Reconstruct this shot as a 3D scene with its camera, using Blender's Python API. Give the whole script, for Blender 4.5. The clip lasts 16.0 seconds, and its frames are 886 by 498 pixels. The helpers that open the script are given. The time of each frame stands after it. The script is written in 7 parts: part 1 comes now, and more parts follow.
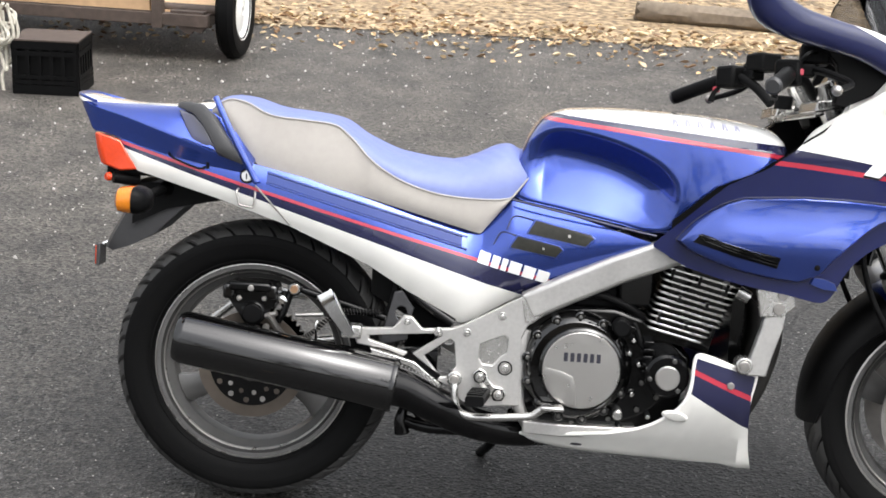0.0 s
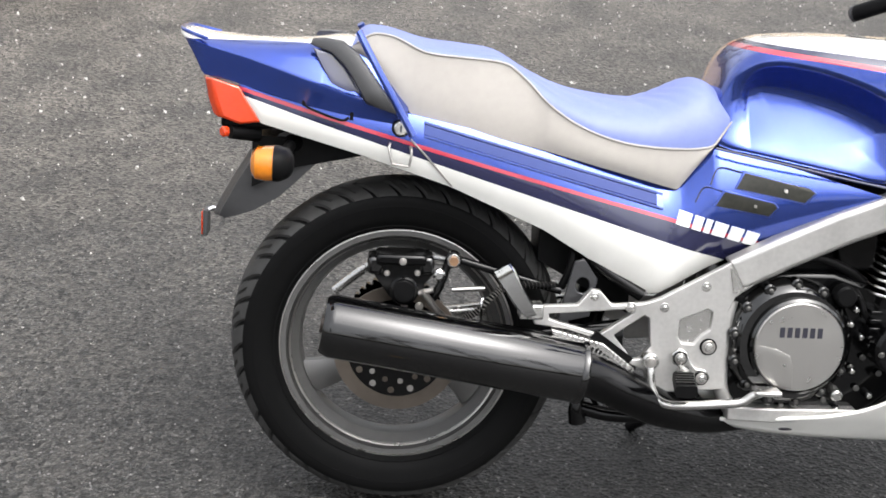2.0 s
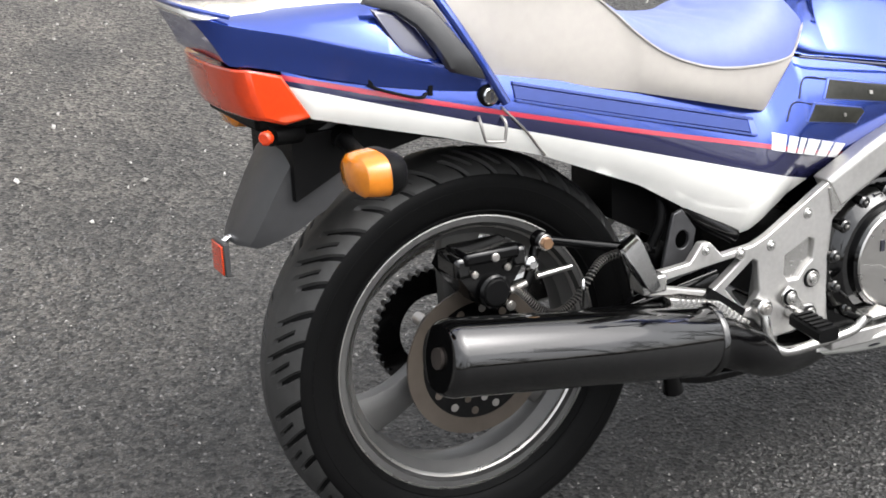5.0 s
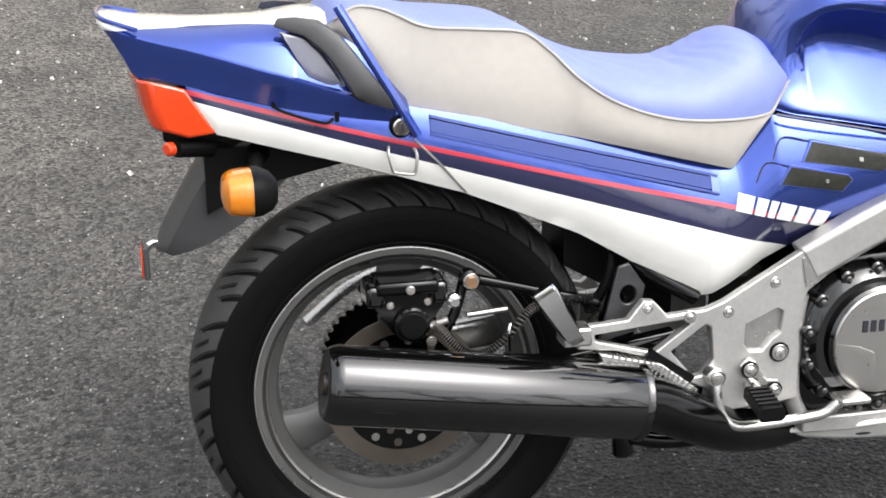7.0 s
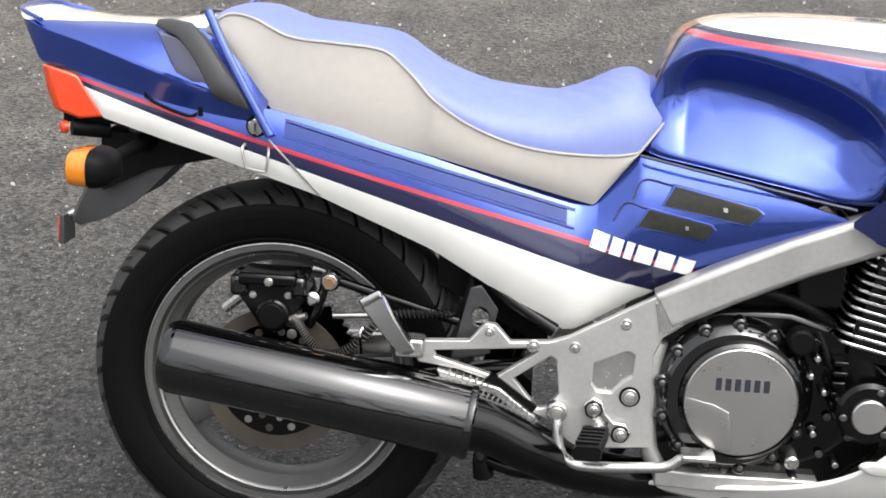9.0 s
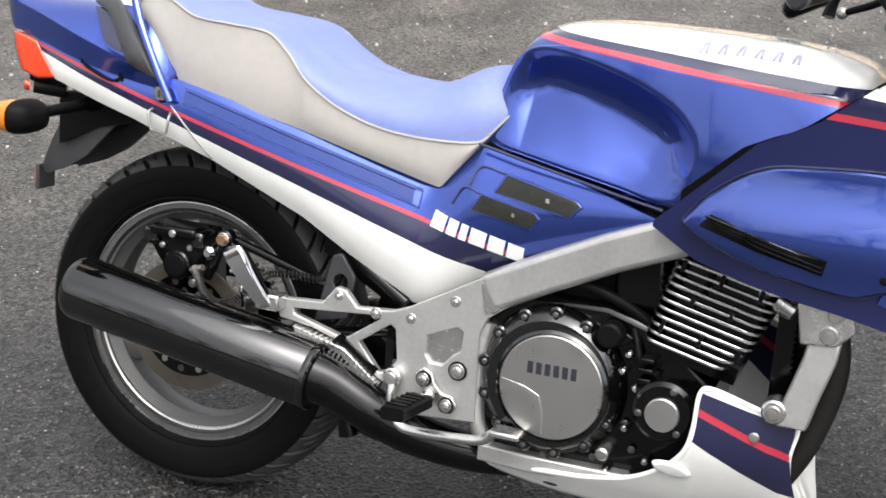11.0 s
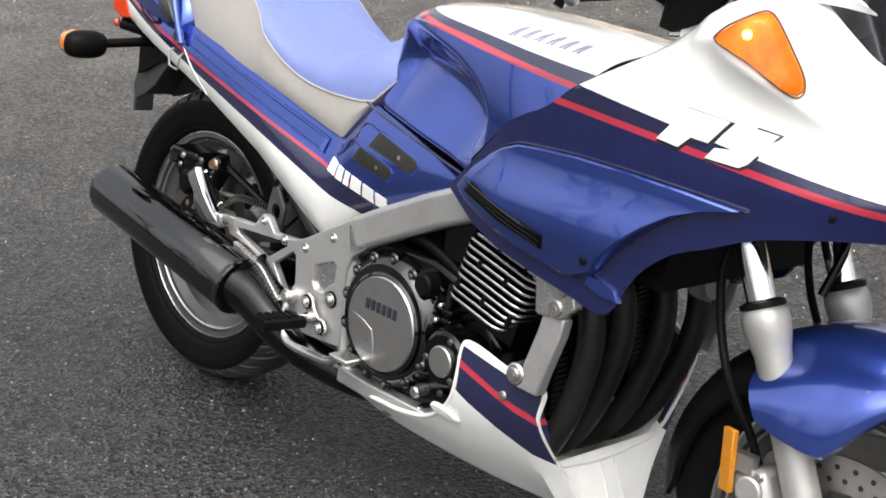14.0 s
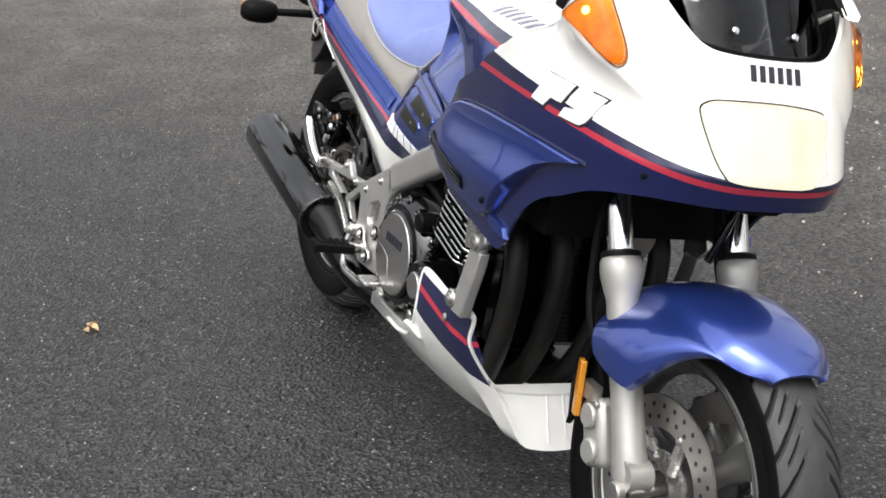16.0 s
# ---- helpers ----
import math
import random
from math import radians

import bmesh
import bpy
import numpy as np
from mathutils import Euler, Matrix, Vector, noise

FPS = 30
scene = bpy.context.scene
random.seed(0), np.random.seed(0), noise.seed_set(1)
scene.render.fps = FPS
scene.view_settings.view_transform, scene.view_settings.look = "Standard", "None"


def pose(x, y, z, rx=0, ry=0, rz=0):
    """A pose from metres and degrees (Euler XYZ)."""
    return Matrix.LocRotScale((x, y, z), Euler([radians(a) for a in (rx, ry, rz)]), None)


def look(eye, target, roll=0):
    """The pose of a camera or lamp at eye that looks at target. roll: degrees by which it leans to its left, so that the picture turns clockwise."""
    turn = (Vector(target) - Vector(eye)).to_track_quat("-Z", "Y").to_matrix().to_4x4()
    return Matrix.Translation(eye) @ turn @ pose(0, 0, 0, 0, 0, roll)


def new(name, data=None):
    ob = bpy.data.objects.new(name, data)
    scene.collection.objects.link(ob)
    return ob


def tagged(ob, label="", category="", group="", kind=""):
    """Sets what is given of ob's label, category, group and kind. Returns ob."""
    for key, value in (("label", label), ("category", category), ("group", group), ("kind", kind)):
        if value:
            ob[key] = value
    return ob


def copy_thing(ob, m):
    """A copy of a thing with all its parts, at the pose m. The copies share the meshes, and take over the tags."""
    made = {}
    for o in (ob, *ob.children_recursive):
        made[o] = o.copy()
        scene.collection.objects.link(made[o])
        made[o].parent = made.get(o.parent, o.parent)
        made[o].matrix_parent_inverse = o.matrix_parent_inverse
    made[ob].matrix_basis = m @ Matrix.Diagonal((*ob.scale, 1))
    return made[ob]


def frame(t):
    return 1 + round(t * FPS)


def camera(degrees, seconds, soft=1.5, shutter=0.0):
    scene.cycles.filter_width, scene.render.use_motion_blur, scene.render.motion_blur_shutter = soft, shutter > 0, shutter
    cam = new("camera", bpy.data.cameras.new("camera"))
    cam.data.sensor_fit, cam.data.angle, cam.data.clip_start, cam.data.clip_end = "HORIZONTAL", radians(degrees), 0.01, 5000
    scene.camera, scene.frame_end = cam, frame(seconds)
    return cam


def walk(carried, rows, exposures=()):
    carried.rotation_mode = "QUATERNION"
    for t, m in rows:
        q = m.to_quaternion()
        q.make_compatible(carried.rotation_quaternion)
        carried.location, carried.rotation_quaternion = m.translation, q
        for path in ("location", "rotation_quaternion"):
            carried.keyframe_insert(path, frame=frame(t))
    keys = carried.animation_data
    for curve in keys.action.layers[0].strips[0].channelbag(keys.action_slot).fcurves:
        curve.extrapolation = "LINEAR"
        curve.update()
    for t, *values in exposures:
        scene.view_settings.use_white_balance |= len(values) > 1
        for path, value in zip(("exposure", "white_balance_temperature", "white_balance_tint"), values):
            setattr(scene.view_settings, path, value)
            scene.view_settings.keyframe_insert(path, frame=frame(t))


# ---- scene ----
cam = camera(36.8, 16.0, soft=1.7)
PATH = [
    (0, (0.505, -2.754, 1.574), (0.445, -0.862, 0.926), 3.1),
    (0.5, (0.365, -2.633, 1.539), (0.337, -0.748, 0.870), 3.7),
    (1, (0.244, -2.471, 1.553), (0.244, -0.610, 0.820), 3.5),
    (1.5, (0.128, -2.331, 1.569), (0.157, -0.496, 0.773), 3.0),
    (2, (-0.072, -2.251, 1.538), (0.048, -0.427, 0.726), 3.5),
    (2.5, (-0.301, -2.112, 1.540), (-0.067, -0.320, 0.683), 3.6),
    (3, (-0.459, -1.944, 1.515), (-0.136, -0.181, 0.627), 3.2),
    (3.5, (-0.561, -1.753, 1.500), (-0.125, -0.039, 0.566), 2.2),
    (4, (-0.728, -1.643, 1.494), (-0.109, 0.001, 0.538), 2.6),
    (4.2, (-0.785, -1.604, 1.495), (-0.098, 0.007, 0.529), 2.8),
    (4.7, (-0.888, -1.530, 1.476), (-0.071, 0.037, 0.509), 3.0),
    (5.25, (-0.884, -1.512, 1.437), (-0.030, 0.062, 0.501), 2.9),
    (5.8, (-0.779, -1.543, 1.411), (0.011, 0.071, 0.507), 2.6),
    (6.3, (-0.615, -1.598, 1.425), (0.038, 0.062, 0.522), 2.4),
    (6.5, (-0.514, -1.620, 1.462), (0.041, 0.059, 0.528), 2.4),
    (7, (-0.347, -1.686, 1.482), (0.065, 0.035, 0.550), 2.2),
    (7.5, (-0.146, -1.751, 1.491), (0.108, 0.006, 0.570), 1.8),
    (8, (0.060, -1.751, 1.513), (0.165, 0.010, 0.572), 1.4),
    (8.5, (0.297, -1.818, 1.483), (0.220, -0.027, 0.595), 0.8),
    (9, (0.448, -1.850, 1.471), (0.276, -0.054, 0.608), 1.1),
    (9.5, (0.613, -1.881, 1.476), (0.343, -0.092, 0.624), 1.5),
    (10, (0.831, -1.914, 1.432), (0.418, -0.127, 0.633), 1.5),
    (10.2, (0.915, -1.902, 1.443), (0.448, -0.133, 0.635), 1.2),
    (10.7, (1.126, -1.885, 1.438), (0.521, -0.150, 0.638), 0.7),
    (11.25, (1.344, -1.816, 1.460), (0.597, -0.150, 0.634), -0.3),
    (11.8, (1.545, -1.730, 1.486), (0.670, -0.145, 0.630), -1.1),
    (12.3, (1.711, -1.671, 1.489), (0.735, -0.150, 0.632), -1.1),
    (12.5, (1.764, -1.657, 1.484), (0.758, -0.153, 0.633), -0.8),
    (13, (1.931, -1.614, 1.471), (0.825, -0.169, 0.642), -0.5),
    (13.5, (2.110, -1.543, 1.460), (0.892, -0.181, 0.646), -0.4),
    (14, (2.299, -1.459, 1.457), (0.967, -0.200, 0.657), -0.6),
    (14.5, (2.498, -1.383, 1.465), (1.062, -0.234, 0.678), -1.1),
    (15, (2.685, -1.314, 1.477), (1.169, -0.271, 0.694), -1.2),
    (15.5, (2.888, -1.176, 1.461), (1.268, -0.287, 0.695), -1.0),
    (16, (3.070, -1.015, 1.444), (1.366, -0.288, 0.692), -0.9),
]
EXPOSURES = [(0, 1.08), (1.5, 1.2), (3.5, 1.3), (7, 1.24), (8.5, 1.14), (10.2, 1.12), (12.5, 1.12), (14.5, 0.84), (16, 0.82)]
walk(cam, [(t, look(eye, target, roll)) for t, eye, target, roll in PATH],
     exposures=EXPOSURES)

# ---- sky and light: a bright overcast day ----
world = bpy.data.worlds.new("overcast_sky")
scene.world = world
world.use_nodes = True
wn = world.node_tree
wn.nodes.clear()
sky = wn.nodes.new("ShaderNodeTexSky")
sky.sky_type = 'NISHITA'
sky.sun_disc = False
sky.sun_elevation, sky.sun_rotation = radians(64), radians(135)
sky.dust_density, sky.air_density = 4.0, 1.0
pale = wn.nodes.new("ShaderNodeHueSaturation")
pale.inputs["Saturation"].default_value = 0.16
bg = wn.nodes.new("ShaderNodeBackground")
bg.inputs["Strength"].default_value = 0.13
wout = wn.nodes.new("ShaderNodeOutputWorld")
# cloud deck: brighter overhead than at the horizon
geo = wn.nodes.new("ShaderNodeTexCoord")
sepz = wn.nodes.new("ShaderNodeSeparateXYZ")
grad = wn.nodes.new("ShaderNodeMapRange")
grad.inputs["From Min"].default_value, grad.inputs["From Max"].default_value = 0.0, 1.0
grad.inputs["To Min"].default_value, grad.inputs["To Max"].default_value = 0.95, 1.75
cloud = wn.nodes.new("ShaderNodeTexNoise")
cloud.inputs["Scale"].default_value, cloud.inputs["Detail"].default_value = 2.2, 5
cl = wn.nodes.new("ShaderNodeMapRange")
cl.inputs["From Min"].default_value, cl.inputs["From Max"].default_value = 0.3, 0.7
cl.inputs["To Min"].default_value, cl.inputs["To Max"].default_value = 0.78, 1.22
mul = wn.nodes.new("ShaderNodeMath")
mul.operation = 'MULTIPLY'
tint = wn.nodes.new("ShaderNodeVectorMath")
tint.operation = 'SCALE'
wn.links.new(geo.outputs["Generated"], sepz.inputs[0])
wn.links.new(geo.outputs["Generated"], cloud.inputs["Vector"])
wn.links.new(sepz.outputs["Z"], grad.inputs["Value"])
wn.links.new(cloud.outputs["Fac"], cl.inputs["Value"])
wn.links.new(grad.outputs[0], mul.inputs[0])
wn.links.new(cl.outputs[0], mul.inputs[1])
wn.links.new(sky.outputs[0], pale.inputs["Color"])
wn.links.new(pale.outputs[0], tint.inputs[0])
wn.links.new(mul.outputs[0], tint.inputs["Scale"])
wn.links.new(tint.outputs[0], bg.inputs["Color"])
wn.links.new(bg.outputs[0], wout.inputs["Surface"])
sun_data = bpy.data.lights.new("sun", 'SUN')
sun_data.energy, sun_data.angle, sun_data.color = 0.56, radians(75), (1.0, 0.97, 0.93)
sun = new("sun", sun_data)
sun.rotation_euler = (radians(26), 0, radians(45))

# ---- modelling tools ----
LEAN = 11.5
BIKE = pose(0, 0, 0, -LEAN, 0, 0)


def part(name, bm, material, parent, label="", smooth=True, bevel=0.0, weighted=False):
    """Links a bmesh as one mesh object under a thing or a part."""
    me = bpy.data.meshes.new(name)
    bmesh.ops.recalc_face_normals(bm, faces=bm.faces)
    if smooth:
        for f in bm.faces:
            f.smooth = True
        for e in bm.edges:
            if len(e.link_faces) == 2 and e.calc_face_angle(0) > 0.6:
                e.smooth = False
    bm.to_mesh(me)
    bm.free()
    for m in (material if isinstance(material, (list, tuple)) else [material]):
        me.materials.append(m)
    ob = new(name, me)
    ob.parent = parent
    if label:
        tagged(ob, label)
    if bevel:
        b = ob.modifiers.new("bevel", 'BEVEL')
        b.width, b.segments, b.limit_method, b.angle_limit = bevel, 2, 'ANGLE', radians(35)
        b.harden_normals = False
    return ob


def spline(pts, n, closed=False):
    """n points along a smooth curve through pts (Catmull-Rom, any dimension)."""
    P = [np.array(p, float) for p in pts]
    k = len(P)
    out = []
    segs = k if closed else k - 1
    for i in range(n):
        u = i * segs / (n if closed else n - 1)
        j = min(int(u), segs - 1)
        f = u - j
        if closed:
            a, b, c, d = P[(j - 1) % k], P[j % k], P[(j + 1) % k], P[(j + 2) % k]
        else:
            b, c = P[j], P[j + 1]
            a = P[j - 1] if j > 0 else 2 * b - c
            d = P[j + 2] if j + 2 < k else 2 * c - b
        out.append(0.5 * (2 * b + (c - a) * f + (2 * a - 5 * b + 4 * c - d) * f * f + (3 * b - a - 3 * c + d) * f ** 3))
    return out


def interp(x, table):
    """Smooth value of a table of (x, value...) rows at x."""
    xs = [r[0] for r in table]
    if x <= xs[0]:
        return np.array(table[0][1:], float)
    if x >= xs[-1]:
        return np.array(table[-1][1:], float)
    i = max(j for j in range(len(xs)) if xs[j] <= x)
    i = min(i, len(xs) - 2)
    V = [np.array(r[1:], float) for r in table]

    def slope(j):
        if j == 0 or j == len(xs) - 1:
            a, b = (0, 1) if j == 0 else (len(xs) - 2, len(xs) - 1)
            return (V[b] - V[a]) / (xs[b] - xs[a])
        d0, d1 = (V[j] - V[j - 1]) / (xs[j] - xs[j - 1]), (V[j + 1] - V[j]) / (xs[j + 1] - xs[j])
        m = (d0 + d1) / 2
        return np.where(d0 * d1 <= 0, 0, np.sign(m) * np.minimum(np.abs(m), 2.5 * np.minimum(np.abs(d0), np.abs(d1))))
    h = xs[i + 1] - xs[i]
    s = (x - xs[i]) / h
    return ((2 * s ** 3 - 3 * s ** 2 + 1) * V[i] + (s ** 3 - 2 * s ** 2 + s) * h * slope(i)
            + (-2 * s ** 3 + 3 * s ** 2) * V[i + 1] + (s ** 3 - s ** 2) * h * slope(i + 1))


def loft(rings, closed=True, cap=True, bm=None):
    """Skin over rings of points, all with the same count."""
    bm = bm or bmesh.new()
    vs = [[bm.verts.new(p) for p in r] for r in rings]
    n = len(vs[0])
    for a, b in zip(vs, vs[1:]):
        for i in range(n if closed else n - 1):
            q = (a[i], a[(i + 1) % n], b[(i + 1) % n], b[i])
            if len(set(q)) == 4:
                bm.faces.new(q)
    if cap and closed:
        bm.faces.new(vs[0][::-1])
        bm.faces.new(vs[-1])
    return bm


def lathe(profile, n=64, axis="y", at=(0, 0, 0), bm=None, closed=True):
    """Turns (radius, along) pairs round an axis through at."""
    rings = []
    for i in range(n):
        a = 2 * math.pi * i / n
        ring = []
        for r, h in profile:
            c, s = r * math.cos(a), r * math.sin(a)
            v = {"y": (c, h, s), "x": (h, c, s), "z": (c, s, h)}[axis]
            ring.append((at[0] + v[0], at[1] + v[1], at[2] + v[2]))
        rings.append(ring)
    bm = bm or bmesh.new()
    vs = [[bm.verts.new(p) for p in r] for r in rings]
    m = len(profile)
    for i in range(n):
        a, b = vs[i], vs[(i + 1) % n]
        for j in range(m if closed else m - 1):
            bm.faces.new((a[j], a[(j + 1) % m], b[(j + 1) % m], b[j]))
    return bm


def disc(center, r, depth, n=24, d=(0, -1, 0), r2=None, bm=None, chamfer=0.0):
    """A solid round: from center along d for depth, with an optional second radius and chamfered rim."""
    d = Vector(d).normalized()
    q = d.to_track_quat("Z", "Y").to_matrix()
    r2 = r if r2 is None else r2
    prof = [(r, 0)] + ([(r2, depth - chamfer), (r2 - chamfer, depth)] if chamfer else [(r2, depth)])
    rings = [[Vector(center) + q @ Vector((rr * math.cos(2 * math.pi * i / n), rr * math.sin(2 * math.pi * i / n), h)) for i in range(n)]
             for rr, h in prof]
    return loft(rings, bm=bm)


def rod(a, b, r, r2=None, n=16, bm=None):
    a, b = Vector(a), Vector(b)
    return disc(a, r, (b - a).length, n, b - a, r2, bm)


def tube(pts, r, n=12, steps=40, bm=None, flat=1.0):
    """A pipe of radius r (a number, or one for each end) swept along a smooth curve."""
    P = [Vector(p) for p in spline(pts, steps)]
    r0, r1 = (r, r) if isinstance(r, (int, float)) else r
    up = Vector((0, 0, 1))
    rings = []
    for i, p in enumerate(P):
        t = (P[min(i + 1, len(P) - 1)] - P[max(i - 1, 0)]).normalized()
        u = up - t * up.dot(t)
        if u.length < 1e-3:
            u = Vector((0, 1, 0)) - t * t.y
        u.normalize()
        w = t.cross(u)
        up = u
        rr = r0 + (r1 - r0) * i / (len(P) - 1)
        rings.append([p + u * (rr * math.cos(2 * math.pi * k / n)) + w * (rr * flat * math.sin(2 * math.pi * k / n)) for k in range(n)])
    return loft(rings, bm=bm)


def plate(outline, y0, y1, bm=None, holes=()):
    """A flat plate: an (x, z) outline with holes, between the planes y0 and y1."""
    bm = bm or bmesh.new()
    loops = [outline, *holes]
    edges = []
    for lp in loops:
        vs = [bm.verts.new((p[0], y0, p[1])) for p in lp]
        edges += [bm.edges.new((vs[i], vs[(i + 1) % len(vs)])) for i in range(len(vs))]
    r = bmesh.ops.triangle_fill(bm, use_beauty=True, use_dissolve=True, edges=edges)
    faces = [f for f in r["geom"] if isinstance(f, bmesh.types.BMFace)]
    ex = bmesh.ops.extrude_face_region(bm, geom=faces)
    bmesh.ops.translate(bm, verts=[v for v in ex["geom"] if isinstance(v, bmesh.types.BMVert)], vec=(0, y1 - y0, 0))
    return bm


def block(x0, x1, y0, y1, z0, z1, bm=None, m=None):
    bm = bm or bmesh.new()
    m = m or Matrix.Identity(4)
    v = [bm.verts.new(m @ Vector((x, y, z))) for x in (x0, x1) for y in (y0, y1) for z in (z0, z1)]
    for q in ((0, 1, 3, 2), (4, 6, 7, 5), (0, 4, 5, 1), (2, 3, 7, 6), (0, 2, 6, 4), (1, 5, 7, 3)):
        bm.faces.new([v[i] for i in q])
    return bm


def moved(bm, m):
    bmesh.ops.transform(bm, matrix=m, verts=bm.verts)
    return bm


# ---- materials ----
def material(name, colour, rough=0.5, metal=0.0, vary=0.0, grain=60.0, bump=0.0, bump_scale=200.0, coat=0.0, rough_vary=0.0, flake=0.0):
    m = bpy.data.materials.new(name)
    m.use_nodes = True
    nt = m.node_tree
    b = nt.nodes["Principled BSDF"]
    b.inputs["Base Color"].default_value = (*colour, 1)
    b.inputs["Roughness"].default_value = rough
    b.inputs["Metallic"].default_value = metal
    b.inputs["Coat Weight"].default_value = coat
    b.inputs["Coat Roughness"].default_value = 0.04
    tc = nt.nodes.new("ShaderNodeTexCoord")
    if vary or rough_vary:
        n = nt.nodes.new("ShaderNodeTexNoise")
        n.inputs["Scale"].default_value, n.inputs["Detail"].default_value = grain, 6
        nt.links.new(tc.outputs["Object"], n.inputs["Vector"])
        n2 = nt.nodes.new("ShaderNodeTexNoise")
        n2.inputs["Scale"].default_value, n2.inputs["Detail"].default_value = grain / 9, 4
        nt.links.new(tc.outputs["Object"], n2.inputs["Vector"])
        add = nt.nodes.new("ShaderNodeMath")
        add.operation = 'ADD'
        nt.links.new(n.outputs["Fac"], add.inputs[0])
        nt.links.new(n2.outputs["Fac"], add.inputs[1])
        if vary:
            mr = nt.nodes.new("ShaderNodeMapRange")
            mr.inputs["From Min"].default_value, mr.inputs["From Max"].default_value = 0.6, 1.4
            mr.inputs["To Min"].default_value, mr.inputs["To Max"].default_value = 1 - vary, 1 + vary
            nt.links.new(add.outputs[0], mr.inputs["Value"])
            mx = nt.nodes.new("ShaderNodeVectorMath")
            mx.operation = 'SCALE'
            mx.inputs[0].default_value = colour
            nt.links.new(mr.outputs[0], mx.inputs["Scale"])
            nt.links.new(mx.outputs[0], b.inputs["Base Color"])
        if rough_vary:
            mr2 = nt.nodes.new("ShaderNodeMapRange")
            mr2.inputs["From Min"].default_value, mr2.inputs["From Max"].default_value = 0.6, 1.4
            mr2.inputs["To Min"].default_value, mr2.inputs["To Max"].default_value = max(0.02, rough - rough_vary), min(1, rough + rough_vary)
            nt.links.new(add.outputs[0], mr2.inputs["Value"])
            nt.links.new(mr2.outputs[0], b.inputs["Roughness"])
    if bump:
        nb = nt.nodes.new("ShaderNodeTexNoise")
        nb.inputs["Scale"].default_value, nb.inputs["Detail"].default_value = bump_scale, 5
        nt.links.new(tc.outputs["Object"], nb.inputs["Vector"])
        bp = nt.nodes.new("ShaderNodeBump")
        bp.inputs["Strength"].default_value, bp.inputs["Distance"].default_value = bump, 0.002
        nt.links.new(nb.outputs["Fac"], bp.inputs["Height"])
        nt.links.new(bp.outputs[0], b.inputs["Normal"])
    return m


BLUE = (0.036, 0.076, 0.37)
METAL = 0.8
NAVY = (0.012, 0.014, 0.055)
WHITE = (0.84, 0.83, 0.79)
RED = (0.45, 0.032, 0.058)
blue_paint = material("blue_metallic_paint", BLUE, 0.28, METAL, vary=0.06, grain=300, coat=1.0)
navy_paint = material("navy_paint", NAVY, 0.3, 0.0, vary=0.1, coat=0.8)
white_paint = material("white_paint", WHITE, 0.3, 0.0, vary=0.03, grain=30, coat=0.6)
red_paint = material("red_stripe_paint", RED, 0.35, coat=0.5)


rubber = material("tyre_rubber", (0.0030, 0.0030, 0.0031), 0.55, vary=0.25, grain=40, bump=0.15, bump_scale=300)
tread_rubber = material("worn_tread_rubber", (0.034, 0.0335, 0.033), 0.55, vary=0.35, grain=45, bump=0.2, bump_scale=400)
black_plastic = material("black_plastic", (0.004, 0.004, 0.0042), 0.45, vary=0.2, bump=0.2, bump_scale=900)
black_gloss = material("gloss_black_enamel", (0.002, 0.002, 0.0021), 0.07, vary=0.2, rough_vary=0.03, coat=0.0)
black_engine = material("black_engine_paint", (0.0020, 0.0020, 0.0022), 0.13, vary=0.3, grain=40, rough_vary=0.05)
alloy = material("cast_alloy", (0.60, 0.59, 0.57), 0.24, 0.92, vary=0.08, grain=80, bump=0.08, bump_scale=500, rough_vary=0.08)
frame_silver = material("silver_frame_paint", (0.50, 0.49, 0.475), 0.40, 0.72, vary=0.12, grain=120, bump=0.12, bump_scale=600, rough_vary=0.06)
wheel_silver = material("grey_wheel_paint", (0.125, 0.123, 0.12), 0.36, 0.5, vary=0.12, grain=40, rough_vary=0.1)
chrome = material("chrome", (0.86, 0.86, 0.86), 0.09, 1.0, vary=0.05, rough_vary=0.05)
brushed = material("brushed_aluminium", (0.54, 0.525, 0.505), 0.29, 0.97, vary=0.04, grain=20, rough_vary=0.06)
steel = material("bare_steel", (0.42, 0.40, 0.38), 0.38, 0.9, vary=0.15, grain=60, rough_vary=0.1)
disc_steel = material("worn_disc_steel", (0.13, 0.108, 0.09), 0.45, 0.6, vary=0.25, grain=30, rough_vary=0.12)
seat_blue = material("blue_vinyl", (0.160, 0.200, 0.43), 0.48, vary=0.08, grain=60, bump=0.12, bump_scale=900)
seat_grey = material("grey_vinyl", (0.36, 0.337, 0.31), 0.52, vary=0.06, grain=60, bump=0.12, bump_scale=900)


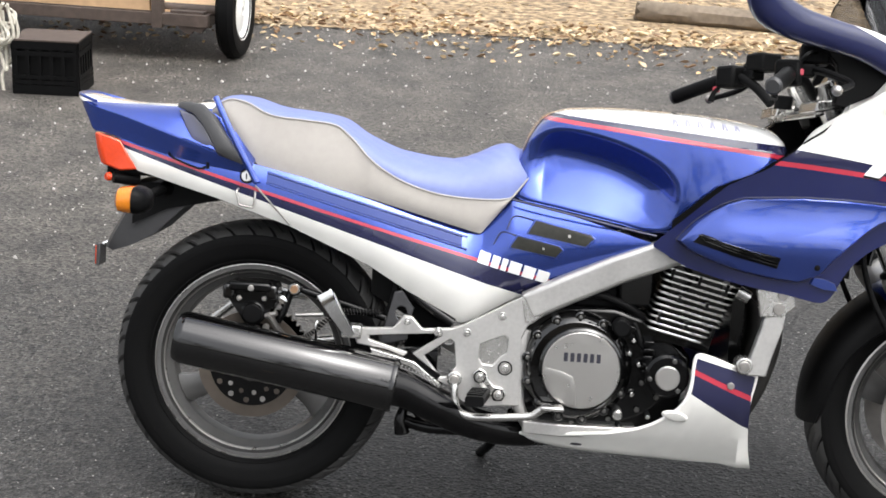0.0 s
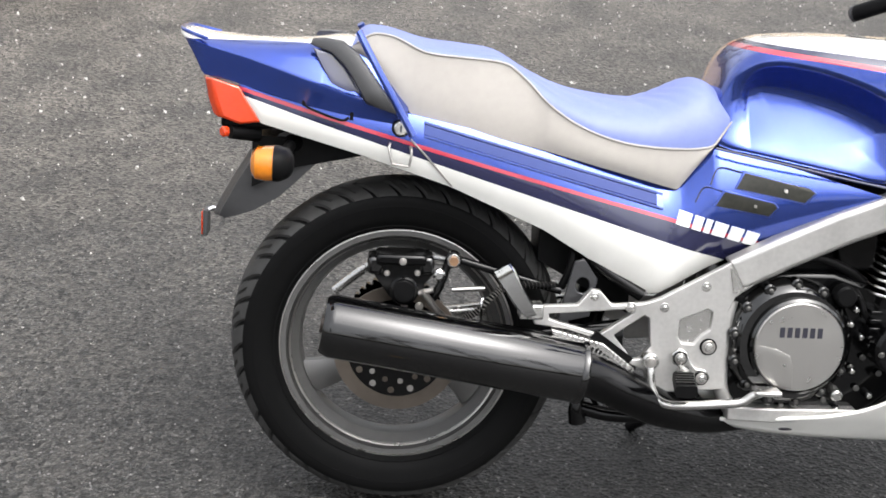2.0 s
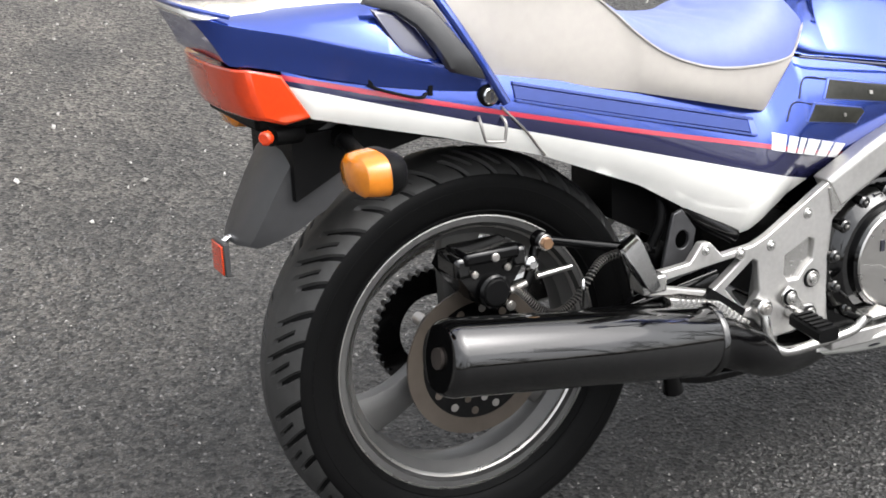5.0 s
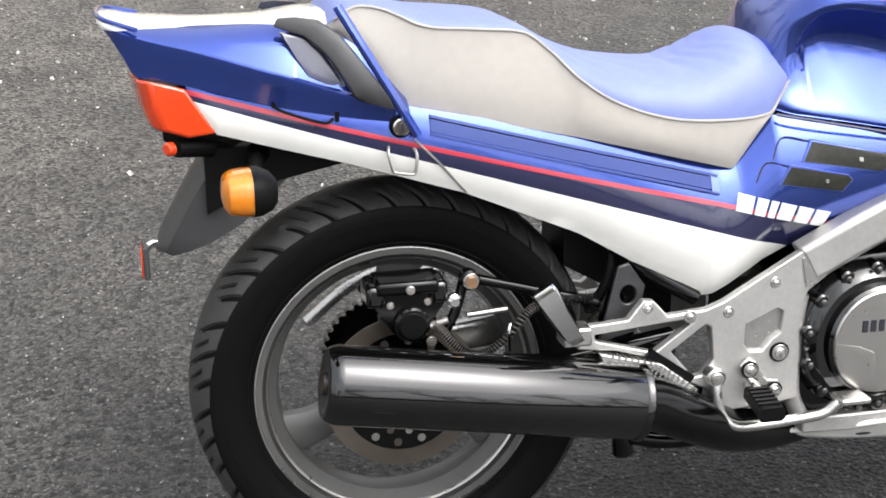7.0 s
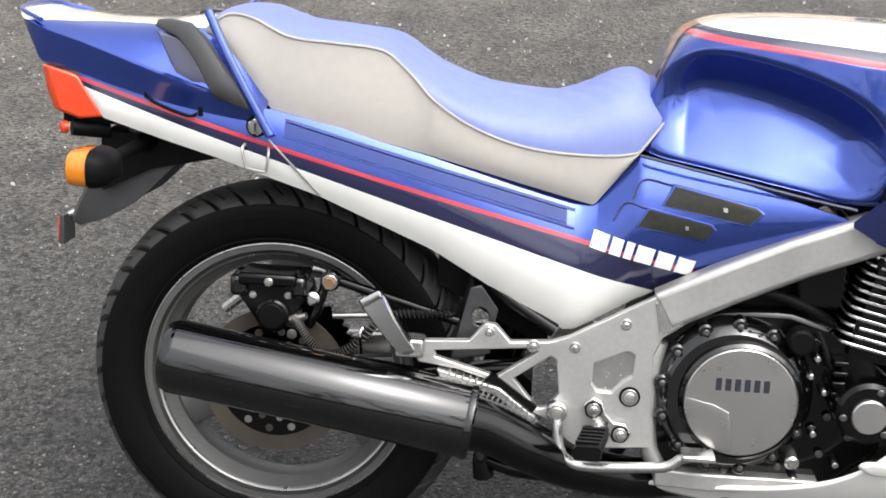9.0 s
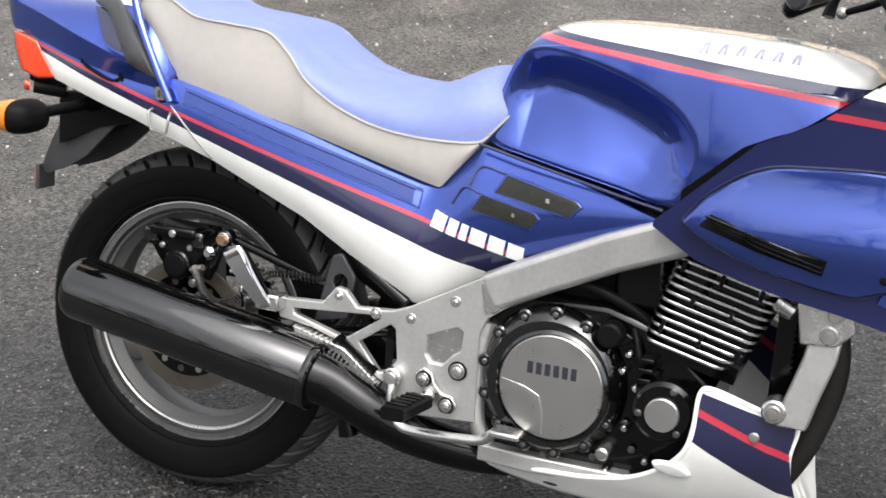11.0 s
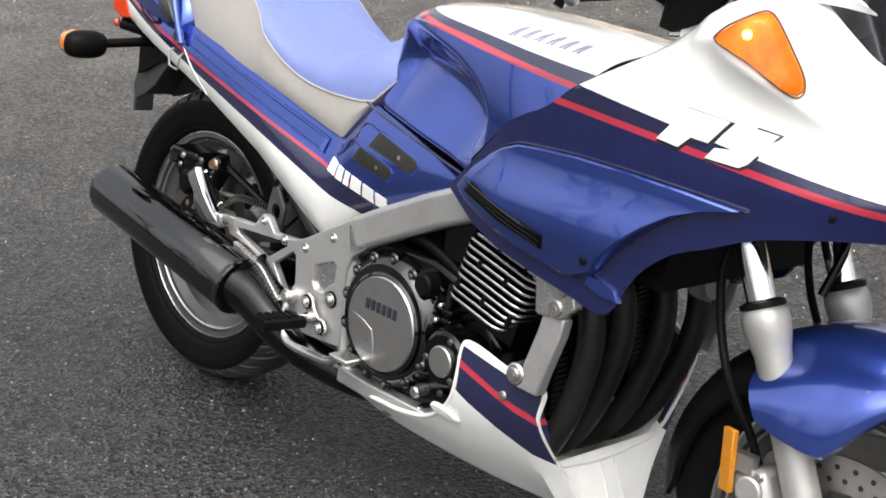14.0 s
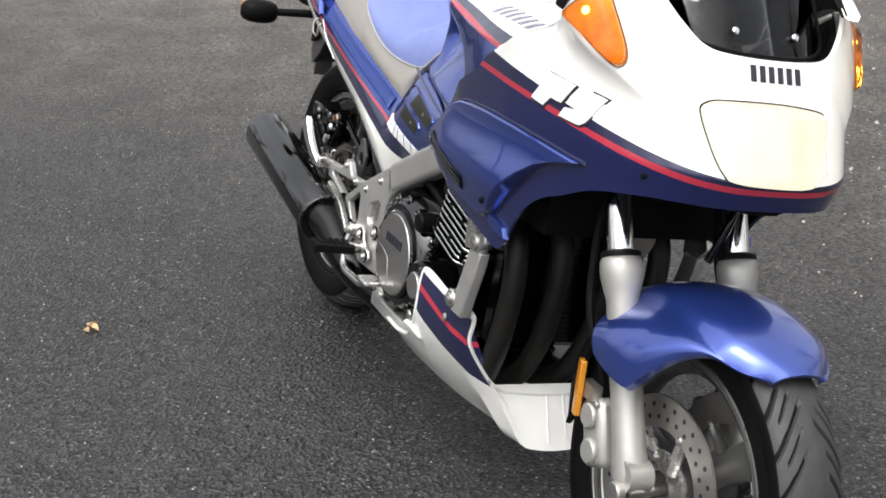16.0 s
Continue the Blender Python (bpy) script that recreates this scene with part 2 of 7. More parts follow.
def banded(name, bands, base, rough=0.26, metal=0.0, fine=0.05):
    """Paint in bands: rows of (a, b, c, x0, colour); above z = a + b (x - x0) + c (x - x0)^2 the colour holds."""
    m = material(name, base, rough, 0.0, coat=0.9)
    nt = m.node_tree
    b = nt.nodes["Principled BSDF"]
    tc = nt.nodes.new("ShaderNodeTexCoord")
    sp = nt.nodes.new("ShaderNodeSeparateXYZ")
    nt.links.new(tc.outputs["Object"], sp.inputs[0])

    def op(kind, p, q, r=None):
        n = nt.nodes.new("ShaderNodeMath")
        n.operation = kind
        for i, v in enumerate((p, q, r)):
            if v is None:
                continue
            if isinstance(v, (int, float)):
                n.inputs[i].default_value = v
            else:
                nt.links.new(v, n.inputs[i])
        return n.outputs[0]
    last = None
    flake = op('ADD', METAL if base == BLUE else 0.0, 0.0)
    for a0, b0, c0, x0, colour in bands:
        u = op('SUBTRACT', sp.outputs["X"], x0)
        line = op('MULTIPLY_ADD', op('MULTIPLY_ADD', u, c0, b0), u, a0)
        over = op('GREATER_THAN', sp.outputs["Z"], line)
        mix = nt.nodes.new("ShaderNodeMix")
        mix.data_type = 'RGBA'
        mix.inputs[6].default_value = (*base, 1)
        mix.inputs[7].default_value = (*colour, 1)
        if last:
            nt.links.new(last, mix.inputs[6])
        nt.links.new(over, mix.inputs[0])
        last = mix.outputs[2]
        flake = op('MULTIPLY_ADD', op('SUBTRACT', METAL if colour == BLUE else 0.0, flake), over, flake)
    nt.links.new(flake, b.inputs["Metallic"])
    n = nt.nodes.new("ShaderNodeTexNoise")
    n.inputs["Scale"].default_value, n.inputs["Detail"].default_value = 14, 8
    nt.links.new(tc.outputs["Object"], n.inputs["Vector"])
    mr = nt.nodes.new("ShaderNodeMapRange")
    mr.inputs["From Min"].default_value, mr.inputs["From Max"].default_value = 0.3, 0.7
    mr.inputs["To Min"].default_value, mr.inputs["To Max"].default_value = 1 - fine, 1 + fine
    nt.links.new(n.outputs["Fac"], mr.inputs["Value"])
    sc = nt.nodes.new("ShaderNodeVectorMath")
    sc.operation = 'SCALE'
    nt.links.new(last, sc.inputs[0])
    nt.links.new(mr.outputs[0], sc.inputs["Scale"])
    nt.links.new(sc.outputs[0], b.inputs["Base Color"])
    return m


def lens(name, colour, rough=0.08, alpha=0.55):
    m = material(name, colour, rough, 0, vary=0.1, grain=120, coat=0.8)
    b = m.node_tree.nodes["Principled BSDF"]
    b.inputs["Transmission Weight"].default_value = alpha
    b.inputs["IOR"].default_value = 1.45
    return m


NAVY = (0.015, 0.016, 0.055)
FNAVY = (0.007, 0.011, 0.066)
side_paint = banded("side_cover_paint", [(0.7085, -0.300, 0, 0.0, NAVY), (0.7252, -0.262, 0.02, 0.0, RED), (0.7322, -0.262, 0.02, 0.0, BLUE)], WHITE, 0.22)
tank_paint = banded("tank_paint", [(0.912, -0.105, 0, 0.63, RED), (0.9205, -0.103, 0, 0.63, NAVY), (0.928, -0.080, 0, 0.63, WHITE)], BLUE, 0.16, 0.3)
fair_paint = banded("fairing_paint", [(0.852, -0.0604, -0.14, 1.105, RED), (0.862, -0.0604, -0.14, 1.105, NAVY), (0.890, -0.114, -0.106, 1.105, WHITE)], FNAVY, 0.2)
belly_paint = banded("belly_pan_paint", [(0.358, -0.635, 0, 0.966, NAVY), (0.402, -0.46, 0, 0.966, RED), (0.414, -0.46, 0, 0.966, NAVY), (0.438, -0.31, 0, 0.968, WHITE)], WHITE, 0.3)
amber = lens("amber_lens", (0.85, 0.27, 0.015), 0.1, 0.3)
red_lens = lens("red_lens", (0.80, 0.065, 0.012), 0.1, 0.25)


def thin_glass(name, tint, gloss=0.05):
    """A thin sheet: tinted see-through with a mirror gloss that grows at flat angles."""
    m = bpy.data.materials.new(name)
    m.use_nodes = True
    nt = m.node_tree
    nt.nodes.clear()
    out = nt.nodes.new("ShaderNodeOutputMaterial")
    tr = nt.nodes.new("ShaderNodeBsdfTransparent")
    tr.inputs["Color"].default_value = (*tint, 1)
    gl = nt.nodes.new("ShaderNodeBsdfGlossy")
    gl.inputs["Roughness"].default_value = gloss
    fr = nt.nodes.new("ShaderNodeFresnel")
    fr.inputs["IOR"].default_value = 1.4
    mx = nt.nodes.new("ShaderNodeMixShader")
    nt.links.new(fr.outputs[0], mx.inputs[0])
    nt.links.new(tr.outputs[0], mx.inputs[1])
    nt.links.new(gl.outputs[0], mx.inputs[2])
    nt.links.new(mx.outputs[0], out.inputs["Surface"])
    return m


clear_lens = thin_glass("clear_lens", (0.97, 0.96, 0.92))
screen_tint = thin_glass("smoked_screen", (0.5, 0.5, 0.51), 0.03)
amber_thin = thin_glass("lit_amber_lens", (1.0, 0.46, 0.06), 0.12)
bulb_glow = bpy.data.materials.new("lit_bulb")
bulb_glow.use_nodes = True
_e = bulb_glow.node_tree.nodes["Principled BSDF"]
_e.inputs["Emission Color"].default_value = (1.0, 0.86, 0.62, 1)
_e.inputs["Emission Strength"].default_value = 12
amber_glow = bpy.data.materials.new("lit_amber_bulb")
amber_glow.use_nodes = True
_e = amber_glow.node_tree.nodes["Principled BSDF"]
_e.inputs["Emission Color"].default_value = (1.0, 0.75, 0.35, 1)
_e.inputs["Emission Strength"].default_value = 30
fork_grey = material("grey_fork_slider", (0.42, 0.41, 0.385), 0.42, 0.55, vary=0.08, grain=60, rough_vary=0.08)
pipe_black = material("matt_black_exhaust", (0.016, 0.015, 0.014), 0.45, 0.2, vary=0.3, grain=25, rough_vary=0.1)
dark_vent = material("dark_vent_mesh", (0.022, 0.022, 0.018), 0.4, vary=0.4, grain=120)
fin_edge = material("polished_fin_edges", (0.75, 0.74, 0.72), 0.25, 1.0, vary=0.1)
white_decal = material("white_decal", (0.85, 0.85, 0.84), 0.35)
dark_decal = material("dark_decal", (0.02, 0.02, 0.03), 0.4)
grey_decal = material("grey_decal", (0.30, 0.30, 0.40), 0.4)
rust_pipe = material("hot_steel_pipe", (0.06, 0.05, 0.045), 0.5, 0.5, vary=0.4, grain=30)

indicator_glow = material("lit_indicator_reflector", (0.52, 0.36, 0.18), 0.3, 0.5, vary=0.6, grain=45)
_e = indicator_glow.node_tree.nodes["Principled BSDF"]
_e.inputs["Emission Color"].default_value = (1.0, 0.55, 0.20, 1)
_e.inputs["Emission Strength"].default_value = 0.2
grey_plastic = material("satin_dark_plastic", (0.042, 0.042, 0.044), 0.38, vary=0.15, bump=0.2, bump_scale=800)
amber_reflector = material("amber_reflector", (0.52, 0.20, 0.012), 0.25, vary=0.15, grain=200, coat=0.4)
for _m, _v in ((rubber, 0.10), (tread_rubber, 0.45), (black_plastic, 0.09), (black_engine, 0.3), (pipe_black, 0.3), (dark_vent, 0.2)):
    _m.node_tree.nodes["Principled BSDF"].inputs["Specular IOR Level"].default_value = _v

black_gloss.node_tree.nodes["Principled BSDF"].inputs["Specular IOR Level"].default_value = 0.9
dark_bolt = material("dull_steel_bolt", (0.12, 0.118, 0.113), 0.42, 0.7, vary=0.3, grain=80)
trim_blue = material("dark_blue_trim", (0.030, 0.052, 0.20), 0.4, vary=0.08, grain=60)
trim_blue.node_tree.nodes["Principled BSDF"].inputs["Specular IOR Level"].default_value = 0.25
for _m, _ior in ((blue_paint, 1.65), (navy_paint, 1.5), (tank_paint, 1.55), (fair_paint, 1.45), (side_paint, 1.5)):
    _m.node_tree.nodes["Principled BSDF"].inputs["Coat Weight"].default_value = 1.0
    _m.node_tree.nodes["Principled BSDF"].inputs["Coat IOR"].default_value = _ior
gasket_brown = material("amber_lens_edge", (0.20, 0.075, 0.02), 0.4, vary=0.2)

# ---- ground ----
def asphalt_material():
    m = bpy.data.materials.new("asphalt")
    m.use_nodes = True
    nt = m.node_tree
    b = nt.nodes["Principled BSDF"]
    b.inputs["Roughness"].default_value = 0.52
    b.inputs["Specular IOR Level"].default_value = 0.38
    tc = nt.nodes.new("ShaderNodeTexCoord")
    vo = nt.nodes.new("ShaderNodeTexVoronoi")
    vo.inputs["Scale"].default_value = 105
    fine = nt.nodes.new("ShaderNodeTexNoise")
    fine.inputs["Scale"].default_value, fine.inputs["Detail"].default_value = 150, 7
    big = nt.nodes.new("ShaderNodeTexNoise")
    big.inputs["Scale"].default_value, big.inputs["Detail"].default_value = 0.9, 6
    for n in (vo, fine, big):
        nt.links.new(tc.outputs["Object"], n.inputs["Vector"])
    r1 = nt.nodes.new("ShaderNodeValToRGB")
    r1.color_ramp.elements[0].position, r1.color_ramp.elements[0].color = 0.40, (0.006, 0.0058, 0.0056, 1)
    r1.color_ramp.elements[1].position, r1.color_ramp.elements[1].color = 0.62, (0.037, 0.0357, 0.034, 1)
    nt.links.new(fine.outputs["Fac"], r1.inputs[0])
    sep = nt.nodes.new("ShaderNodeSeparateColor")
    nt.links.new(vo.outputs["Color"], sep.inputs[0])
    r2 = nt.nodes.new("ShaderNodeMapRange")
    r2.inputs["To Min"].default_value, r2.inputs["To Max"].default_value = 0.15, 2.3
    nt.links.new(sep.outputs[0], r2.inputs["Value"])
    r3 = nt.nodes.new("ShaderNodeMapRange")
    r3.inputs["From Min"].default_value, r3.inputs["From Max"].default_value = 0.3, 0.7
    r3.inputs["To Min"].default_value, r3.inputs["To Max"].default_value = 0.8, 1.2
    nt.links.new(big.outputs["Fac"], r3.inputs["Value"])
    mu = nt.nodes.new("ShaderNodeMath")
    mu.operation = 'MULTIPLY'
    nt.links.new(r2.outputs[0], mu.inputs[0])
    nt.links.new(r3.outputs[0], mu.inputs[1])
    sc = nt.nodes.new("ShaderNodeVectorMath")
    sc.operation = 'SCALE'
    nt.links.new(r1.outputs[0], sc.inputs[0])
    nt.links.new(mu.outputs[0], sc.inputs["Scale"])
    # pale brown dust towards the verge, with the far ground's sheen painted in
    sep2 = nt.nodes.new("ShaderNodeSeparateXYZ")
    nt.links.new(tc.outputs["Object"], sep2.inputs[0])
    toward = nt.nodes.new("ShaderNodeMapRange")
    toward.interpolation_type = 'SMOOTHSTEP'
    toward.inputs["From Min"].default_value, toward.inputs["From Max"].default_value = -0.65, 4.1
    toward.inputs["To Min"].default_value, toward.inputs["To Max"].default_value = 0.0, 0.62
    away = nt.nodes.new("ShaderNodeMath")
    away.operation = 'MULTIPLY_ADD'
    away.inputs[1].default_value = -0.75
    nt.links.new(sep2.outputs["X"], away.inputs[0])
    nt.links.new(sep2.outputs["Y"], away.inputs[2])
    nt.links.new(away.outputs[0], toward.inputs["Value"])
    patch = nt.nodes.new("ShaderNodeTexNoise")
    patch.inputs["Scale"].default_value, patch.inputs["Detail"].default_value = 3.5, 9
    nt.links.new(tc.outputs["Object"], patch.inputs["Vector"])
    pr = nt.nodes.new("ShaderNodeMapRange")
    pr.inputs["From Min"].default_value, pr.inputs["From Max"].default_value = 0.32, 0.66
    pr.inputs["To Min"].default_value, pr.inputs["To Max"].default_value = 0.45, 1.35
    nt.links.new(patch.outputs["Fac"], pr.inputs["Value"])
    amount = nt.nodes.new("ShaderNodeMath")
    amount.operation, amount.use_clamp = 'MULTIPLY', True
    nt.links.new(toward.outputs[0], amount.inputs[0])
    nt.links.new(pr.outputs[0], amount.inputs[1])
    dust_sheen = nt.nodes.new("ShaderNodeMix")
    dust_sheen.data_type = 'RGBA'
    nt.links.new(amount.outputs[0], dust_sheen.inputs[0])
    nt.links.new(sc.outputs[0], dust_sheen.inputs[6])
    tone = nt.nodes.new("ShaderNodeVectorMath")
    tone.operation = 'SCALE'
    tone.inputs[0].default_value = (0.100, 0.090, 0.078)
    nt.links.new(r2.outputs[0], tone.inputs["Scale"])
    nt.links.new(tone.outputs[0], dust_sheen.inputs[7])
    nt.links.new(dust_sheen.outputs[2], b.inputs["Base Color"])
    fb = nt.nodes.new("ShaderNodeBump")
    fb.inputs["Strength"].default_value, fb.inputs["Distance"].default_value = 0.8, 0.003
    nt.links.new(fine.outputs["Fac"], fb.inputs["Height"])
    bp = nt.nodes.new("ShaderNodeBump")
    nt.links.new(fb.outputs[0], bp.inputs["Normal"])
    bp.inputs["Strength"].default_value, bp.inputs["Distance"].default_value = 1.0, 0.006
    nt.links.new(vo.outputs["Distance"], bp.inputs["Height"])
    nt.links.new(bp.outputs[0], b.inputs["Normal"])
    return m


bm = bmesh.new()
s = 300
vs = [bm.verts.new(p) for p in ((-s, -s, 0), (s, -s, 0), (s, s, 0), (-s, s, 0))]
bm.faces.new(vs)
ground = part("ground", bm, asphalt_material(), None, "dark grey weathered asphalt yard with pale grit", smooth=False)
tagged(ground, category="asphalt", kind="structure")

# worn aggregate standing proud of the binder
def stone_material():
    m = material("dark_aggregate", (0.05, 0.048, 0.045), 0.34, vary=0.3, grain=90)
    nt = m.node_tree
    b = nt.nodes["Principled BSDF"]
    b.inputs["Specular IOR Level"].default_value = 0.6
    gi = nt.nodes.new("ShaderNodeNewGeometry")
    r = nt.nodes.new("ShaderNodeValToRGB")
    e = r.color_ramp.elements
    e[0].position, e[0].color = 0.0, (0.008, 0.008, 0.008, 1)
    e[1].position, e[1].color = 1.0, (0.15, 0.143, 0.137, 1)
    k = e.new(0.72)
    k.color = (0.019, 0.0182, 0.0175, 1)
    nt.links.new(gi.outputs["Random Per Island"], r.inputs[0])
    nt.links.new(r.outputs[0], b.inputs["Base Color"])
    return m


def aggregate(n, x0, x1, y0, y1, size):
    gen = np.random.default_rng(5)
    c = np.stack([gen.uniform(x0, x1, n), gen.uniform(y0, y1, n), np.zeros(n)], 1)
    s = gen.uniform(size * 0.55, size * 1.25, n)
    a = gen.uniform(0, 6.28, n)
    vs = np.zeros((n, 6, 3))
    for k in range(5):
        t = a + 2 * math.pi * k / 5
        rr = s * gen.uniform(0.7, 1.2, n)
        vs[:, k] = c + np.stack([rr * np.cos(t), rr * np.sin(t), np.full(n, -0.0004)], 1)
    vs[:, 5] = c + np.stack([s * gen.uniform(-0.5, 0.5, n), s * gen.uniform(-0.5, 0.5, n), s * gen.uniform(0.25, 0.6, n)], 1)
    tri = np.array([(k, (k + 1) % 5, 5) for k in range(5)])
    faces = (np.arange(n)[:, None, None] * 6 + tri[None]).reshape(-1, 3)
    me = bpy.data.meshes.new("aggregate")
    me.from_pydata(vs.reshape(-1, 3).tolist(), [], faces.tolist())
    me.materials.append(stone_material())
    return tagged(new("aggregate", me), "small worn dark stones set in the asphalt", "aggregate", kind="stuff")


aggregate(46000, -1.8, 3.2, -1.35, 1.3, 0.0046)

# ---- motorcycle ----
bike = new("motorcycle")
bike.matrix_world = BIKE
tagged(bike, "blue and white faired sport touring motorcycle leaning on its side stand", "motorcycle")
RA, FA = (0.0, 0.0, 0.322), (1.563, -0.012, 0.303)


def grid_strip(xs, zlo, zhi, yfun, thick=0.006, nz=8, bm=None):
    """A thin curved panel: columns at xs from zlo(x) to zhi(x), lying on y = yfun(x, z), with a real thickness."""
    rings = []
    for x in xs:
        lo, hi = zlo(x), zhi(x)
        zs = [lo + (hi - lo) * k / nz for k in range(nz + 1)]
        outer = [(x, yfun(x, z), z) for z in zs]
        inner = [(x, yfun(x, z) + thick, z) for z in reversed(zs)]
        rings.append(outer + inner)
    return loft(rings, bm=bm)


def lin(table):
    """Straight-line interpolation in a table of (x, value)."""
    xs, vs = [r[0] for r in table], [r[1] for r in table]
    return lambda x: float(np.interp(x, xs, vs))


def drape(outline, centre, yfun, lift=0.004, rings=5, edge=0.25, sink=0.002, bm=None):
    """A pad lying on y = yfun(x, z): an (x, z) outline that can be seen whole from centre, raised by lift with a rounded edge."""
    bm = bm or bmesh.new()
    cx, cz = centre
    loops = []
    for i in range(rings + 1):
        f = 1 - (i / rings) ** 1.0
        f = 1 - (1 - edge * 0.12) * (i / rings) if i else 1.0
        rise = -sink if i == 0 else lift * (0.7 if i == 1 else 1.0)
        if i == rings:
            break
        g = 1.0 if i == 0 else (1 - edge * 0.08 if i == 1 else (1 - edge * 0.16) * (1 - (i - 2) / (rings - 1)))
        loops.append([bm.verts.new((cx + (x - cx) * g, yfun(cx + (x - cx) * g, cz + (z - cz) * g) - rise, cz + (z - cz) * g)) for x, z in outline])
    for a, b in zip(loops, loops[1:]):
        for k in range(len(outline)):
            bm.faces.new((a[k], a[(k + 1) % len(outline)], b[(k + 1) % len(outline)], b[k]))
    c = bm.verts.new((cx, yfun(cx, cz) - lift, cz))
    for k in range(len(outline)):
        bm.faces.new((loops[-1][k], loops[-1][(k + 1) % len(outline)], c))
    return bm


def mirrored(bm):
    """The same shape on the other side of the machine."""
    b2 = bm.copy()
    for v in b2.verts:
        v.co.y = -v.co.y
    bmesh.ops.reverse_faces(b2, faces=b2.faces)
    return b2


def both(name, bm, mat, parent=None, label="", **kw):
    twin = mirrored(bm)
    a = part(name, bm, mat, parent or bike, label, **kw)
    b = part(name, twin, mat, parent or bike, label, **kw)
    return a, b


def bolt(at, r=0.007, d=(0, -1, 0), parent=None, mat=None, name="bolt"):
    bm = disc(at, r, 0.004, 12, d, chamfer=0.0015)
    disc(Vector(at) + Vector(d).normalized() * 0.003, r * 0.45, 0.0025, 6, d, bm=bm)
    return part(name, bm, mat or steel, parent or bike)


# ---- wheels ----
def wheel(axle, tyre_r, tyre_w, rim_r, rim_w, spokes, spoke_mat, name, spin=0.0, grooves=40, sweep=0.17):
    root = new(name)
    root.parent = bike
    tw, rw = tyre_w / 2, rim_w / 2
    h = tyre_r - rim_r
    prof = [(rim_r - 0.004, -rw), (rim_r + 0.18 * h, -tw * 0.90), (rim_r + 0.42 * h, -tw * 0.985), (rim_r + 0.62 * h, -tw),
            (rim_r + 0.74 * h, -tw * 0.93), (rim_r + 0.86 * h, -tw * 0.74), (rim_r + 0.95 * h, -tw * 0.45), (rim_r + h, 0)]
    half = spline(prof, 40)
    ring = [tuple(p) for p in half] + [(p[0], -p[1]) for p in reversed(half[:-1])]
    m, first, steps = len(ring), 21, grooves * 22

    def groove(i, v, far):
        """Depth of the tread at column i; v runs from the shoulder (0) to the crown (1)."""
        n, c = divmod(i + (11 if far else 0), 22)
        reach = (0.94, 0.62, 0.80)[n % 3]
        if 0.02 < v < reach and c < (5 if v < 0.5 else 4):
            return 1.0
        return 0.8 if 12 <= c < 15 and 0.34 < v < 0.78 and n % 3 != 1 else 0.0
    bm = bmesh.new()
    loops, deep = [], np.zeros((steps, m))
    for i in range(steps):
        loop = []
        for j, (r, y) in enumerate(ring):
            k = j if j < len(half) else m - 1 - j
            v = max(0.0, (k - first) / (len(half) - 1 - first))
            a = 2 * math.pi * i / steps + sweep * v ** 1.4
            if k > first:
                deep[i][j] = groove(i, v, j >= len(half))
                r -= 0.005 * deep[i][j]
            loop.append(bm.verts.new((axle[0] + r * math.cos(a), axle[1] + y, axle[2] + r * math.sin(a))))
        loops.append(loop)
    for i in range(steps):
        p, q = loops[i], loops[(i + 1) % steps]
        for j in range(m):
            f = bm.faces.new((p[j], p[(j + 1) % m], q[(j + 1) % m], q[j]))
            f.material_index = 1 if first <= j < m - 1 - first else 0
            # groove floors take the darker rubber, painting in the shade down there
            if deep[i][j] + deep[(i + 1) % steps][j] + deep[i][(j + 1) % m] + deep[(i + 1) % steps][(j + 1) % m] > 2:
                f.material_index = 0
    tyre = part("tyre", bm, [rubber, tread_rubber], root, "worn black tubeless road tyre with a dusty grooved tread")
    # moulded rings and sidewall marks
    for rr, yy in ((rim_r + 0.10 * h, tw * 0.84), (rim_r + 0.50 * h, tw * 0.998)):
        part("sidewall_ring", lathe([(rr, -yy - 0.0010), (rr + 0.0014, -yy - 0.0014), (rr + 0.0028, -yy - 0.0010), (rr + 0.0014, -yy + 0.003)], 120, at=axle), rubber, tyre)
    # rim: lipped hoop with a stepped well
    rp = [(rim_r + 0.004, -rw - 0.004), (rim_r + 0.005, -rw + 0.004), (rim_r - 0.012, -rw + 0.006), (rim_r - 0.018, -rw * 0.55), (rim_r - 0.022, 0),
          (rim_r - 0.018, rw * 0.55), (rim_r - 0.012, rw - 0.006), (rim_r + 0.005, rw - 0.004), (rim_r + 0.004, rw + 0.004),
          (rim_r - 0.010, rw + 0.003), (rim_r - 0.013, rw - 0.010), (rim_r - 0.034, rw * 0.45), (rim_r - 0.040, 0), (rim_r - 0.034, -rw * 0.45),
          (rim_r - 0.013, -rw + 0.010), (rim_r - 0.010, -rw - 0.003)]
    rim = part("rim", lathe(rp, 120, at=axle), spoke_mat, root, "grey painted cast alloy rim")
    part("rim_lip", lathe([(rim_r + 0.0045, -rw - 0.0055), (rim_r + 0.0005, -rw - 0.0062), (rim_r - 0.001, -rw - 0.003), (rim_r + 0.003, -rw - 0.002)], 120, at=axle), brushed, rim)
    part("rim_line", lathe([(rim_r - 0.016, -rw * 0.98), (rim_r - 0.019, -rw * 0.93), (rim_r - 0.020, -rw * 0.85), (rim_r - 0.017, -rw * 0.86)], 120, at=axle), brushed, rim)
    hub = lathe([(0.045, -0.055), (0.05, -0.045), (0.04, 0), (0.05, 0.045), (0.045, 0.055), (0.012, 0.055), (0.012, -0.055)], 40, at=axle)
    part("hub", hub, spoke_mat, root)
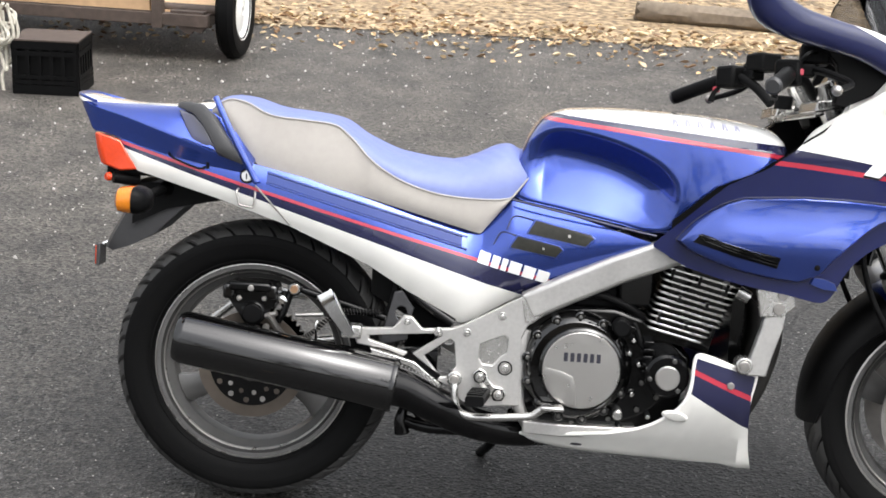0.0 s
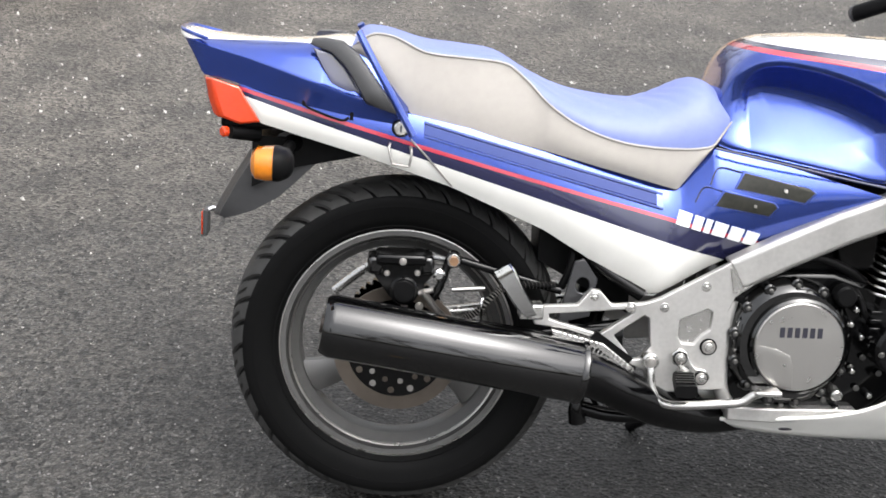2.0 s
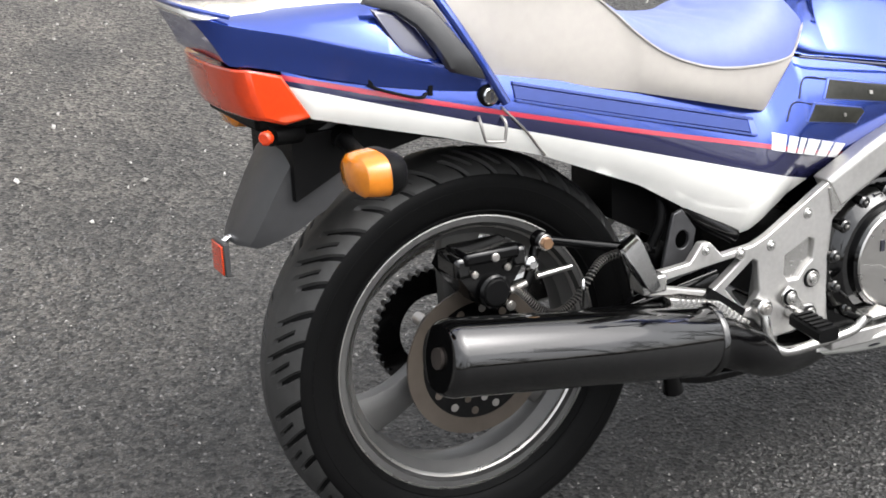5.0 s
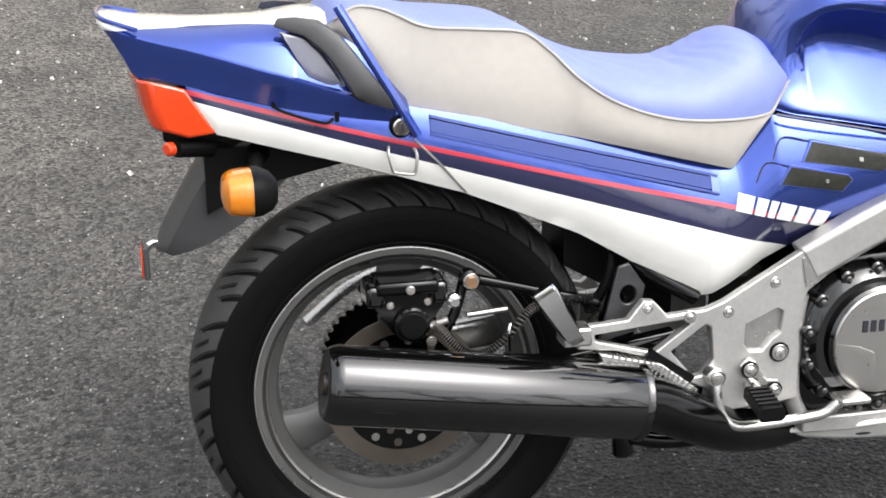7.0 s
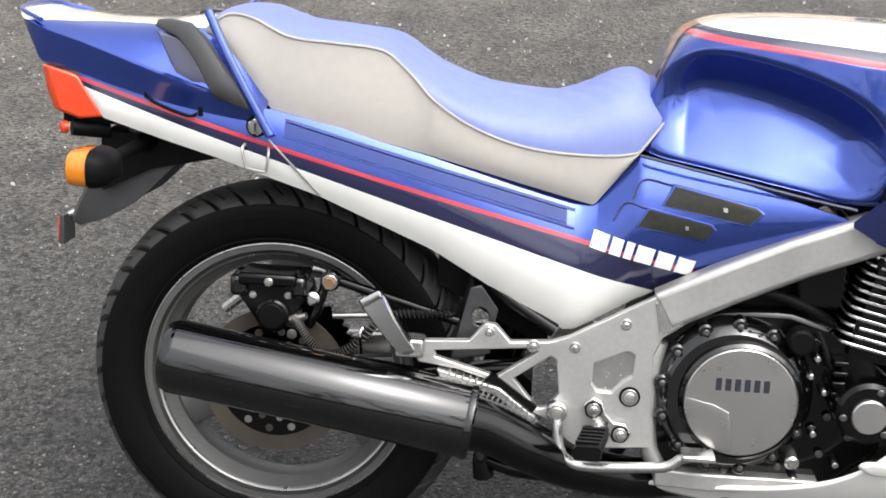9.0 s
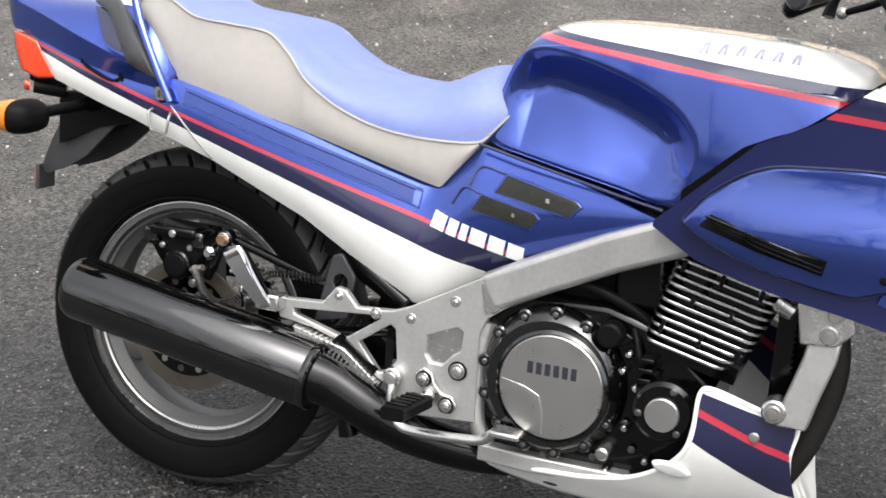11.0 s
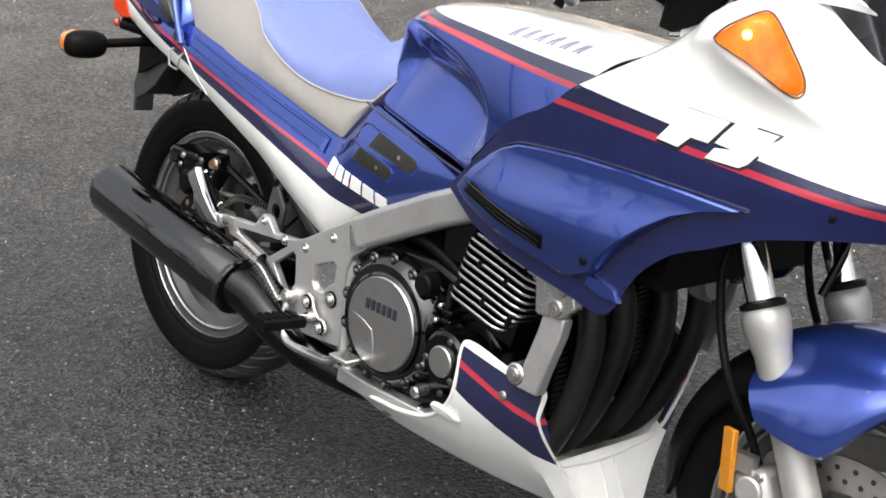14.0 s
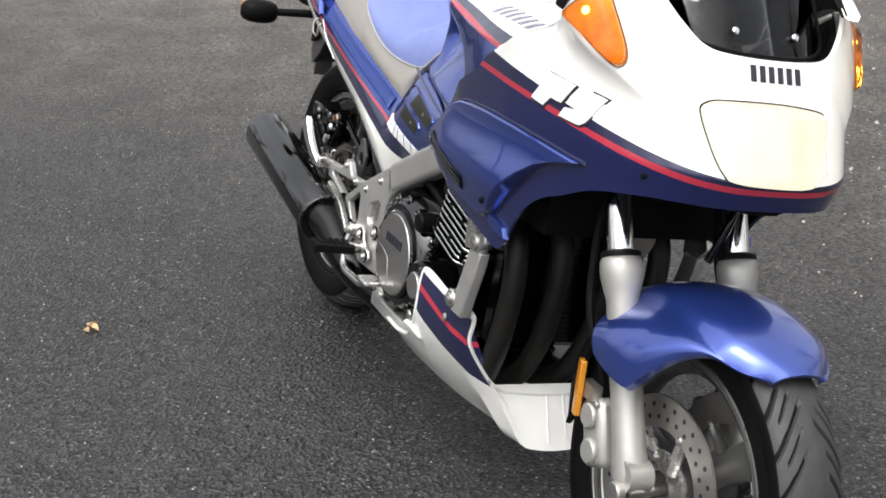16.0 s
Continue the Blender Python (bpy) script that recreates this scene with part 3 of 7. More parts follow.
    for i in range(spokes):
        a = spin + 2 * math.pi * i / spokes
        rings = []
        for k in range(9):
            f = k / 8
            r = 0.035 + (rim_r - 0.062) * f
            wd = 0.030 - 0.006 * math.sin(math.pi * f) + 0.010 * f * f
            th = 0.022 - 0.006 * f
            aa = a + 0.16 * math.sin(math.pi * f) * 0.5
            c, s = math.cos(aa), math.sin(aa)
            ring = []
            for j in range(12):
                t = 2 * math.pi * j / 12
                u, y = wd * math.copysign(abs(math.cos(t)) ** 0.6, math.cos(t)), th * math.copysign(abs(math.sin(t)) ** 0.6, math.sin(t))
                ring.append((axle[0] + r * c - u * s, axle[1] + y, axle[2] + r * s + u * c))
            rings.append(ring)
        part("spoke", loft(rings), spoke_mat, root)
    return root


rear_wheel = wheel(RA, 0.322, 0.150, 0.224, 0.098, 3, wheel_silver, "rear_wheel", radians(205))
front_wheel = wheel(FA, 0.303, 0.118, 0.218, 0.084, 3, wheel_silver, "front_wheel", radians(40), 30, 0.30)
tagged(rear_wheel, "rear wheel with a wide black tyre and grey three-spoke alloy rim")
tagged(front_wheel, "front wheel with grooved black tyre and grey alloy rim")


def brake_disc(axle, y, r0, r1, parent, mat, holes=24, slots=False):
    t = 0.0045
    bm = lathe([(r1, y - t / 2), (r1, y + t / 2), (r0, y + t / 2), (r0, y - t / 2)], 96, at=(axle[0], axle[1], axle[2]))
    d = part("brake_disc", bm, mat, parent, "worn steel brake disc with drilled holes")
    out = math.copysign(1, y)
    for i in range(holes):
        for row in range(2):
            a = 2 * math.pi * (i + 0.5 * row) / holes
            r = r0 + (r1 - r0) * (0.33 + 0.36 * row)
            part("drilled_hole", disc((axle[0] + r * math.cos(a), axle[1] + y + out * (t / 2 - 0.0002), axle[2] + r * math.sin(a)), 0.0042, 0.0007, 8, (0, out, 0)), dark_decal, d)
    # carrier
    if holes:
        c = part("disc_carrier", lathe([(0.062, y + 0.001), (0.062, y + 0.009), (0.03, y + 0.009), (0.03, y + 0.001)], 32, at=axle), alloy, d)
        for i in range(6):
            a = 2 * math.pi * i / 6
            p0 = (axle[0] + 0.045 * math.cos(a), axle[1] + y + 0.004, axle[2] + 0.045 * math.sin(a))
            p1 = (axle[0] + (r0 + 0.004) * math.cos(a + 0.25), axle[1] + y + 0.004, axle[2] + (r0 + 0.004) * math.sin(a + 0.25))
            part("carrier_arm", rod(p0, p1, 0.012, 0.009, 8), alloy, c)
            bolt((axle[0] + (r0 + 0.004) * math.cos(a + 0.25), axle[1] + y - 0.002, axle[2] + (r0 + 0.004) * math.sin(a + 0.25)), 0.007, parent=c)
    else:
        c = part("disc_carrier", lathe([(r0 + 0.002, y - 0.001), (r0 + 0.002, y + 0.004), (0.04, y + 0.006), (0.04, y - 0.002)], 64, at=axle), black_engine, d)
        # steel discs paint in the light seen through the carrier's holes
        for i in range(14):
            a = 2 * math.pi * i / 14
            for r, q in ((0.084, 0.0065), (0.066, 0.0055)):
                part("carrier_hole", disc((axle[0] + r * math.cos(a + 12 * r), axle[1] + y - 0.0005, axle[2] + r * math.sin(a + 12 * r)), q, 0.0016, 10), steel if i % 2 else disc_steel, c)
    return d


brake_disc(RA, -0.075, 0.096, 0.122, rear_wheel, disc_steel, 0)
brake_disc(FA, -0.066, 0.098, 0.149, front_wheel, steel, 30)
brake_disc(FA, 0.066, 0.098, 0.149, front_wheel, steel, 30)

# chain, sprocket and guard on the far side of the rear wheel
bm = bmesh.new()
lathe([(0.098, 0.082), (0.098, 0.088), (0.06, 0.088), (0.06, 0.082)], 60, at=RA, bm=bm)
for i in range(40):
    a = 2 * math.pi * i / 40
    rod((0.100 * math.cos(a), 0.078, RA[2] + 0.100 * math.sin(a)), (0.100 * math.cos(a), 0.094, RA[2] + 0.100 * math.sin(a)), 0.0055, n=8, bm=bm)
part("sprocket_and_chain", bm, black_engine, rear_wheel, "dark oily chain on the rear sprocket")

# ---- swingarm, shock linkage and rear brake ----
for y0, nm in ((-0.115, "swingarm"), (0.115, "swingarm")):
    rings = []
    for k in range(10):
        f = k / 9
        x, z = 0.02 + 0.40 * f, 0.322 + 0.045 * f
        hh, ww = 0.022 + 0.014 * f, 0.014 + 0.004 * f
        rings.append([(x, y0 + ww * math.copysign(abs(math.cos(t)) ** 0.5, math.cos(t)), z + hh * math.copysign(abs(math.sin(t)) ** 0.5, math.sin(t)))
                      for t in [2 * math.pi * j / 16 for j in range(16)]])
    part(nm, loft(rings), alloy if y0 > 0 else black_engine, bike)
part("rear_axle", rod((0, -0.14, RA[2]), (0, 0.14, RA[2]), 0.011), steel, rear_wheel)
bolt((0, -0.138, RA[2]), 0.016, parent=rear_wheel, name="axle_nut")

caliper = part("rear_caliper", drape([(-0.064, 0.487), (-0.054, 0.507), (0.0, 0.511), (0.053, 0.513), (0.064, 0.477), (0.032, 0.432), (0.008, 0.412), (-0.022, 0.429)], (0.003, 0.468), lambda x, z: -0.088, 0.034, 5, 0.9, 0.03), black_engine, bike, "black rear brake caliper with bright bolts")
part("caliper_bridge", block(-0.048, 0.046, -0.138, -0.07, 0.497, 0.518), black_engine, caliper, bevel=0.006)
part("caliper_shoulder", block(-0.062, -0.034, -0.134, -0.07, 0.478, 0.512), black_gloss, caliper, bevel=0.007)
part("caliper_shoulder", block(0.034, 0.060, -0.134, -0.07, 0.480, 0.514), black_gloss, caliper, bevel=0.007)
part("piston_cap", disc((0.006, -0.122, 0.448), 0.027, 0.010, 28, chamfer=0.003), black_engine, caliper)
part("piston_cap", disc((0.006, -0.131, 0.448), 0.021, 0.004, 28, chamfer=0.002), black_plastic, caliper)
for p, r in (((-0.026, -0.124, 0.480), 0.006), ((0.030, -0.124, 0.482), 0.006), ((0.002, -0.138, 0.506), 0.007), ((0.036, -0.12, 0.418), 0.008)):
    bolt(p, r, parent=caliper)
part("bleed_nipple", rod((0.034, -0.124, 0.443), (0.060, -0.128, 0.452), 0.0055), steel, caliper)
part("mounting_bolt", disc((0.070, -0.120, 0.480), 0.0115, 0.014, 20, chamfer=0.005), chrome, caliper, "shiny domed bolt head")
part("torque_arm_lug", disc((0.096, -0.105, 0.508), 0.0155, 0.02, 24, chamfer=0.004), black_engine, caliper)
part("lug_washer", disc((0.096, -0.124, 0.508), 0.0125, 0.004, 24, chamfer=0.001), brushed, caliper)
part("lug_nut", disc((0.096, -0.127, 0.508), 0.009, 0.008, 6), material("copper_plated_nut", (0.45, 0.27, 0.16), 0.35, 0.9, vary=0.2), caliper)
part("chain_guard", tube([(-0.126, 0.090, 0.389), (-0.066, 0.090, 0.437), (-0.013, 0.090, 0.463), (0.014, 0.090, 0.466), (0.10, 0.09, 0.455)], 0.0095, 10, 40, flat=1.6), alloy, bike, "bright chain guard beyond the wheel")
part("adjuster_rod", rod((0.097, -0.095, 0.445), (0.159, -0.097, 0.450), 0.005), brushed, bike)
part("torque_arm", rod((0.092, -0.10, 0.508), (0.30, -0.115, 0.455), 0.008), black_engine, bike)
part("torque_arm_link", tube([(0.088, -0.11, 0.505), (0.075, -0.112, 0.46), (0.060, -0.112, 0.43)], 0.008), black_engine, bike)
hose = [(0.040, -0.124, 0.448), (0.052, -0.132, 0.436), (0.068, -0.14, 0.416), (0.090, -0.142, 0.400), (0.113, -0.142, 0.400), (0.142, -0.14, 0.416), (0.175, -0.135, 0.450), (0.199, -0.13, 0.464), (0.243, -0.125, 0.467), (0.292, -0.115, 0.463)]
bh = part("brake_hose", tube(hose, 0.0055, 8, 80), black_plastic, bike, "black brake hose in a coiled steel guard")
coil = []
core = [Vector(p) for p in spline(hose, 601)]
for i in range(0, 600):
    d = (core[i + 1] - core[i]).normalized()
    u = d.cross(Vector((0, 1, 0))).normalized()
    w = d.cross(u)
    t = i * 2 * math.pi * 62 / 600
    coil.append(core[i] + (u * math.cos(t) + w * math.sin(t)) * 0.0066)
part("hose_spring", loft([[p + Vector((0, 0.0014 * math.cos(a), 0.0014 * math.sin(a))) for a in (0, 2.09, 4.19)] for p in coil]), steel, bh)
part("hose_clip", tube([(0.150, -0.142, 0.40), (0.149, -0.146, 0.432), (0.153, -0.14, 0.442), (0.156, -0.134, 0.430)], 0.003), chrome, bike)
# inner hugger and linkage bracket behind the wheel
gunmetal = material("gunmetal_bracket", (0.055, 0.055, 0.058), 0.42, 0.5, vary=0.2, grain=60)
part("linkage_bracket", plate([(0.318, 0.519), (0.335, 0.524), (0.362, 0.486), (0.356, 0.455), (0.352, 0.415), (0.290, 0.400)], -0.146, -0.138, holes=[[(0.335 + 0.013 * math.cos(a), 0.474 + 0.015 * math.sin(a)) for a in [2 * math.pi * i / 18 for i in range(18)]]]), gunmetal, bike, "dark grey triangular linkage bracket", bevel=0.002)
part("reservoir_hose", tube([(0.30, -0.11, 0.46), (0.315, -0.115, 0.50), (0.325, -0.10, 0.56)], 0.008), black_plastic, bike)
part("inner_fender", grid_strip([0.26 + 0.02 * i for i in range(10)], lin([(0.26, 0.50), (0.44, 0.40)]), lin([(0.26, 0.60), (0.44, 0.50)]), lambda x, z: -0.06, 0.12), black_plastic, bike)
part("rear_subframe", tube([(0.45, -0.13, 0.455), (0.37, -0.125, 0.505), (0.28, -0.12, 0.58)], 0.013), black_engine, bike)
part("shock_body", rod((0.36, 0.0, 0.32), (0.42, 0, 0.60), 0.032, 0.032, 24), black_engine, bike)

# ---- exhaust ----
ax = Vector((0.466, 0.010, -0.078)).normalized()
m0 = Vector((-0.124, -0.222, 0.404))
L = 0.465


def round_body(start, d, prof, n=48):
    bm = bmesh.new()
    q = d.to_track_quat("Z", "Y").to_matrix()
    rings = [[start + q @ Vector((r * math.cos(2 * math.pi * i / n), r * math.sin(2 * math.pi * i / n), h)) for i in range(n)] for r, h in prof]
    return loft(rings, bm=bm, cap=True)


muffler = part("muffler", round_body(m0, ax, [(0.012, 0.010), (0.0125, -0.014), (0.036, -0.016), (0.0485, -0.015), (0.0530, -0.010), (0.0560, -0.002), (0.0572, 0.003), (0.0572, L * 0.5), (0.0572, L - 0.004), (0.055, L)]), black_gloss, bike, "long gloss black muffler with a small outlet")
part("outlet", round_body(m0 - ax * 0.019, ax, [(0.0155, 0), (0.0155, 0.02), (0.011, 0.02), (0.011, 0.001)], 24), rust_pipe, muffler)
part("end_ring", round_body(m0 + ax * (L - 0.012), ax, [(0.0575, 0), (0.059, 0.003), (0.059, 0.010), (0.056, 0.013)]), black_gloss, muffler)
e0 = m0 + ax * L
part("collector_pipe", tube([e0 - ax * 0.01, e0 + ax * 0.03 + Vector((0, 0.008, -0.006)), (0.43, -0.195, 0.283), (0.50, -0.172, 0.248), (0.60, -0.130, 0.222), (0.72, -0.095, 0.225), (0.85, -0.07, 0.235)], (0.045, 0.026), 24, 40), black_engine, bike, "black exhaust pipe running under the engine")
part("heat_shield", tube([(0.13, -0.190, 0.402), (0.26, -0.185, 0.380), (0.36, -0.180, 0.350), (0.43, -0.175, 0.318)], (0.014, 0.018), 16, 20), black_engine, bike)
part("muffler_hanger", plate([(0.33, 0.37), (0.42, 0.335), (0.43, 0.35), (0.36, 0.40)], -0.19, -0.18), black_engine, bike)

# centre stand, folded up under the engine
stand = part("centre_stand", tube([(0.345, -0.10, 0.225), (0.42, -0.12, 0.215), (0.56, -0.13, 0.225), (0.64, -0.10, 0.235)], 0.014), black_engine, bike, "folded black centre stand")
part("stand_foot", tube([(0.352, -0.105, 0.255), (0.345, -0.108, 0.225), (0.350, -0.105, 0.195)], (0.010, 0.018)), black_engine, stand)
part("stand_bracket", plate([(0.36, 0.255), (0.40, 0.27), (0.47, 0.25), (0.52, 0.21), (0.40, 0.20)], -0.10, -0.085, holes=[[(0.385, 0.235), (0.41, 0.245), (0.425, 0.225), (0.40, 0.218)]]), black_engine, stand)
part("stand_spring", tube([(0.40, -0.11, 0.235), (0.50, -0.11, 0.26)], 0.008), steel, stand)
part("side_stand", tube([(0.60, 0.13, 0.20), (0.56, 0.19, 0.11), (0.53, 0.255, 0.058)], 0.012), black_engine, bike, "black side stand carrying the machine")

# ---- seat ----
seat_lo = lin([(-0.098, 0.880), (-0.06, 0.858), (0.007, 0.775), (0.248, 0.722), (0.497, 0.658), (0.53, 0.70), (0.559, 0.735), (0.606, 0.795)])
seat_hi = [(-0.105, 0.893), (-0.09, 0.914), (-0.07, 0.922), (-0.03, 0.917), (0.03, 0.902), (0.10, 0.895), (0.165, 0.885), (0.23, 0.850), (0.295, 0.824), (0.36, 0.812), (0.423, 0.809), (0.475, 0.824), (0.520, 0.846), (0.545, 0.851), (0.572, 0.840), (0.592, 0.820), (0.608, 0.797)]
seat_line = [(-0.105, 0.890), (-0.06, 0.915), (-0.03, 0.911), (0.03, 0.886), (0.10, 0.880), (0.17, 0.873), (0.21, 0.845), (0.25, 0.806), (0.31, 0.768), (0.41, 0.738), (0.50, 0.733), (0.56, 0.739), (0.608, 0.796)]
seat_w = [(-0.105, 0.115), (-0.06, 0.135), (0.03, 0.150), (0.2, 0.158), (0.4, 0.155), (0.5, 0.148), (0.56, 0.135), (0.608, 0.105)]
seat_xs = [-0.104 + 0.712 * i / 150 for i in range(151)]


def seat_fold(x, y):
    """Depth of the creases that fan out over the rider's place, and of soft ripples behind it."""
    d = 0.0
    for x0, dx, depth, wide in ((0.418, 0.050, 0.0016, 0.007), (0.448, 0.058, 0.0028, 0.006), (0.470, 0.070, 0.0022, 0.005), (0.492, 0.080, 0.0016, 0.005)):
        xc = x0 + dx * (abs(y) / 0.12) ** 1.6
        d += depth * math.exp(-((x - xc) / wide) ** 2) * max(0.0, 1 - (abs(y) / 0.135) ** 4)
    ripple = 0.0012 * math.sin(y * 95 + 6 * math.sin(x * 9)) * math.exp(-((x - 0.30) / 0.12) ** 2)
    return d + ripple


low, top, pipe = [], [], []
for x in seat_xs:
    lo, hi, ln, w = seat_lo(x), interp(x, seat_hi)[0], interp(x, seat_line)[0], interp(x, seat_w)[0]
    ln = max(lo + 0.003, min(ln, hi - 0.003))
    fr = (hi - ln) / max(hi - lo, 1e-4)
    wl = w * (0.965 if fr > 0.3 else 0.965 - 0.45 * (0.3 - fr))
    a, b = [], []
    for k in range(9):
        f = k / 8
        a.append((w * (0.90 + 0.10 * math.sin(math.pi * (0.15 + 0.6 * f))) * (1 - f) + wl * f, lo + (ln - lo) * f))
    for k in range(27):
        t = math.pi / 2 * k / 26
        y = wl * math.cos(t) ** 0.75
        b.append((y, ln + (hi - ln) * math.sin(t) ** 0.9 - seat_fold(x, y) * min(1, k / 5)))
    low.append([(x, -y, z) for y, z in a])
    top.append([(x, -y, z) for y, z in b] + [(x, y, z) for y, z in reversed(b[:-1])])
    pipe.append((x, -a[-1][0] - 0.0005, a[-1][1] + 0.0005))
bm = loft([r + [(p[0], p[1] + 0.03, p[2]) for p in reversed(r)] for r in low])
seat = part("seat", loft(top, closed=False), seat_blue, bike, "two-tone dual seat of blue and grey vinyl")
both("seat_side", bm, seat_grey, seat, "grey vinyl seat side")
both("seat_piping", tube(pipe[2:-1], 0.0022, 6, 120), seat_grey, seat)
# ---- side covers with the white, navy and red bands ----
sc_lo = lin([(-0.300, 0.806), (-0.262, 0.748), (-0.081, 0.701), (0.081, 0.650), (0.257, 0.575), (0.397, 0.491), (0.462, 0.458), (0.478, 0.460), (0.603, 0.533), (0.661, 0.566), (0.862, 0.664)])
sc_hi = lin([(-0.300, 0.822), (0.007, 0.778), (0.248, 0.728), (0.490, 0.664), (0.505, 0.668), (0.545, 0.714), (0.562, 0.735), (0.70, 0.709), (0.862, 0.668)])


def side_y(x, z):
    w = interp(x, [(-0.36, 0.112), (-0.26, 0.132), (-0.15, 0.152), (0.0, 0.164), (0.25, 0.168), (0.5, 0.168), (0.7, 0.174), (0.87, 0.19)])[0]
    mid = 0.5 * (sc_lo(x) + sc_hi(x))
    return -(w - 0.9 * (z - mid) ** 2 / max(0.02, sc_hi(x) - sc_lo(x) + 0.05))


sc_xs = sorted(set([-0.300 + 1.162 * i / 84 for i in range(85)] + [-0.262, 0.462, 0.478, 0.505, 0.562, 0.603, 0.661]))
right_cover, left_cover = both("side_cover", grid_strip(sc_xs, sc_lo, sc_hi, side_y, 0.008, 10), side_paint, None, "glossy side cover in blue, navy and white with a red pinstripe")
# long ribbed trim under the seat
tri_z = lambda x: 0.7565 - 0.262 * (x - 0.02)
bm = bmesh.new()
for dz0, dz1, up in ((-0.0145, -0.0115, 0.0042), (0.0095, 0.013, 0.0042), (-0.0095, 0.0075, 0.0025)):
    grid_strip([0.030 + 0.44 * i / 40 for i in range(41)], lambda x: tri_z(x) + dz0, lambda x: tri_z(x) + dz1, lambda x, z: side_y(x, z) - up, 0.006, 2, bm)
both("ribbed_trim", bm, trim_blue, right_cover)
part("trim_end", grid_strip([0.458, 0.470], lambda x: tri_z(x) - 0.0125, lambda x: tri_z(x) + 0.009, lambda x, z: side_y(x, z) - 0.004, 0.006, 2), blue_paint, right_cover)
# air vents: dark openings with a raised lip and an embossed outline beside
for (ox, oz, w, h, ex) in ((0.614, 0.697, 0.128, 0.028, 0.045), (0.578, 0.6625, 0.098, 0.026, 0.035)):
    sl = -0.185
    ol = [(ox, oz), (ox + w * 0.93, oz + sl * w * 0.93), (ox + w, oz + sl * w - 0.006), (ox + w * 0.86, oz + sl * w * 0.86 - h), (ox - 0.016, oz - h + 0.0)]
    cen = (ox + w * 0.42, oz + sl * w * 0.42 - h / 2)
    both("vent_lip", drape([(cen[0] + (x - cen[0]) * 1.06, cen[1] + (z - cen[1]) * 1.16) for x, z in ol], cen, side_y, 0.003, 4, 0.5), blue_paint, right_cover)
    v = both("vent_opening", drape(ol, cen, lambda x, z: side_y(x, z) - 0.0024, 0.0012, 4, 0.2), dark_vent, right_cover, "dark mesh air vent")[0]
    part("vent_clip", drape([(ox + w * .55, oz + sl * w * .55 - h * .42), (ox + w * .60, oz + sl * w * .6 - h * .40), (ox + w * .60, oz + sl * w * .6 - h * .62), (ox + w * .555, oz + sl * w * .55 - h * .62)], (ox + w * .577, oz + sl * w * .577 - h * .52), lambda x, z: side_y(x, z) - 0.0036, 0.002, 4), steel, v)
    tr = [(ox - 0.004, oz), (ox - ex, oz + ex * 0.12), (ox - ex - 0.016, oz - h + ex * 0.10)]
    part("embossed_line", tube([(x, side_y(x, z) - 0.0008, z) for x, z in tr], 0.0016, 6, 30), navy_paint, right_cover)
# slanted lettering reduced to plain white blocks
badge_root = right_cover
x0, z0 = 0.494, 0.6255
for i, w in enumerate((0.024, 0.017, 0.012, 0.026, 0.026, 0.026)):
    zt = z0 - 0.262 * (x0 - 0.494)
    ol = [(x0 + 0.006, zt), (x0 + 0.006 + w, zt - 0.262 * w), (x0 + w, zt - 0.262 * w - 0.026), (x0, zt - 0.026)]
    part("badge_block", drape(ol, (x0 + w / 2 + 0.003, zt - 0.0145 - 0.13 * w), side_y, 0.0014, 4, 0.2), white_decal, badge_root)
    x0 += w + 0.0045
# seam between tail and side cover, helmet lock and hook
part("panel_seam", tube([(x, side_y(x, z) - 0.0012, z) for x, z in ((0.006, 0.735), (0.045, 0.695), (0.083, 0.651))], 0.0018, 6, 20), steel, right_cover)
lock = part("seat_lock", disc((-0.012, -0.160, 0.754), 0.0125, 0.012, 28, chamfer=0.002), chrome, bike, "round chrome key lock")
part("keyhole", block(-0.0135, -0.0105, -0.1732, -0.170, 0.748, 0.760), dark_decal, lock)
part("lock_surround", disc((-0.012, -0.158, 0.754), 0.0165, 0.008, 28, chamfer=0.003), black_plastic, lock)
hk = [(-0.030, -0.163, 0.726), (-0.032, -0.172, 0.718), (-0.026, -0.174, 0.694), (-0.021, -0.174, 0.691), (0.000, -0.174, 0.688), (0.005, -0.174, 0.690), (0.008, -0.173, 0.712), (0.006, -0.163, 0.722)]
part("luggage_hook", tube(hk, 0.0024, 8, 50), steel, bike, "bent wire luggage hook")
part("bungee_hook", tube([(-0.185, side_y(-0.185, 0.785) - 0.002, 0.787), (-0.168, side_y(-0.168, 0.775) - 0.006, 0.779), (-0.120, side_y(-0.12, 0.762) - 0.006, 0.764), (-0.105, side_y(-0.105, 0.767) - 0.002, 0.768)], 0.0022, 8, 30), black_plastic, bike)
for x in (-0.185, -0.10):
    part("hook_clamp", block(x - 0.003, x + 0.003, side_y(x, 0.77) - 0.004, side_y(x, 0.77) + 0.002, 0.764 - 0.26 * (x + 0.1), 0.778 - 0.26 * (x + 0.1)), black_plastic, bike)

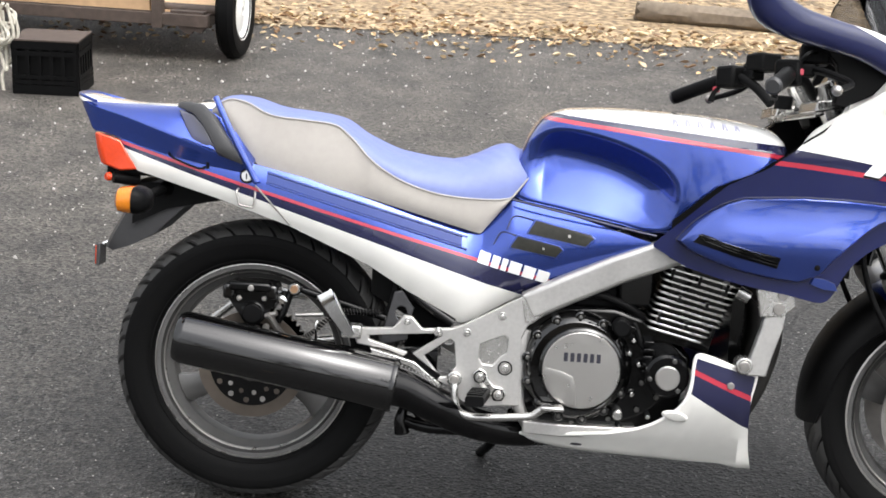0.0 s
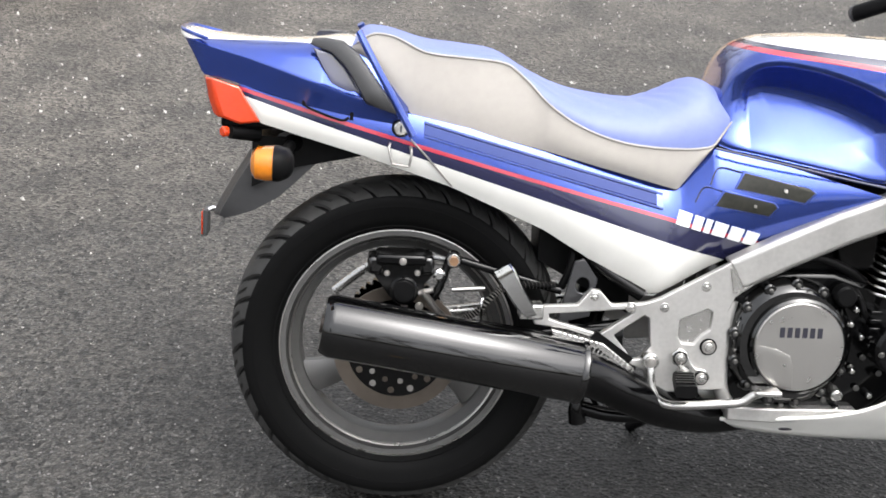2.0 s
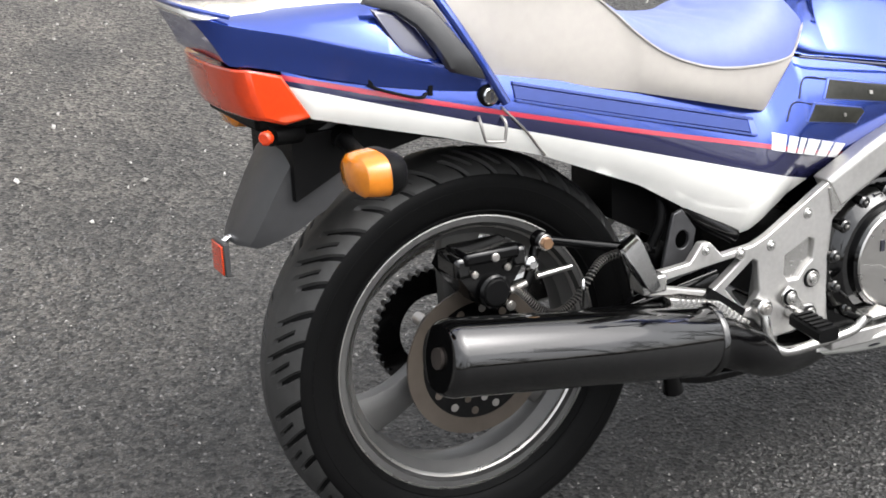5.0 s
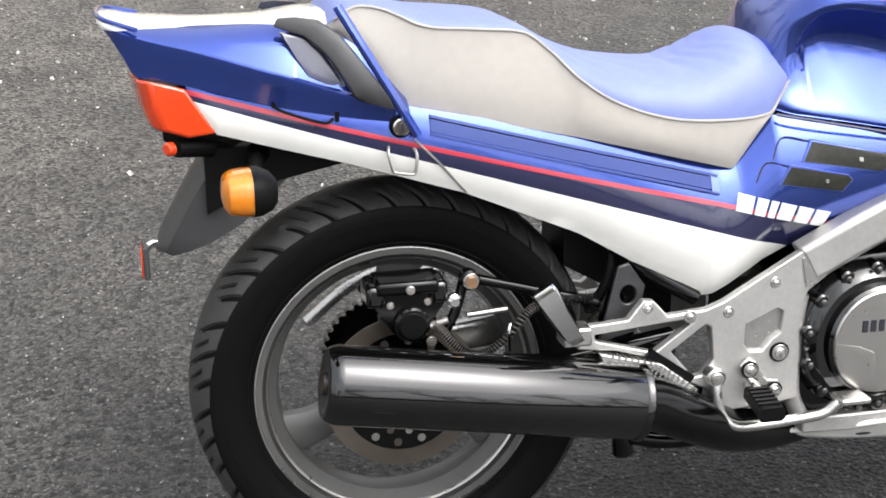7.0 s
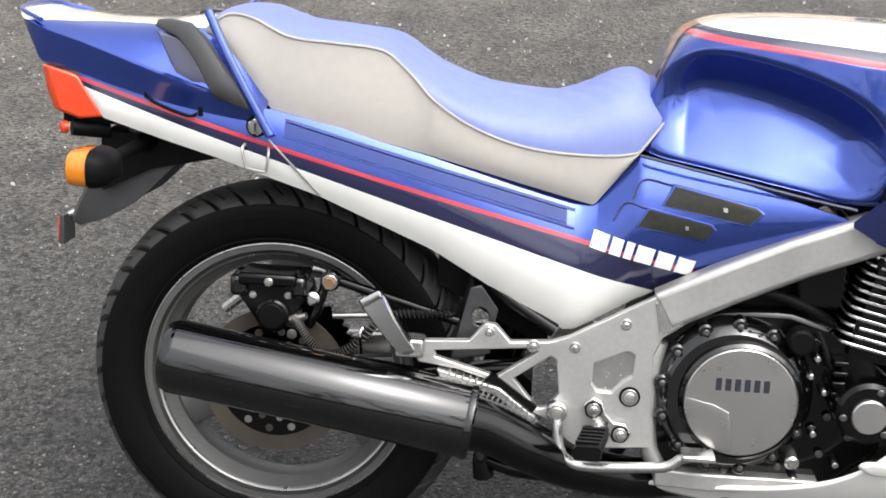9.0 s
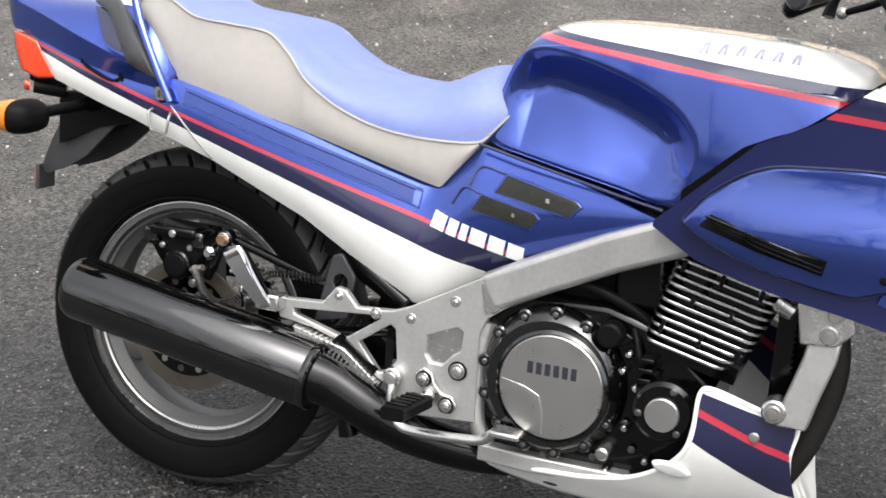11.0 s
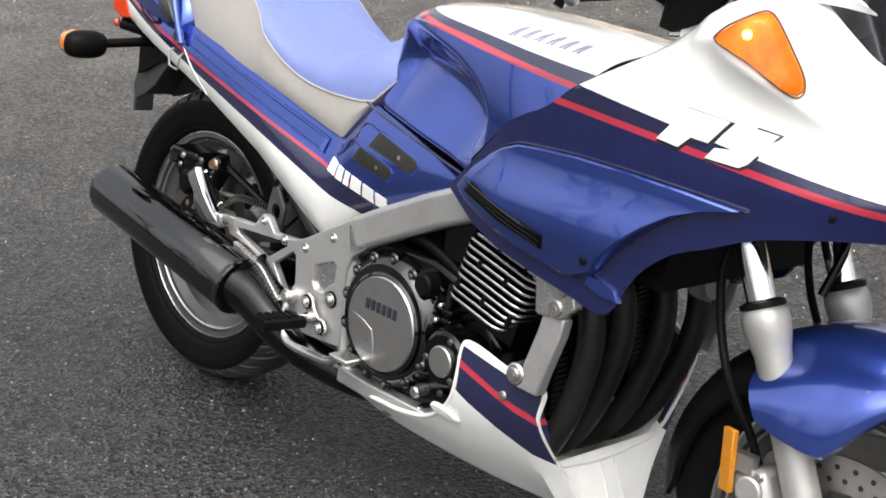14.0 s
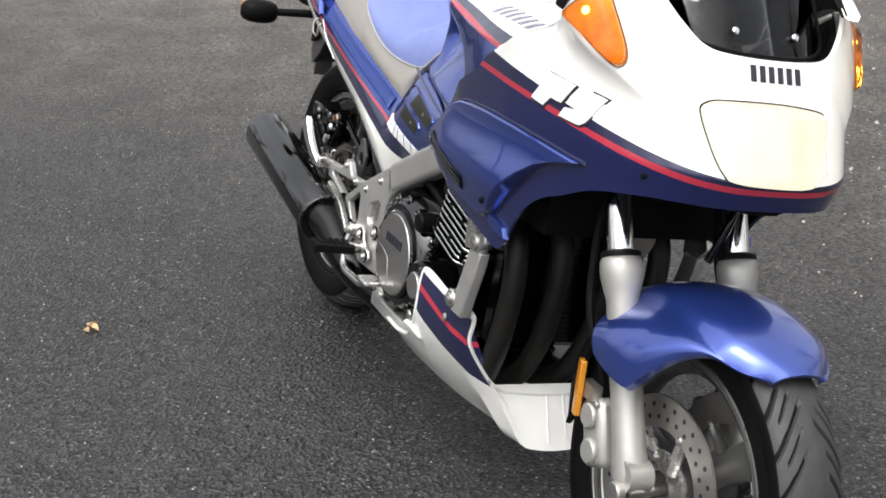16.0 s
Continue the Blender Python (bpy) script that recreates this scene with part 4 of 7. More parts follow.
# ---- tail cowl ----
cowl = [(-0.412, 0.899, 0.906, 0.066), (-0.400, 0.887, 0.906, 0.086), (-0.381, 0.857, 0.902, 0.101), (-0.366, 0.830, 0.899, 0.108), (-0.34, 0.826, 0.897, 0.117), (-0.28, 0.812, 0.893, 0.134), (-0.20, 0.792, 0.894, 0.152), (-0.12, 0.775, 0.903, 0.160), (-0.06, 0.765, 0.890, 0.163), (0.0, 0.758, 0.80, 0.166)]
rings = []
for i in range(61):
    x = -0.412 + 0.412 * i / 60
    lo, hi, w = interp(x, cowl)
    # side wall, a sharp shoulder line running forward and down, then the sloping deck
    sh = interp(x, [(-0.412, 0.902), (-0.37, 0.885), (-0.28, 0.862), (-0.15, 0.822), (0.0, 0.775)])[0]
    sh = min(max(sh, lo + 0.002), hi - 0.002)
    ctl = [(w * 0.97, lo), (w, lo + 0.6 * (sh - lo)), (w * 1.03, sh - 0.003), (w * 1.03, sh), (w * 0.985, sh + 0.004), (w * 0.87, sh + 0.52 * (hi - sh)), (w * 0.66, sh + 0.90 * (hi - sh)), (w * 0.35, hi), (0, hi + 0.001)]
    rings.append([(x, -y, z) for y, z in ctl] + [(x, y, z) for y, z in reversed(ctl[:-1])])
# the white band on the deck paints in the sky's reflection
tail_paint_with_glare = banded("tail_paint_with_glare", [(0.8915, 0.0, 0, 0.0, WHITE)], BLUE, 0.22, 0.2)
part("tail_cowl", loft(rings), tail_paint_with_glare, bike, "blue tail cowl with upswept lip, sky reflection painted white on top")
part("cowl_lip", tube([(-0.36, -0.112, 0.893), (-0.400, -0.083, 0.904), (-0.412, -0.05, 0.908), (-0.414, 0, 0.909), (-0.412, 0.05, 0.908), (-0.400, 0.083, 0.904), (-0.36, 0.112, 0.893)], 0.0035, 10, 40), blue_paint, bike)
both("tail_rib", tube([(-0.092, -0.137, 0.918), (-0.060, -0.157, 0.862), (-0.022, -0.168, 0.797), (0.010, -0.172, 0.742)], 0.007, 10, 30), blue_paint)
# grab handle, with a thin navy pad set where the hollow behind it lies
rings = []
for (lx, lz), (rx, rz), y, th in (((-0.178, 0.892), (-0.172, 0.903), -0.122, 0.010), ((-0.166, 0.888), (-0.150, 0.905), -0.130, 0.013), ((-0.140, 0.880), (-0.118, 0.901), -0.142, 0.015), ((-0.118, 0.862), (-0.091, 0.882), -0.156, 0.017), ((-0.100, 0.838), (-0.068, 0.852), -0.166, 0.018), ((-0.086, 0.814), (-0.044, 0.820), -0.172, 0.018), ((-0.079, 0.801), (-0.026, 0.792), -0.172, 0.016), ((-0.074, 0.795), (-0.018, 0.778), -0.168, 0.012)):
    cx, cz = (lx + rx) / 2, (lz + rz) / 2
    ring = []
    for f, o in ((1.0, -0.4), (1.0, 0.35), (0.86, 0.8), (0.5, 1.0), (0.0, 1.06), (-0.5, 1.0), (-0.86, 0.8), (-1.0, 0.35), (-1.0, -0.4), (-0.7, -0.8), (0.7, -0.8)):
        ring.append((cx + (rx - lx) / 2 * f, y - th * (o - 0.4) * 0.6, cz + (rz - lz) / 2 * f))
    rings.append(ring)
both("grab_handle", loft(rings), grey_plastic, None, "moulded dark grey grab handle")
both("handle_hollow", drape([(-0.172, 0.886), (-0.145, 0.884), (-0.112, 0.858), (-0.090, 0.820), (-0.078, 0.800), (-0.112, 0.812), (-0.138, 0.826), (-0.154, 0.852)], (-0.122, 0.845), lambda x, z: -(0.157 - 0.35 * max(0, z - 0.82)), 0.0005, 4, 1.2), navy_paint)

# ---- tail lamp, mudguard, rear indicators ----
tl = []
for (y, sx) in ((-0.126, 0.014), (-0.118, 0.003), (-0.10, -0.004), (-0.05, -0.012), (0.0, -0.014), (0.05, -0.012), (0.10, -0.004), (0.118, 0.003), (0.126, 0.014)):
    tl.append([(-0.362 + sx, y, 0.826), (-0.300, y, 0.812), (-0.262, y, 0.750), (-0.30, y, 0.745), (-0.345 + sx, y, 0.757), (-0.356 + sx, y, 0.79)])
lamp = part("tail_lamp", loft(tl), red_lens, bike, "wide wrap-round red tail lamp lens", bevel=0.004)
part("lamp_base", block(-0.335, -0.20, -0.105, 0.105, 0.735, 0.805), black_plastic, bike, bevel=0.006)
part("inner_reflector", block(-0.340, -0.31, -0.10, 0.10, 0.765, 0.812), white_paint, bike)
mg = []
for x, z, w, fx, fz in ((-0.215, 0.735, 0.080, 0.10, -0.010), (-0.255, 0.715, 0.080, 0.105, -0.030), (-0.285, 0.680, 0.078, 0.095, -0.035), (-0.310, 0.640, 0.074, 0.080, -0.034), (-0.332, 0.600, 0.069, 0.055, -0.022), (-0.345, 0.575, 0.062, 0.034, -0.010), (-0.350, 0.562, 0.052, 0.018, -0.004)):
    mg.append([(x - 0.004, -w * 0.55, z), (x - 0.007, 0, z), (x - 0.004, w * 0.55, z), (x + 0.008, w * 0.93, z), (x + fx, w, z + fz), (x + fx, w - 0.006, z + fz), (x + 0.016, w * 0.85, z), (x + 0.006, 0, z), (x + 0.016, -w * 0.85, z), (x + fx, -w + 0.006, z + fz), (x + fx, -w, z + fz), (x + 0.008, -w * 0.93, z)])
part("rear_mudguard", loft(mg), grey_plastic, bike, "black plastic rear mudguard")
part("inner_mudguard", grid_strip([-0.28 + 0.04 * i for i in range(12)], lin([(-0.28, 0.625), (-0.2, 0.664), (-0.08, 0.690), (0.16, 0.63)]), lin([(-0.28, 0.72), (0.0, 0.72), (0.16, 0.65)]), lambda x, z: -0.085, 0.17, 3), black_plastic, bike)
rr = part("reflector_bracket", tube([(-0.345, -0.004, 0.566), (-0.358, -0.006, 0.568), (-0.370, -0.008, 0.562)], 0.0045), chrome, bike)
part("rear_reflector", block(-0.378, -0.375, -0.030, 0.016, 0.520, 0.564), red_lens, rr, "small red reflector", bevel=0.002)
part("reflector_back", block(-0.375, -0.366, -0.032, 0.018, 0.518, 0.567), grey_plastic, rr, bevel=0.002)
kn = part("red_side_light", disc((-0.324, -0.115, 0.730), 0.010, 0.010, 20, (-0.75, -0.65, 0), chamfer=0.003), red_lens, bike, "small round red side lamp")
part("side_light_body", rod((-0.270, -0.080, 0.724), (-0.318, -0.110, 0.729), 0.016, 0.013), black_plastic, kn)


def indicator(side):
    y = side
    base = Vector((-0.205, 0.07 * y, 0.710))
    tip = Vector((-0.222, 0.212 * y, 0.700))
    st = part("indicator", rod(base, tip, 0.011, 0.010), black_plastic, bike, "rear indicator with amber lens on a black stalk")
    part("stalk_boot", rod(base + Vector((0.0, 0.012 * y, 0)), base + Vector((-0.006, 0.035 * y, -0.004)), 0.017, 0.013), black_plastic, st)
    c = Vector((-0.224, 0.253 * y, 0.697))
    rings = []
    for k, (dx, f) in enumerate(((0.030, 0.15), (0.028, 0.5), (0.020, 0.82), (0.006, 1.0), (-0.004, 1.03))):
        rings.append([c + Vector((dx, 0.048 * f * math.copysign(abs(math.cos(t)) ** 0.7, math.cos(t)), 0.029 * f * math.copysign(abs(math.sin(t)) ** 0.7, math.sin(t)))) for t in [2 * math.pi * j / 24 for j in range(24)]])
    part("indicator_body", loft(rings), black_plastic, st)
    rings = []
    for k, (dx, f) in enumerate(((-0.003, 1.0), (-0.020, 0.98), (-0.034, 0.90), (-0.041, 0.68), (-0.044, 0.2))):
        rings.append([c + Vector((dx, 0.048 * f * math.copysign(abs(math.cos(t)) ** 0.7, math.cos(t)), 0.029 * f * math.copysign(abs(math.sin(t)) ** 0.7, math.sin(t)))) for t in [2 * math.pi * j / 24 for j in range(24)]])
    part("indicator_lens", loft(rings), amber, st, "ribbed amber lens")
    return st


indicator(-1)
indicator(1)

# ---- fuel tank ----
tank_rows = [  # x, low z, low w, shoulder z, shoulder w, top z
    (0.566, 0.742, 0.130, 0.80, 0.098, 0.825),
    (0.590, 0.735, 0.145, 0.855, 0.108, 0.880),
    (0.615, 0.731, 0.155, 0.880, 0.128, 0.913),
    (0.655, 0.725, 0.165, 0.893, 0.150, 0.933),
    (0.72, 0.714, 0.176, 0.896, 0.173, 0.942),
    (0.80, 0.700, 0.186, 0.886, 0.186, 0.945),
    (0.86, 0.690, 0.196, 0.876, 0.196, 0.944),
    (0.90, 0.690, 0.202, 0.874, 0.201, 0.943),
    (0.93, 0.690, 0.206, 0.872, 0.205, 0.942),
    (1.00, 0.700, 0.214, 0.870, 0.208, 0.938),
    (1.08, 0.740, 0.216, 0.868, 0.205, 0.928),
    (1.125, 0.78, 0.200, 0.862, 0.182, 0.914),
    (1.145, 0.82, 0.150, 0.865, 0.130, 0.898)]
# brow of the knee recess: the edge from which the hollow falls away
brow = spline([(0.560, 0.822), (0.584, 0.858), (0.604, 0.878), (0.632, 0.895), (0.674, 0.900), (0.745, 0.889), (0.816, 0.867), (0.871, 0.839), (0.902, 0.808), (0.912, 0.782), (0.910, 0.743), (0.894, 0.698), (0.870, 0.675)], 90)
brow = np.array([(p[0], p[1]) for p in brow])


def hollow(x, z, lo):
    """How deep the knee recess lies at (x, z)."""
    a, b = brow[:-1], brow[1:]
    ab = b - a
    p = np.array((x, z))
    t = np.clip(((p - a) * ab).sum(1) / (ab * ab).sum(1), 0, 1)
    off = p - (a + ab * t[:, None])
    d2 = (off * off).sum(1)
    k = int(d2.argmin())
    d = math.sqrt(d2[k])
    if ab[k][0] * off[k][1] - ab[k][1] * off[k][0] > 0:
        return 0.0
    n = int(brow[:, 0].argmax())
    top = float(np.interp(x, brow[:n, 0], brow[:n, 1]))
    e = (math.sqrt(d * d + 0.00006) - 0.00775) / 0.056
    fall = e / (1 + e ** 5) ** 0.2
    up = max(0.0, min(1.0, (z - lo) / max(0.03, top - 0.05 - lo)))
    rear = max(0.0, min(1.0, (x - 0.555) / 0.07))
    return 0.080 * fall * (0.10 + 0.90 * up ** 0.8) * (0.25 + 0.75 * rear)


def tank_half(x, n=200):
    lo, wl, zs, ws, hi = interp(x, tank_rows)
    ctl = [(wl * 0.94, lo), (wl, lo + 0.016), (wl * 0.52 + ws * 0.48 + 0.006, lo + 0.5 * (zs - lo)), (ws, zs - 0.002), (ws * 0.96, zs + 0.25 * (hi - zs)), (ws * 0.78, zs + 0.68 * (hi - zs)), (ws * 0.42, zs + 0.94 * (hi - zs)), (0, hi)]
    return [(p[0] - hollow(x, p[1], lo), p[1]) for p in spline(ctl, n)]


rings = []
for i in range(201):
    x = 0.566 + 0.579 * i / 200
    half = tank_half(x)
    rings.append([(x, -p[0], p[1]) for p in half] + [(x, p[0], p[1]) for p in reversed(half[:-1])])
tank = part("fuel_tank", loft(rings), tank_paint, bike, "blue and white fuel tank with deep knee recesses")
# navy tube stands in for the thin dark gap under the tank
part("tank_base_seal", tube([(0.56, -0.146, 0.738), (0.63, -0.162, 0.726), (0.72, -0.176, 0.710), (0.80, -0.186, 0.695), (0.87, -0.197, 0.684)], 0.0026, 8, 40), navy_paint, bike)


# badge on the tank as plain bars
def tank_pt(x, y, lift):
    h = tank_half(x)[124:]
    z = float(np.interp(-y, [-p[0] for p in h], [p[1] for p in h]))
    return (x, -y - 0.5 * lift, z + 0.85 * lift)


for i in range(6):
    x = 0.889 + 0.0262 * i
    for dx in (0.0, 0.0085):
        rows_ = []
        for y in (0.166, 0.154, 0.142, 0.131):
            u = x + dx + (0.0035 if dx == 0 else -0.0015) * (0.166 - y) / 0.035
            rows_.append([tank_pt(u, y, 0.0012), tank_pt(u + 0.0042, y, 0.0012), tank_pt(u + 0.0042, y, -0.003), tank_pt(u, y, -0.003)])
        part("badge_bar", loft(rows_), grey_decal, tank)

# ---- main frame ----
both("frame_rail", loft([[(x + dx, y, z + dz) for (dx, dz, y) in ((0.016, -0.027, -0.150 - w), (0.016, -0.027, -0.182 - w), (0.010, -0.022, -0.188 - w), (-0.013, 0.020, -0.188 - w), (-0.018, 0.026, -0.182 - w), (-0.018, 0.026, -0.150 - w))] for x, z, w in ((0.612, 0.512, 0.0), (0.70, 0.558, 0.002), (0.80, 0.607, 0.008), (0.905, 0.652, 0.018), (1.0, 0.668, 0.03), (1.12, 0.70, 0.03))]), frame_silver, None, "silver painted box-section frame rail", bevel=0.003)
pl = [(0.232, 0.441), (0.245, 0.407), (0.305, 0.400), (0.372, 0.380), (0.428, 0.336), (0.450, 0.326), (0.475, 0.300), (0.486, 0.284), (0.604, 0.293), (0.600, 0.440), (0.612, 0.470), (0.648, 0.497), (0.622, 0.541), (0.603, 0.537), (0.475, 0.464), (0.448, 0.454), (0.385, 0.449), (0.362, 0.474), (0.345, 0.476), (0.322, 0.447)]
POCKET = [(0.512, 0.424), (0.562, 0.446), (0.573, 0.440), (0.571, 0.408), (0.557, 0.398), (0.541, 0.379), (0.520, 0.380), (0.511, 0.392)]
rest_plate, _ = both("footrest_plate", plate(pl, -0.168, -0.184, holes=[[(0.270, 0.428), (0.272, 0.418), (0.366, 0.392), (0.374, 0.398), (0.428, 0.436), (0.420, 0.441)], [(0.392, 0.391), (0.430, 0.346), (0.444, 0.348), (0.462, 0.372), (0.456, 0.424), (0.446, 0.430)], POCKET]), frame_silver, None, "cast silver footrest plate with triangular cut-outs", bevel=0.003)
part("plate_pocket", plate([(0.542 + (x - 0.542) * 1.06, 0.412 + (z - 0.412) * 1.06) for x, z in POCKET], -0.1685, -0.1765), alloy, rest_plate, "recessed bright pocket")
part("rail_collar", drape([(0.596, 0.525), (0.631, 0.539), (0.648, 0.503), (0.622, 0.480), (0.606, 0.478)], (0.620, 0.508), lambda x, z: -0.1835, 0.0035, 5, 0.4), alloy, rest_plate, "polished corner of the plate")
part("plate_web", plate([(0.46, 0.30), (0.60, 0.31), (0.60, 0.44), (0.48, 0.45)], -0.15, -0.168), frame_silver, rest_plate)
part("tread_strip", plate([(0.275, 0.402), (0.372, 0.378), (0.43, 0.334), (0.42, 0.325), (0.365, 0.366), (0.28, 0.388)], -0.172, -0.196), alloy, rest_plate, bevel=0.002)
for p, r in (((0.516, -0.195, 0.355), 0.0135), ((0.558, -0.195, 0.318), 0.0135), ((0.569, -0.184, 0.375), 0.016), ((0.482, -0.184, 0.447), 0.009), ((0.556, -0.184, 0.488), 0.009), ((0.352, -0.184, 0.463), 0.008), ((0.420, -0.184, 0.445), 0.010)):
    b0 = part("bolt_boss", disc(p, r, 0.003 if r > 0.012 else 0.002, 24, chamfer=0.001), black_plastic if r > 0.012 else alloy, rest_plate)
    if r > 0.012:
        part("washer", disc((p[0], p[1] - 0.003, p[2]), r * 0.80, 0.002, 24, chamfer=0.0006), brushed, b0)
    bolt((p[0], p[1] - (0.005 if r > 0.012 else 0.002), p[2]), r * 0.52, parent=b0, mat=alloy)
part("linkage_plate", plate([(0.500, 0.362), (0.514, 0.374), (0.530, 0.366), (0.535, 0.350), (0.548, 0.336), (0.566, 0.334), (0.576, 0.318), (0.566, 0.303), (0.548, 0.303), (0.540, 0.318), (0.524, 0.332), (0.504, 0.343)], -0.188, -0.195), alloy, rest_plate, bevel=0.003)
ladder = spline([(0.292, 0.396), (0.345, 0.383), (0.385, 0.362), (0.425, 0.331)], 17)
for k, q in enumerate(ladder):
    part("tread_rib", block(-0.0016, 0.0016, -0.0125, 0.0125, -0.0095, 0.0095, m=Matrix.Translation((q[0], -0.186, q[1] - 0.006)) @ Matrix.Rotation(radians(22 + 1.2 * k), 4, 'Y')), alloy, rest_plate)
# passenger footrest, folded up
rings = []
for x, y, z, w, d in ((0.236, -0.206, 0.430, 0.011, 0.010), (0.222, -0.214, 0.448, 0.014, 0.011), (0.202, -0.222, 0.478, 0.016, 0.011), (0.182, -0.227, 0.510, 0.019, 0.010), (0.173, -0.228, 0.522, 0.017, 0.007)):
    rings.append([(x + w * a * 0.86, y + d * c, z + w * a * 0.52) for a, c in ((-1, -0.5), (-0.8, -1), (0.8, -1), (1, -0.5), (1, 0.5), (0.8, 1), (-0.8, 1), (-1, 0.5))])
pp = part("passenger_footrest", loft(rings), chrome, bike, "folded bright passenger footrest")
part("footrest_clevis", block(0.212, 0.256, -0.216, -0.176, 0.424, 0.452), alloy, pp, bevel=0.004)
part("footrest_rubber", tube([(0.214, -0.203, 0.466), (0.198, -0.208, 0.492), (0.184, -0.212, 0.517)], (0.010, 0.008), 12, 20), black_plastic, pp)
# rider footrest, brake pedal
fp = part("rider_footrest", loft([[(0.513 + 0.16 * (y + 0.26) + a * 0.020, y, 0.324 + b * 0.011) for a, b in ((-1, -0.6), (-0.8, -1), (0.8, -1), (1, -0.6), (1, 0.6), (0.8, 1), (-0.8, 1), (-1, 0.6))] for y in (-0.212, -0.220, -0.288, -0.298)]), black_plastic, bike, "black ribbed rubber footrest")
part("footrest_stem", rod((0.525, -0.18, 0.326), (0.520, -0.22, 0.325), 0.012), alloy, fp)
for i in range(5):
    part("footrest_rib", block(0.500 - 0.0025 * i, 0.534 - 0.0025 * i, -0.231 - 0.014 * i, -0.224 - 0.014 * i, 0.334, 0.338), black_plastic, fp)
pd = part("brake_pedal", tube([(0.461, -0.192, 0.350), (0.463, -0.20, 0.322), (0.468, -0.205, 0.292), (0.484, -0.21, 0.274), (0.515, -0.215, 0.270), (0.60, -0.222, 0.278), (0.632, -0.224, 0.284), (0.650, -0.226, 0.298), (0.664, -0.226, 0.303)], 0.0085, 12, 50), alloy, bike, "cast alloy brake pedal")
part("pedal_toe", block(0.648, 0.698, -0.246, -0.206, 0.300, 0.310), alloy, pd, bevel=0.003)
part("pedal_pivot", disc((0.461, -0.18, 0.347), 0.016, 0.022, 20, chamfer=0.003), alloy, pd)
bolt((0.461, -0.202, 0.347), 0.010, parent=pd)

# ---- engine ----
case = part("crankcase", plate([(0.60, 0.28), (0.66, 0.245), (0.88, 0.245), (0.95, 0.30), (0.97, 0.42), (0.90, 0.49), (0.80, 0.52), (0.66, 0.52), (0.60, 0.47)], -0.165, 0.165), black_engine, bike, "black engine cases with bright bolts", bevel=0.012)
cover = part("clutch_cover", drape([(0.722 + 0.122 * math.cos(a) * (1.02 if math.cos(a) > 0 else 1), 0.386 + 0.126 * math.sin(a)) for a in [2 * math.pi * i / 56 for i in range(56)]], (0.724, 0.386), lambda x, z: -0.165, 0.033, 6, 1.2, 0.01), black_gloss, bike, "gloss black clutch cover")
ring = part("clutch_cover_rim", lathe([(0.088, -0.196), (0.091, -0.206), (0.086, -0.210), (0.084, -0.200)], 72, at=(0.731, 0, 0.386)), black_gloss, cover)
plateau = part("cover_plate", disc((0.731, -0.198, 0.386), 0.0845, 0.013, 72, chamfer=0.0025), brushed, cover, "round brushed aluminium engine plate")
# recessed wedge pressed into the plate and the badge as bars
part("plate_recess", drape([(0.649, 0.392), (0.690, 0.384), (0.716, 0.372), (0.724, 0.345), (0.726, 0.306), (0.700, 0.308), (0.668, 0.330), (0.651, 0.362)], (0.69, 0.350), lambda x, z: -0.2104 - 0.018 * max(0, x - 0.655), 0.0010, 4, 0.9), brushed, plateau)
for i in range(6):
    x = 0.692 + 0.0140 * i
    part("badge_bar", block(x, x + 0.0085, -0.2128, -0.2105, 0.405, 0.424), dark_decal, plateau)
for i in range(11):
    a = radians(62 + 300 * i / 11)
    p = (0.722 + 0.108 * math.cos(a), -0.190, 0.386 + 0.112 * math.sin(a))
    lug = part("cover_lug", disc((p[0], -0.165, p[2]), 0.012, 0.027, 16, chamfer=0.003), black_gloss, cover)
    bolt((p[0], -0.192, p[2]), 0.0048, parent=lug, mat=dark_bolt)
part("oil_filler_cap", disc((0.812, -0.175, 0.482), 0.020, 0.03, 20, chamfer=0.004), black_plastic, cover)
pick = part("pickup_cover", disc((0.912, -0.15, 0.390), 0.047, 0.085, 40, chamfer=0.006), black_engine, bike, "small round black ignition cover")
part("pickup_plate", disc((0.912, -0.232, 0.388), 0.026, 0.010, 40, chamfer=0.002), brushed, pick, "small round aluminium disc")
for a in (70, 190, 310):
    bolt((0.912 + 0.037 * math.cos(radians(a)), -0.234, 0.39 + 0.037 * math.sin(radians(a))), 0.0055, parent=pick, mat=dark_bolt)
for p in ((0.618, -0.172, 0.41), (0.622, -0.172, 0.335), (0.64, -0.172, 0.30), (0.86, -0.172, 0.40), (0.866, -0.172, 0.36), (0.86, -0.172, 0.44), (0.845, -0.172, 0.34), (0.86, -0.172, 0.30), (0.80, -0.172, 0.275), (0.72, -0.172, 0.262), (0.90, -0.172, 0.33)):
    bolt(p, 0.0058, mat=dark_bolt)
for x, z in ((0.834, 0.425), (0.856, 0.401), (0.841, 0.453), (0.824, 0.259), (0.884, 0.288), (0.846, 0.335)):
    st = part("case_stud", disc((x, -0.165, z), 0.0075, 0.016, 16, chamfer=0.002), black_engine, case)
    bolt((x, -0.181, z), 0.0050, parent=st, mat=alloy)
part("breather_hose", tube([(0.835, -0.150, 0.500), (0.850, -0.172, 0.470), (0.862, -0.178, 0.440), (0.890, -0.172, 0.425)], 0.006, 10, 30), black_plastic, case)
part("clutch_lever", plate([(0.800, 0.470), (0.835, 0.486), (0.846, 0.480), (0.838, 0.468), (0.806, 0.458)], -0.176, -0.184), black_engine, cover, bevel=0.002)
bm = bmesh.new()
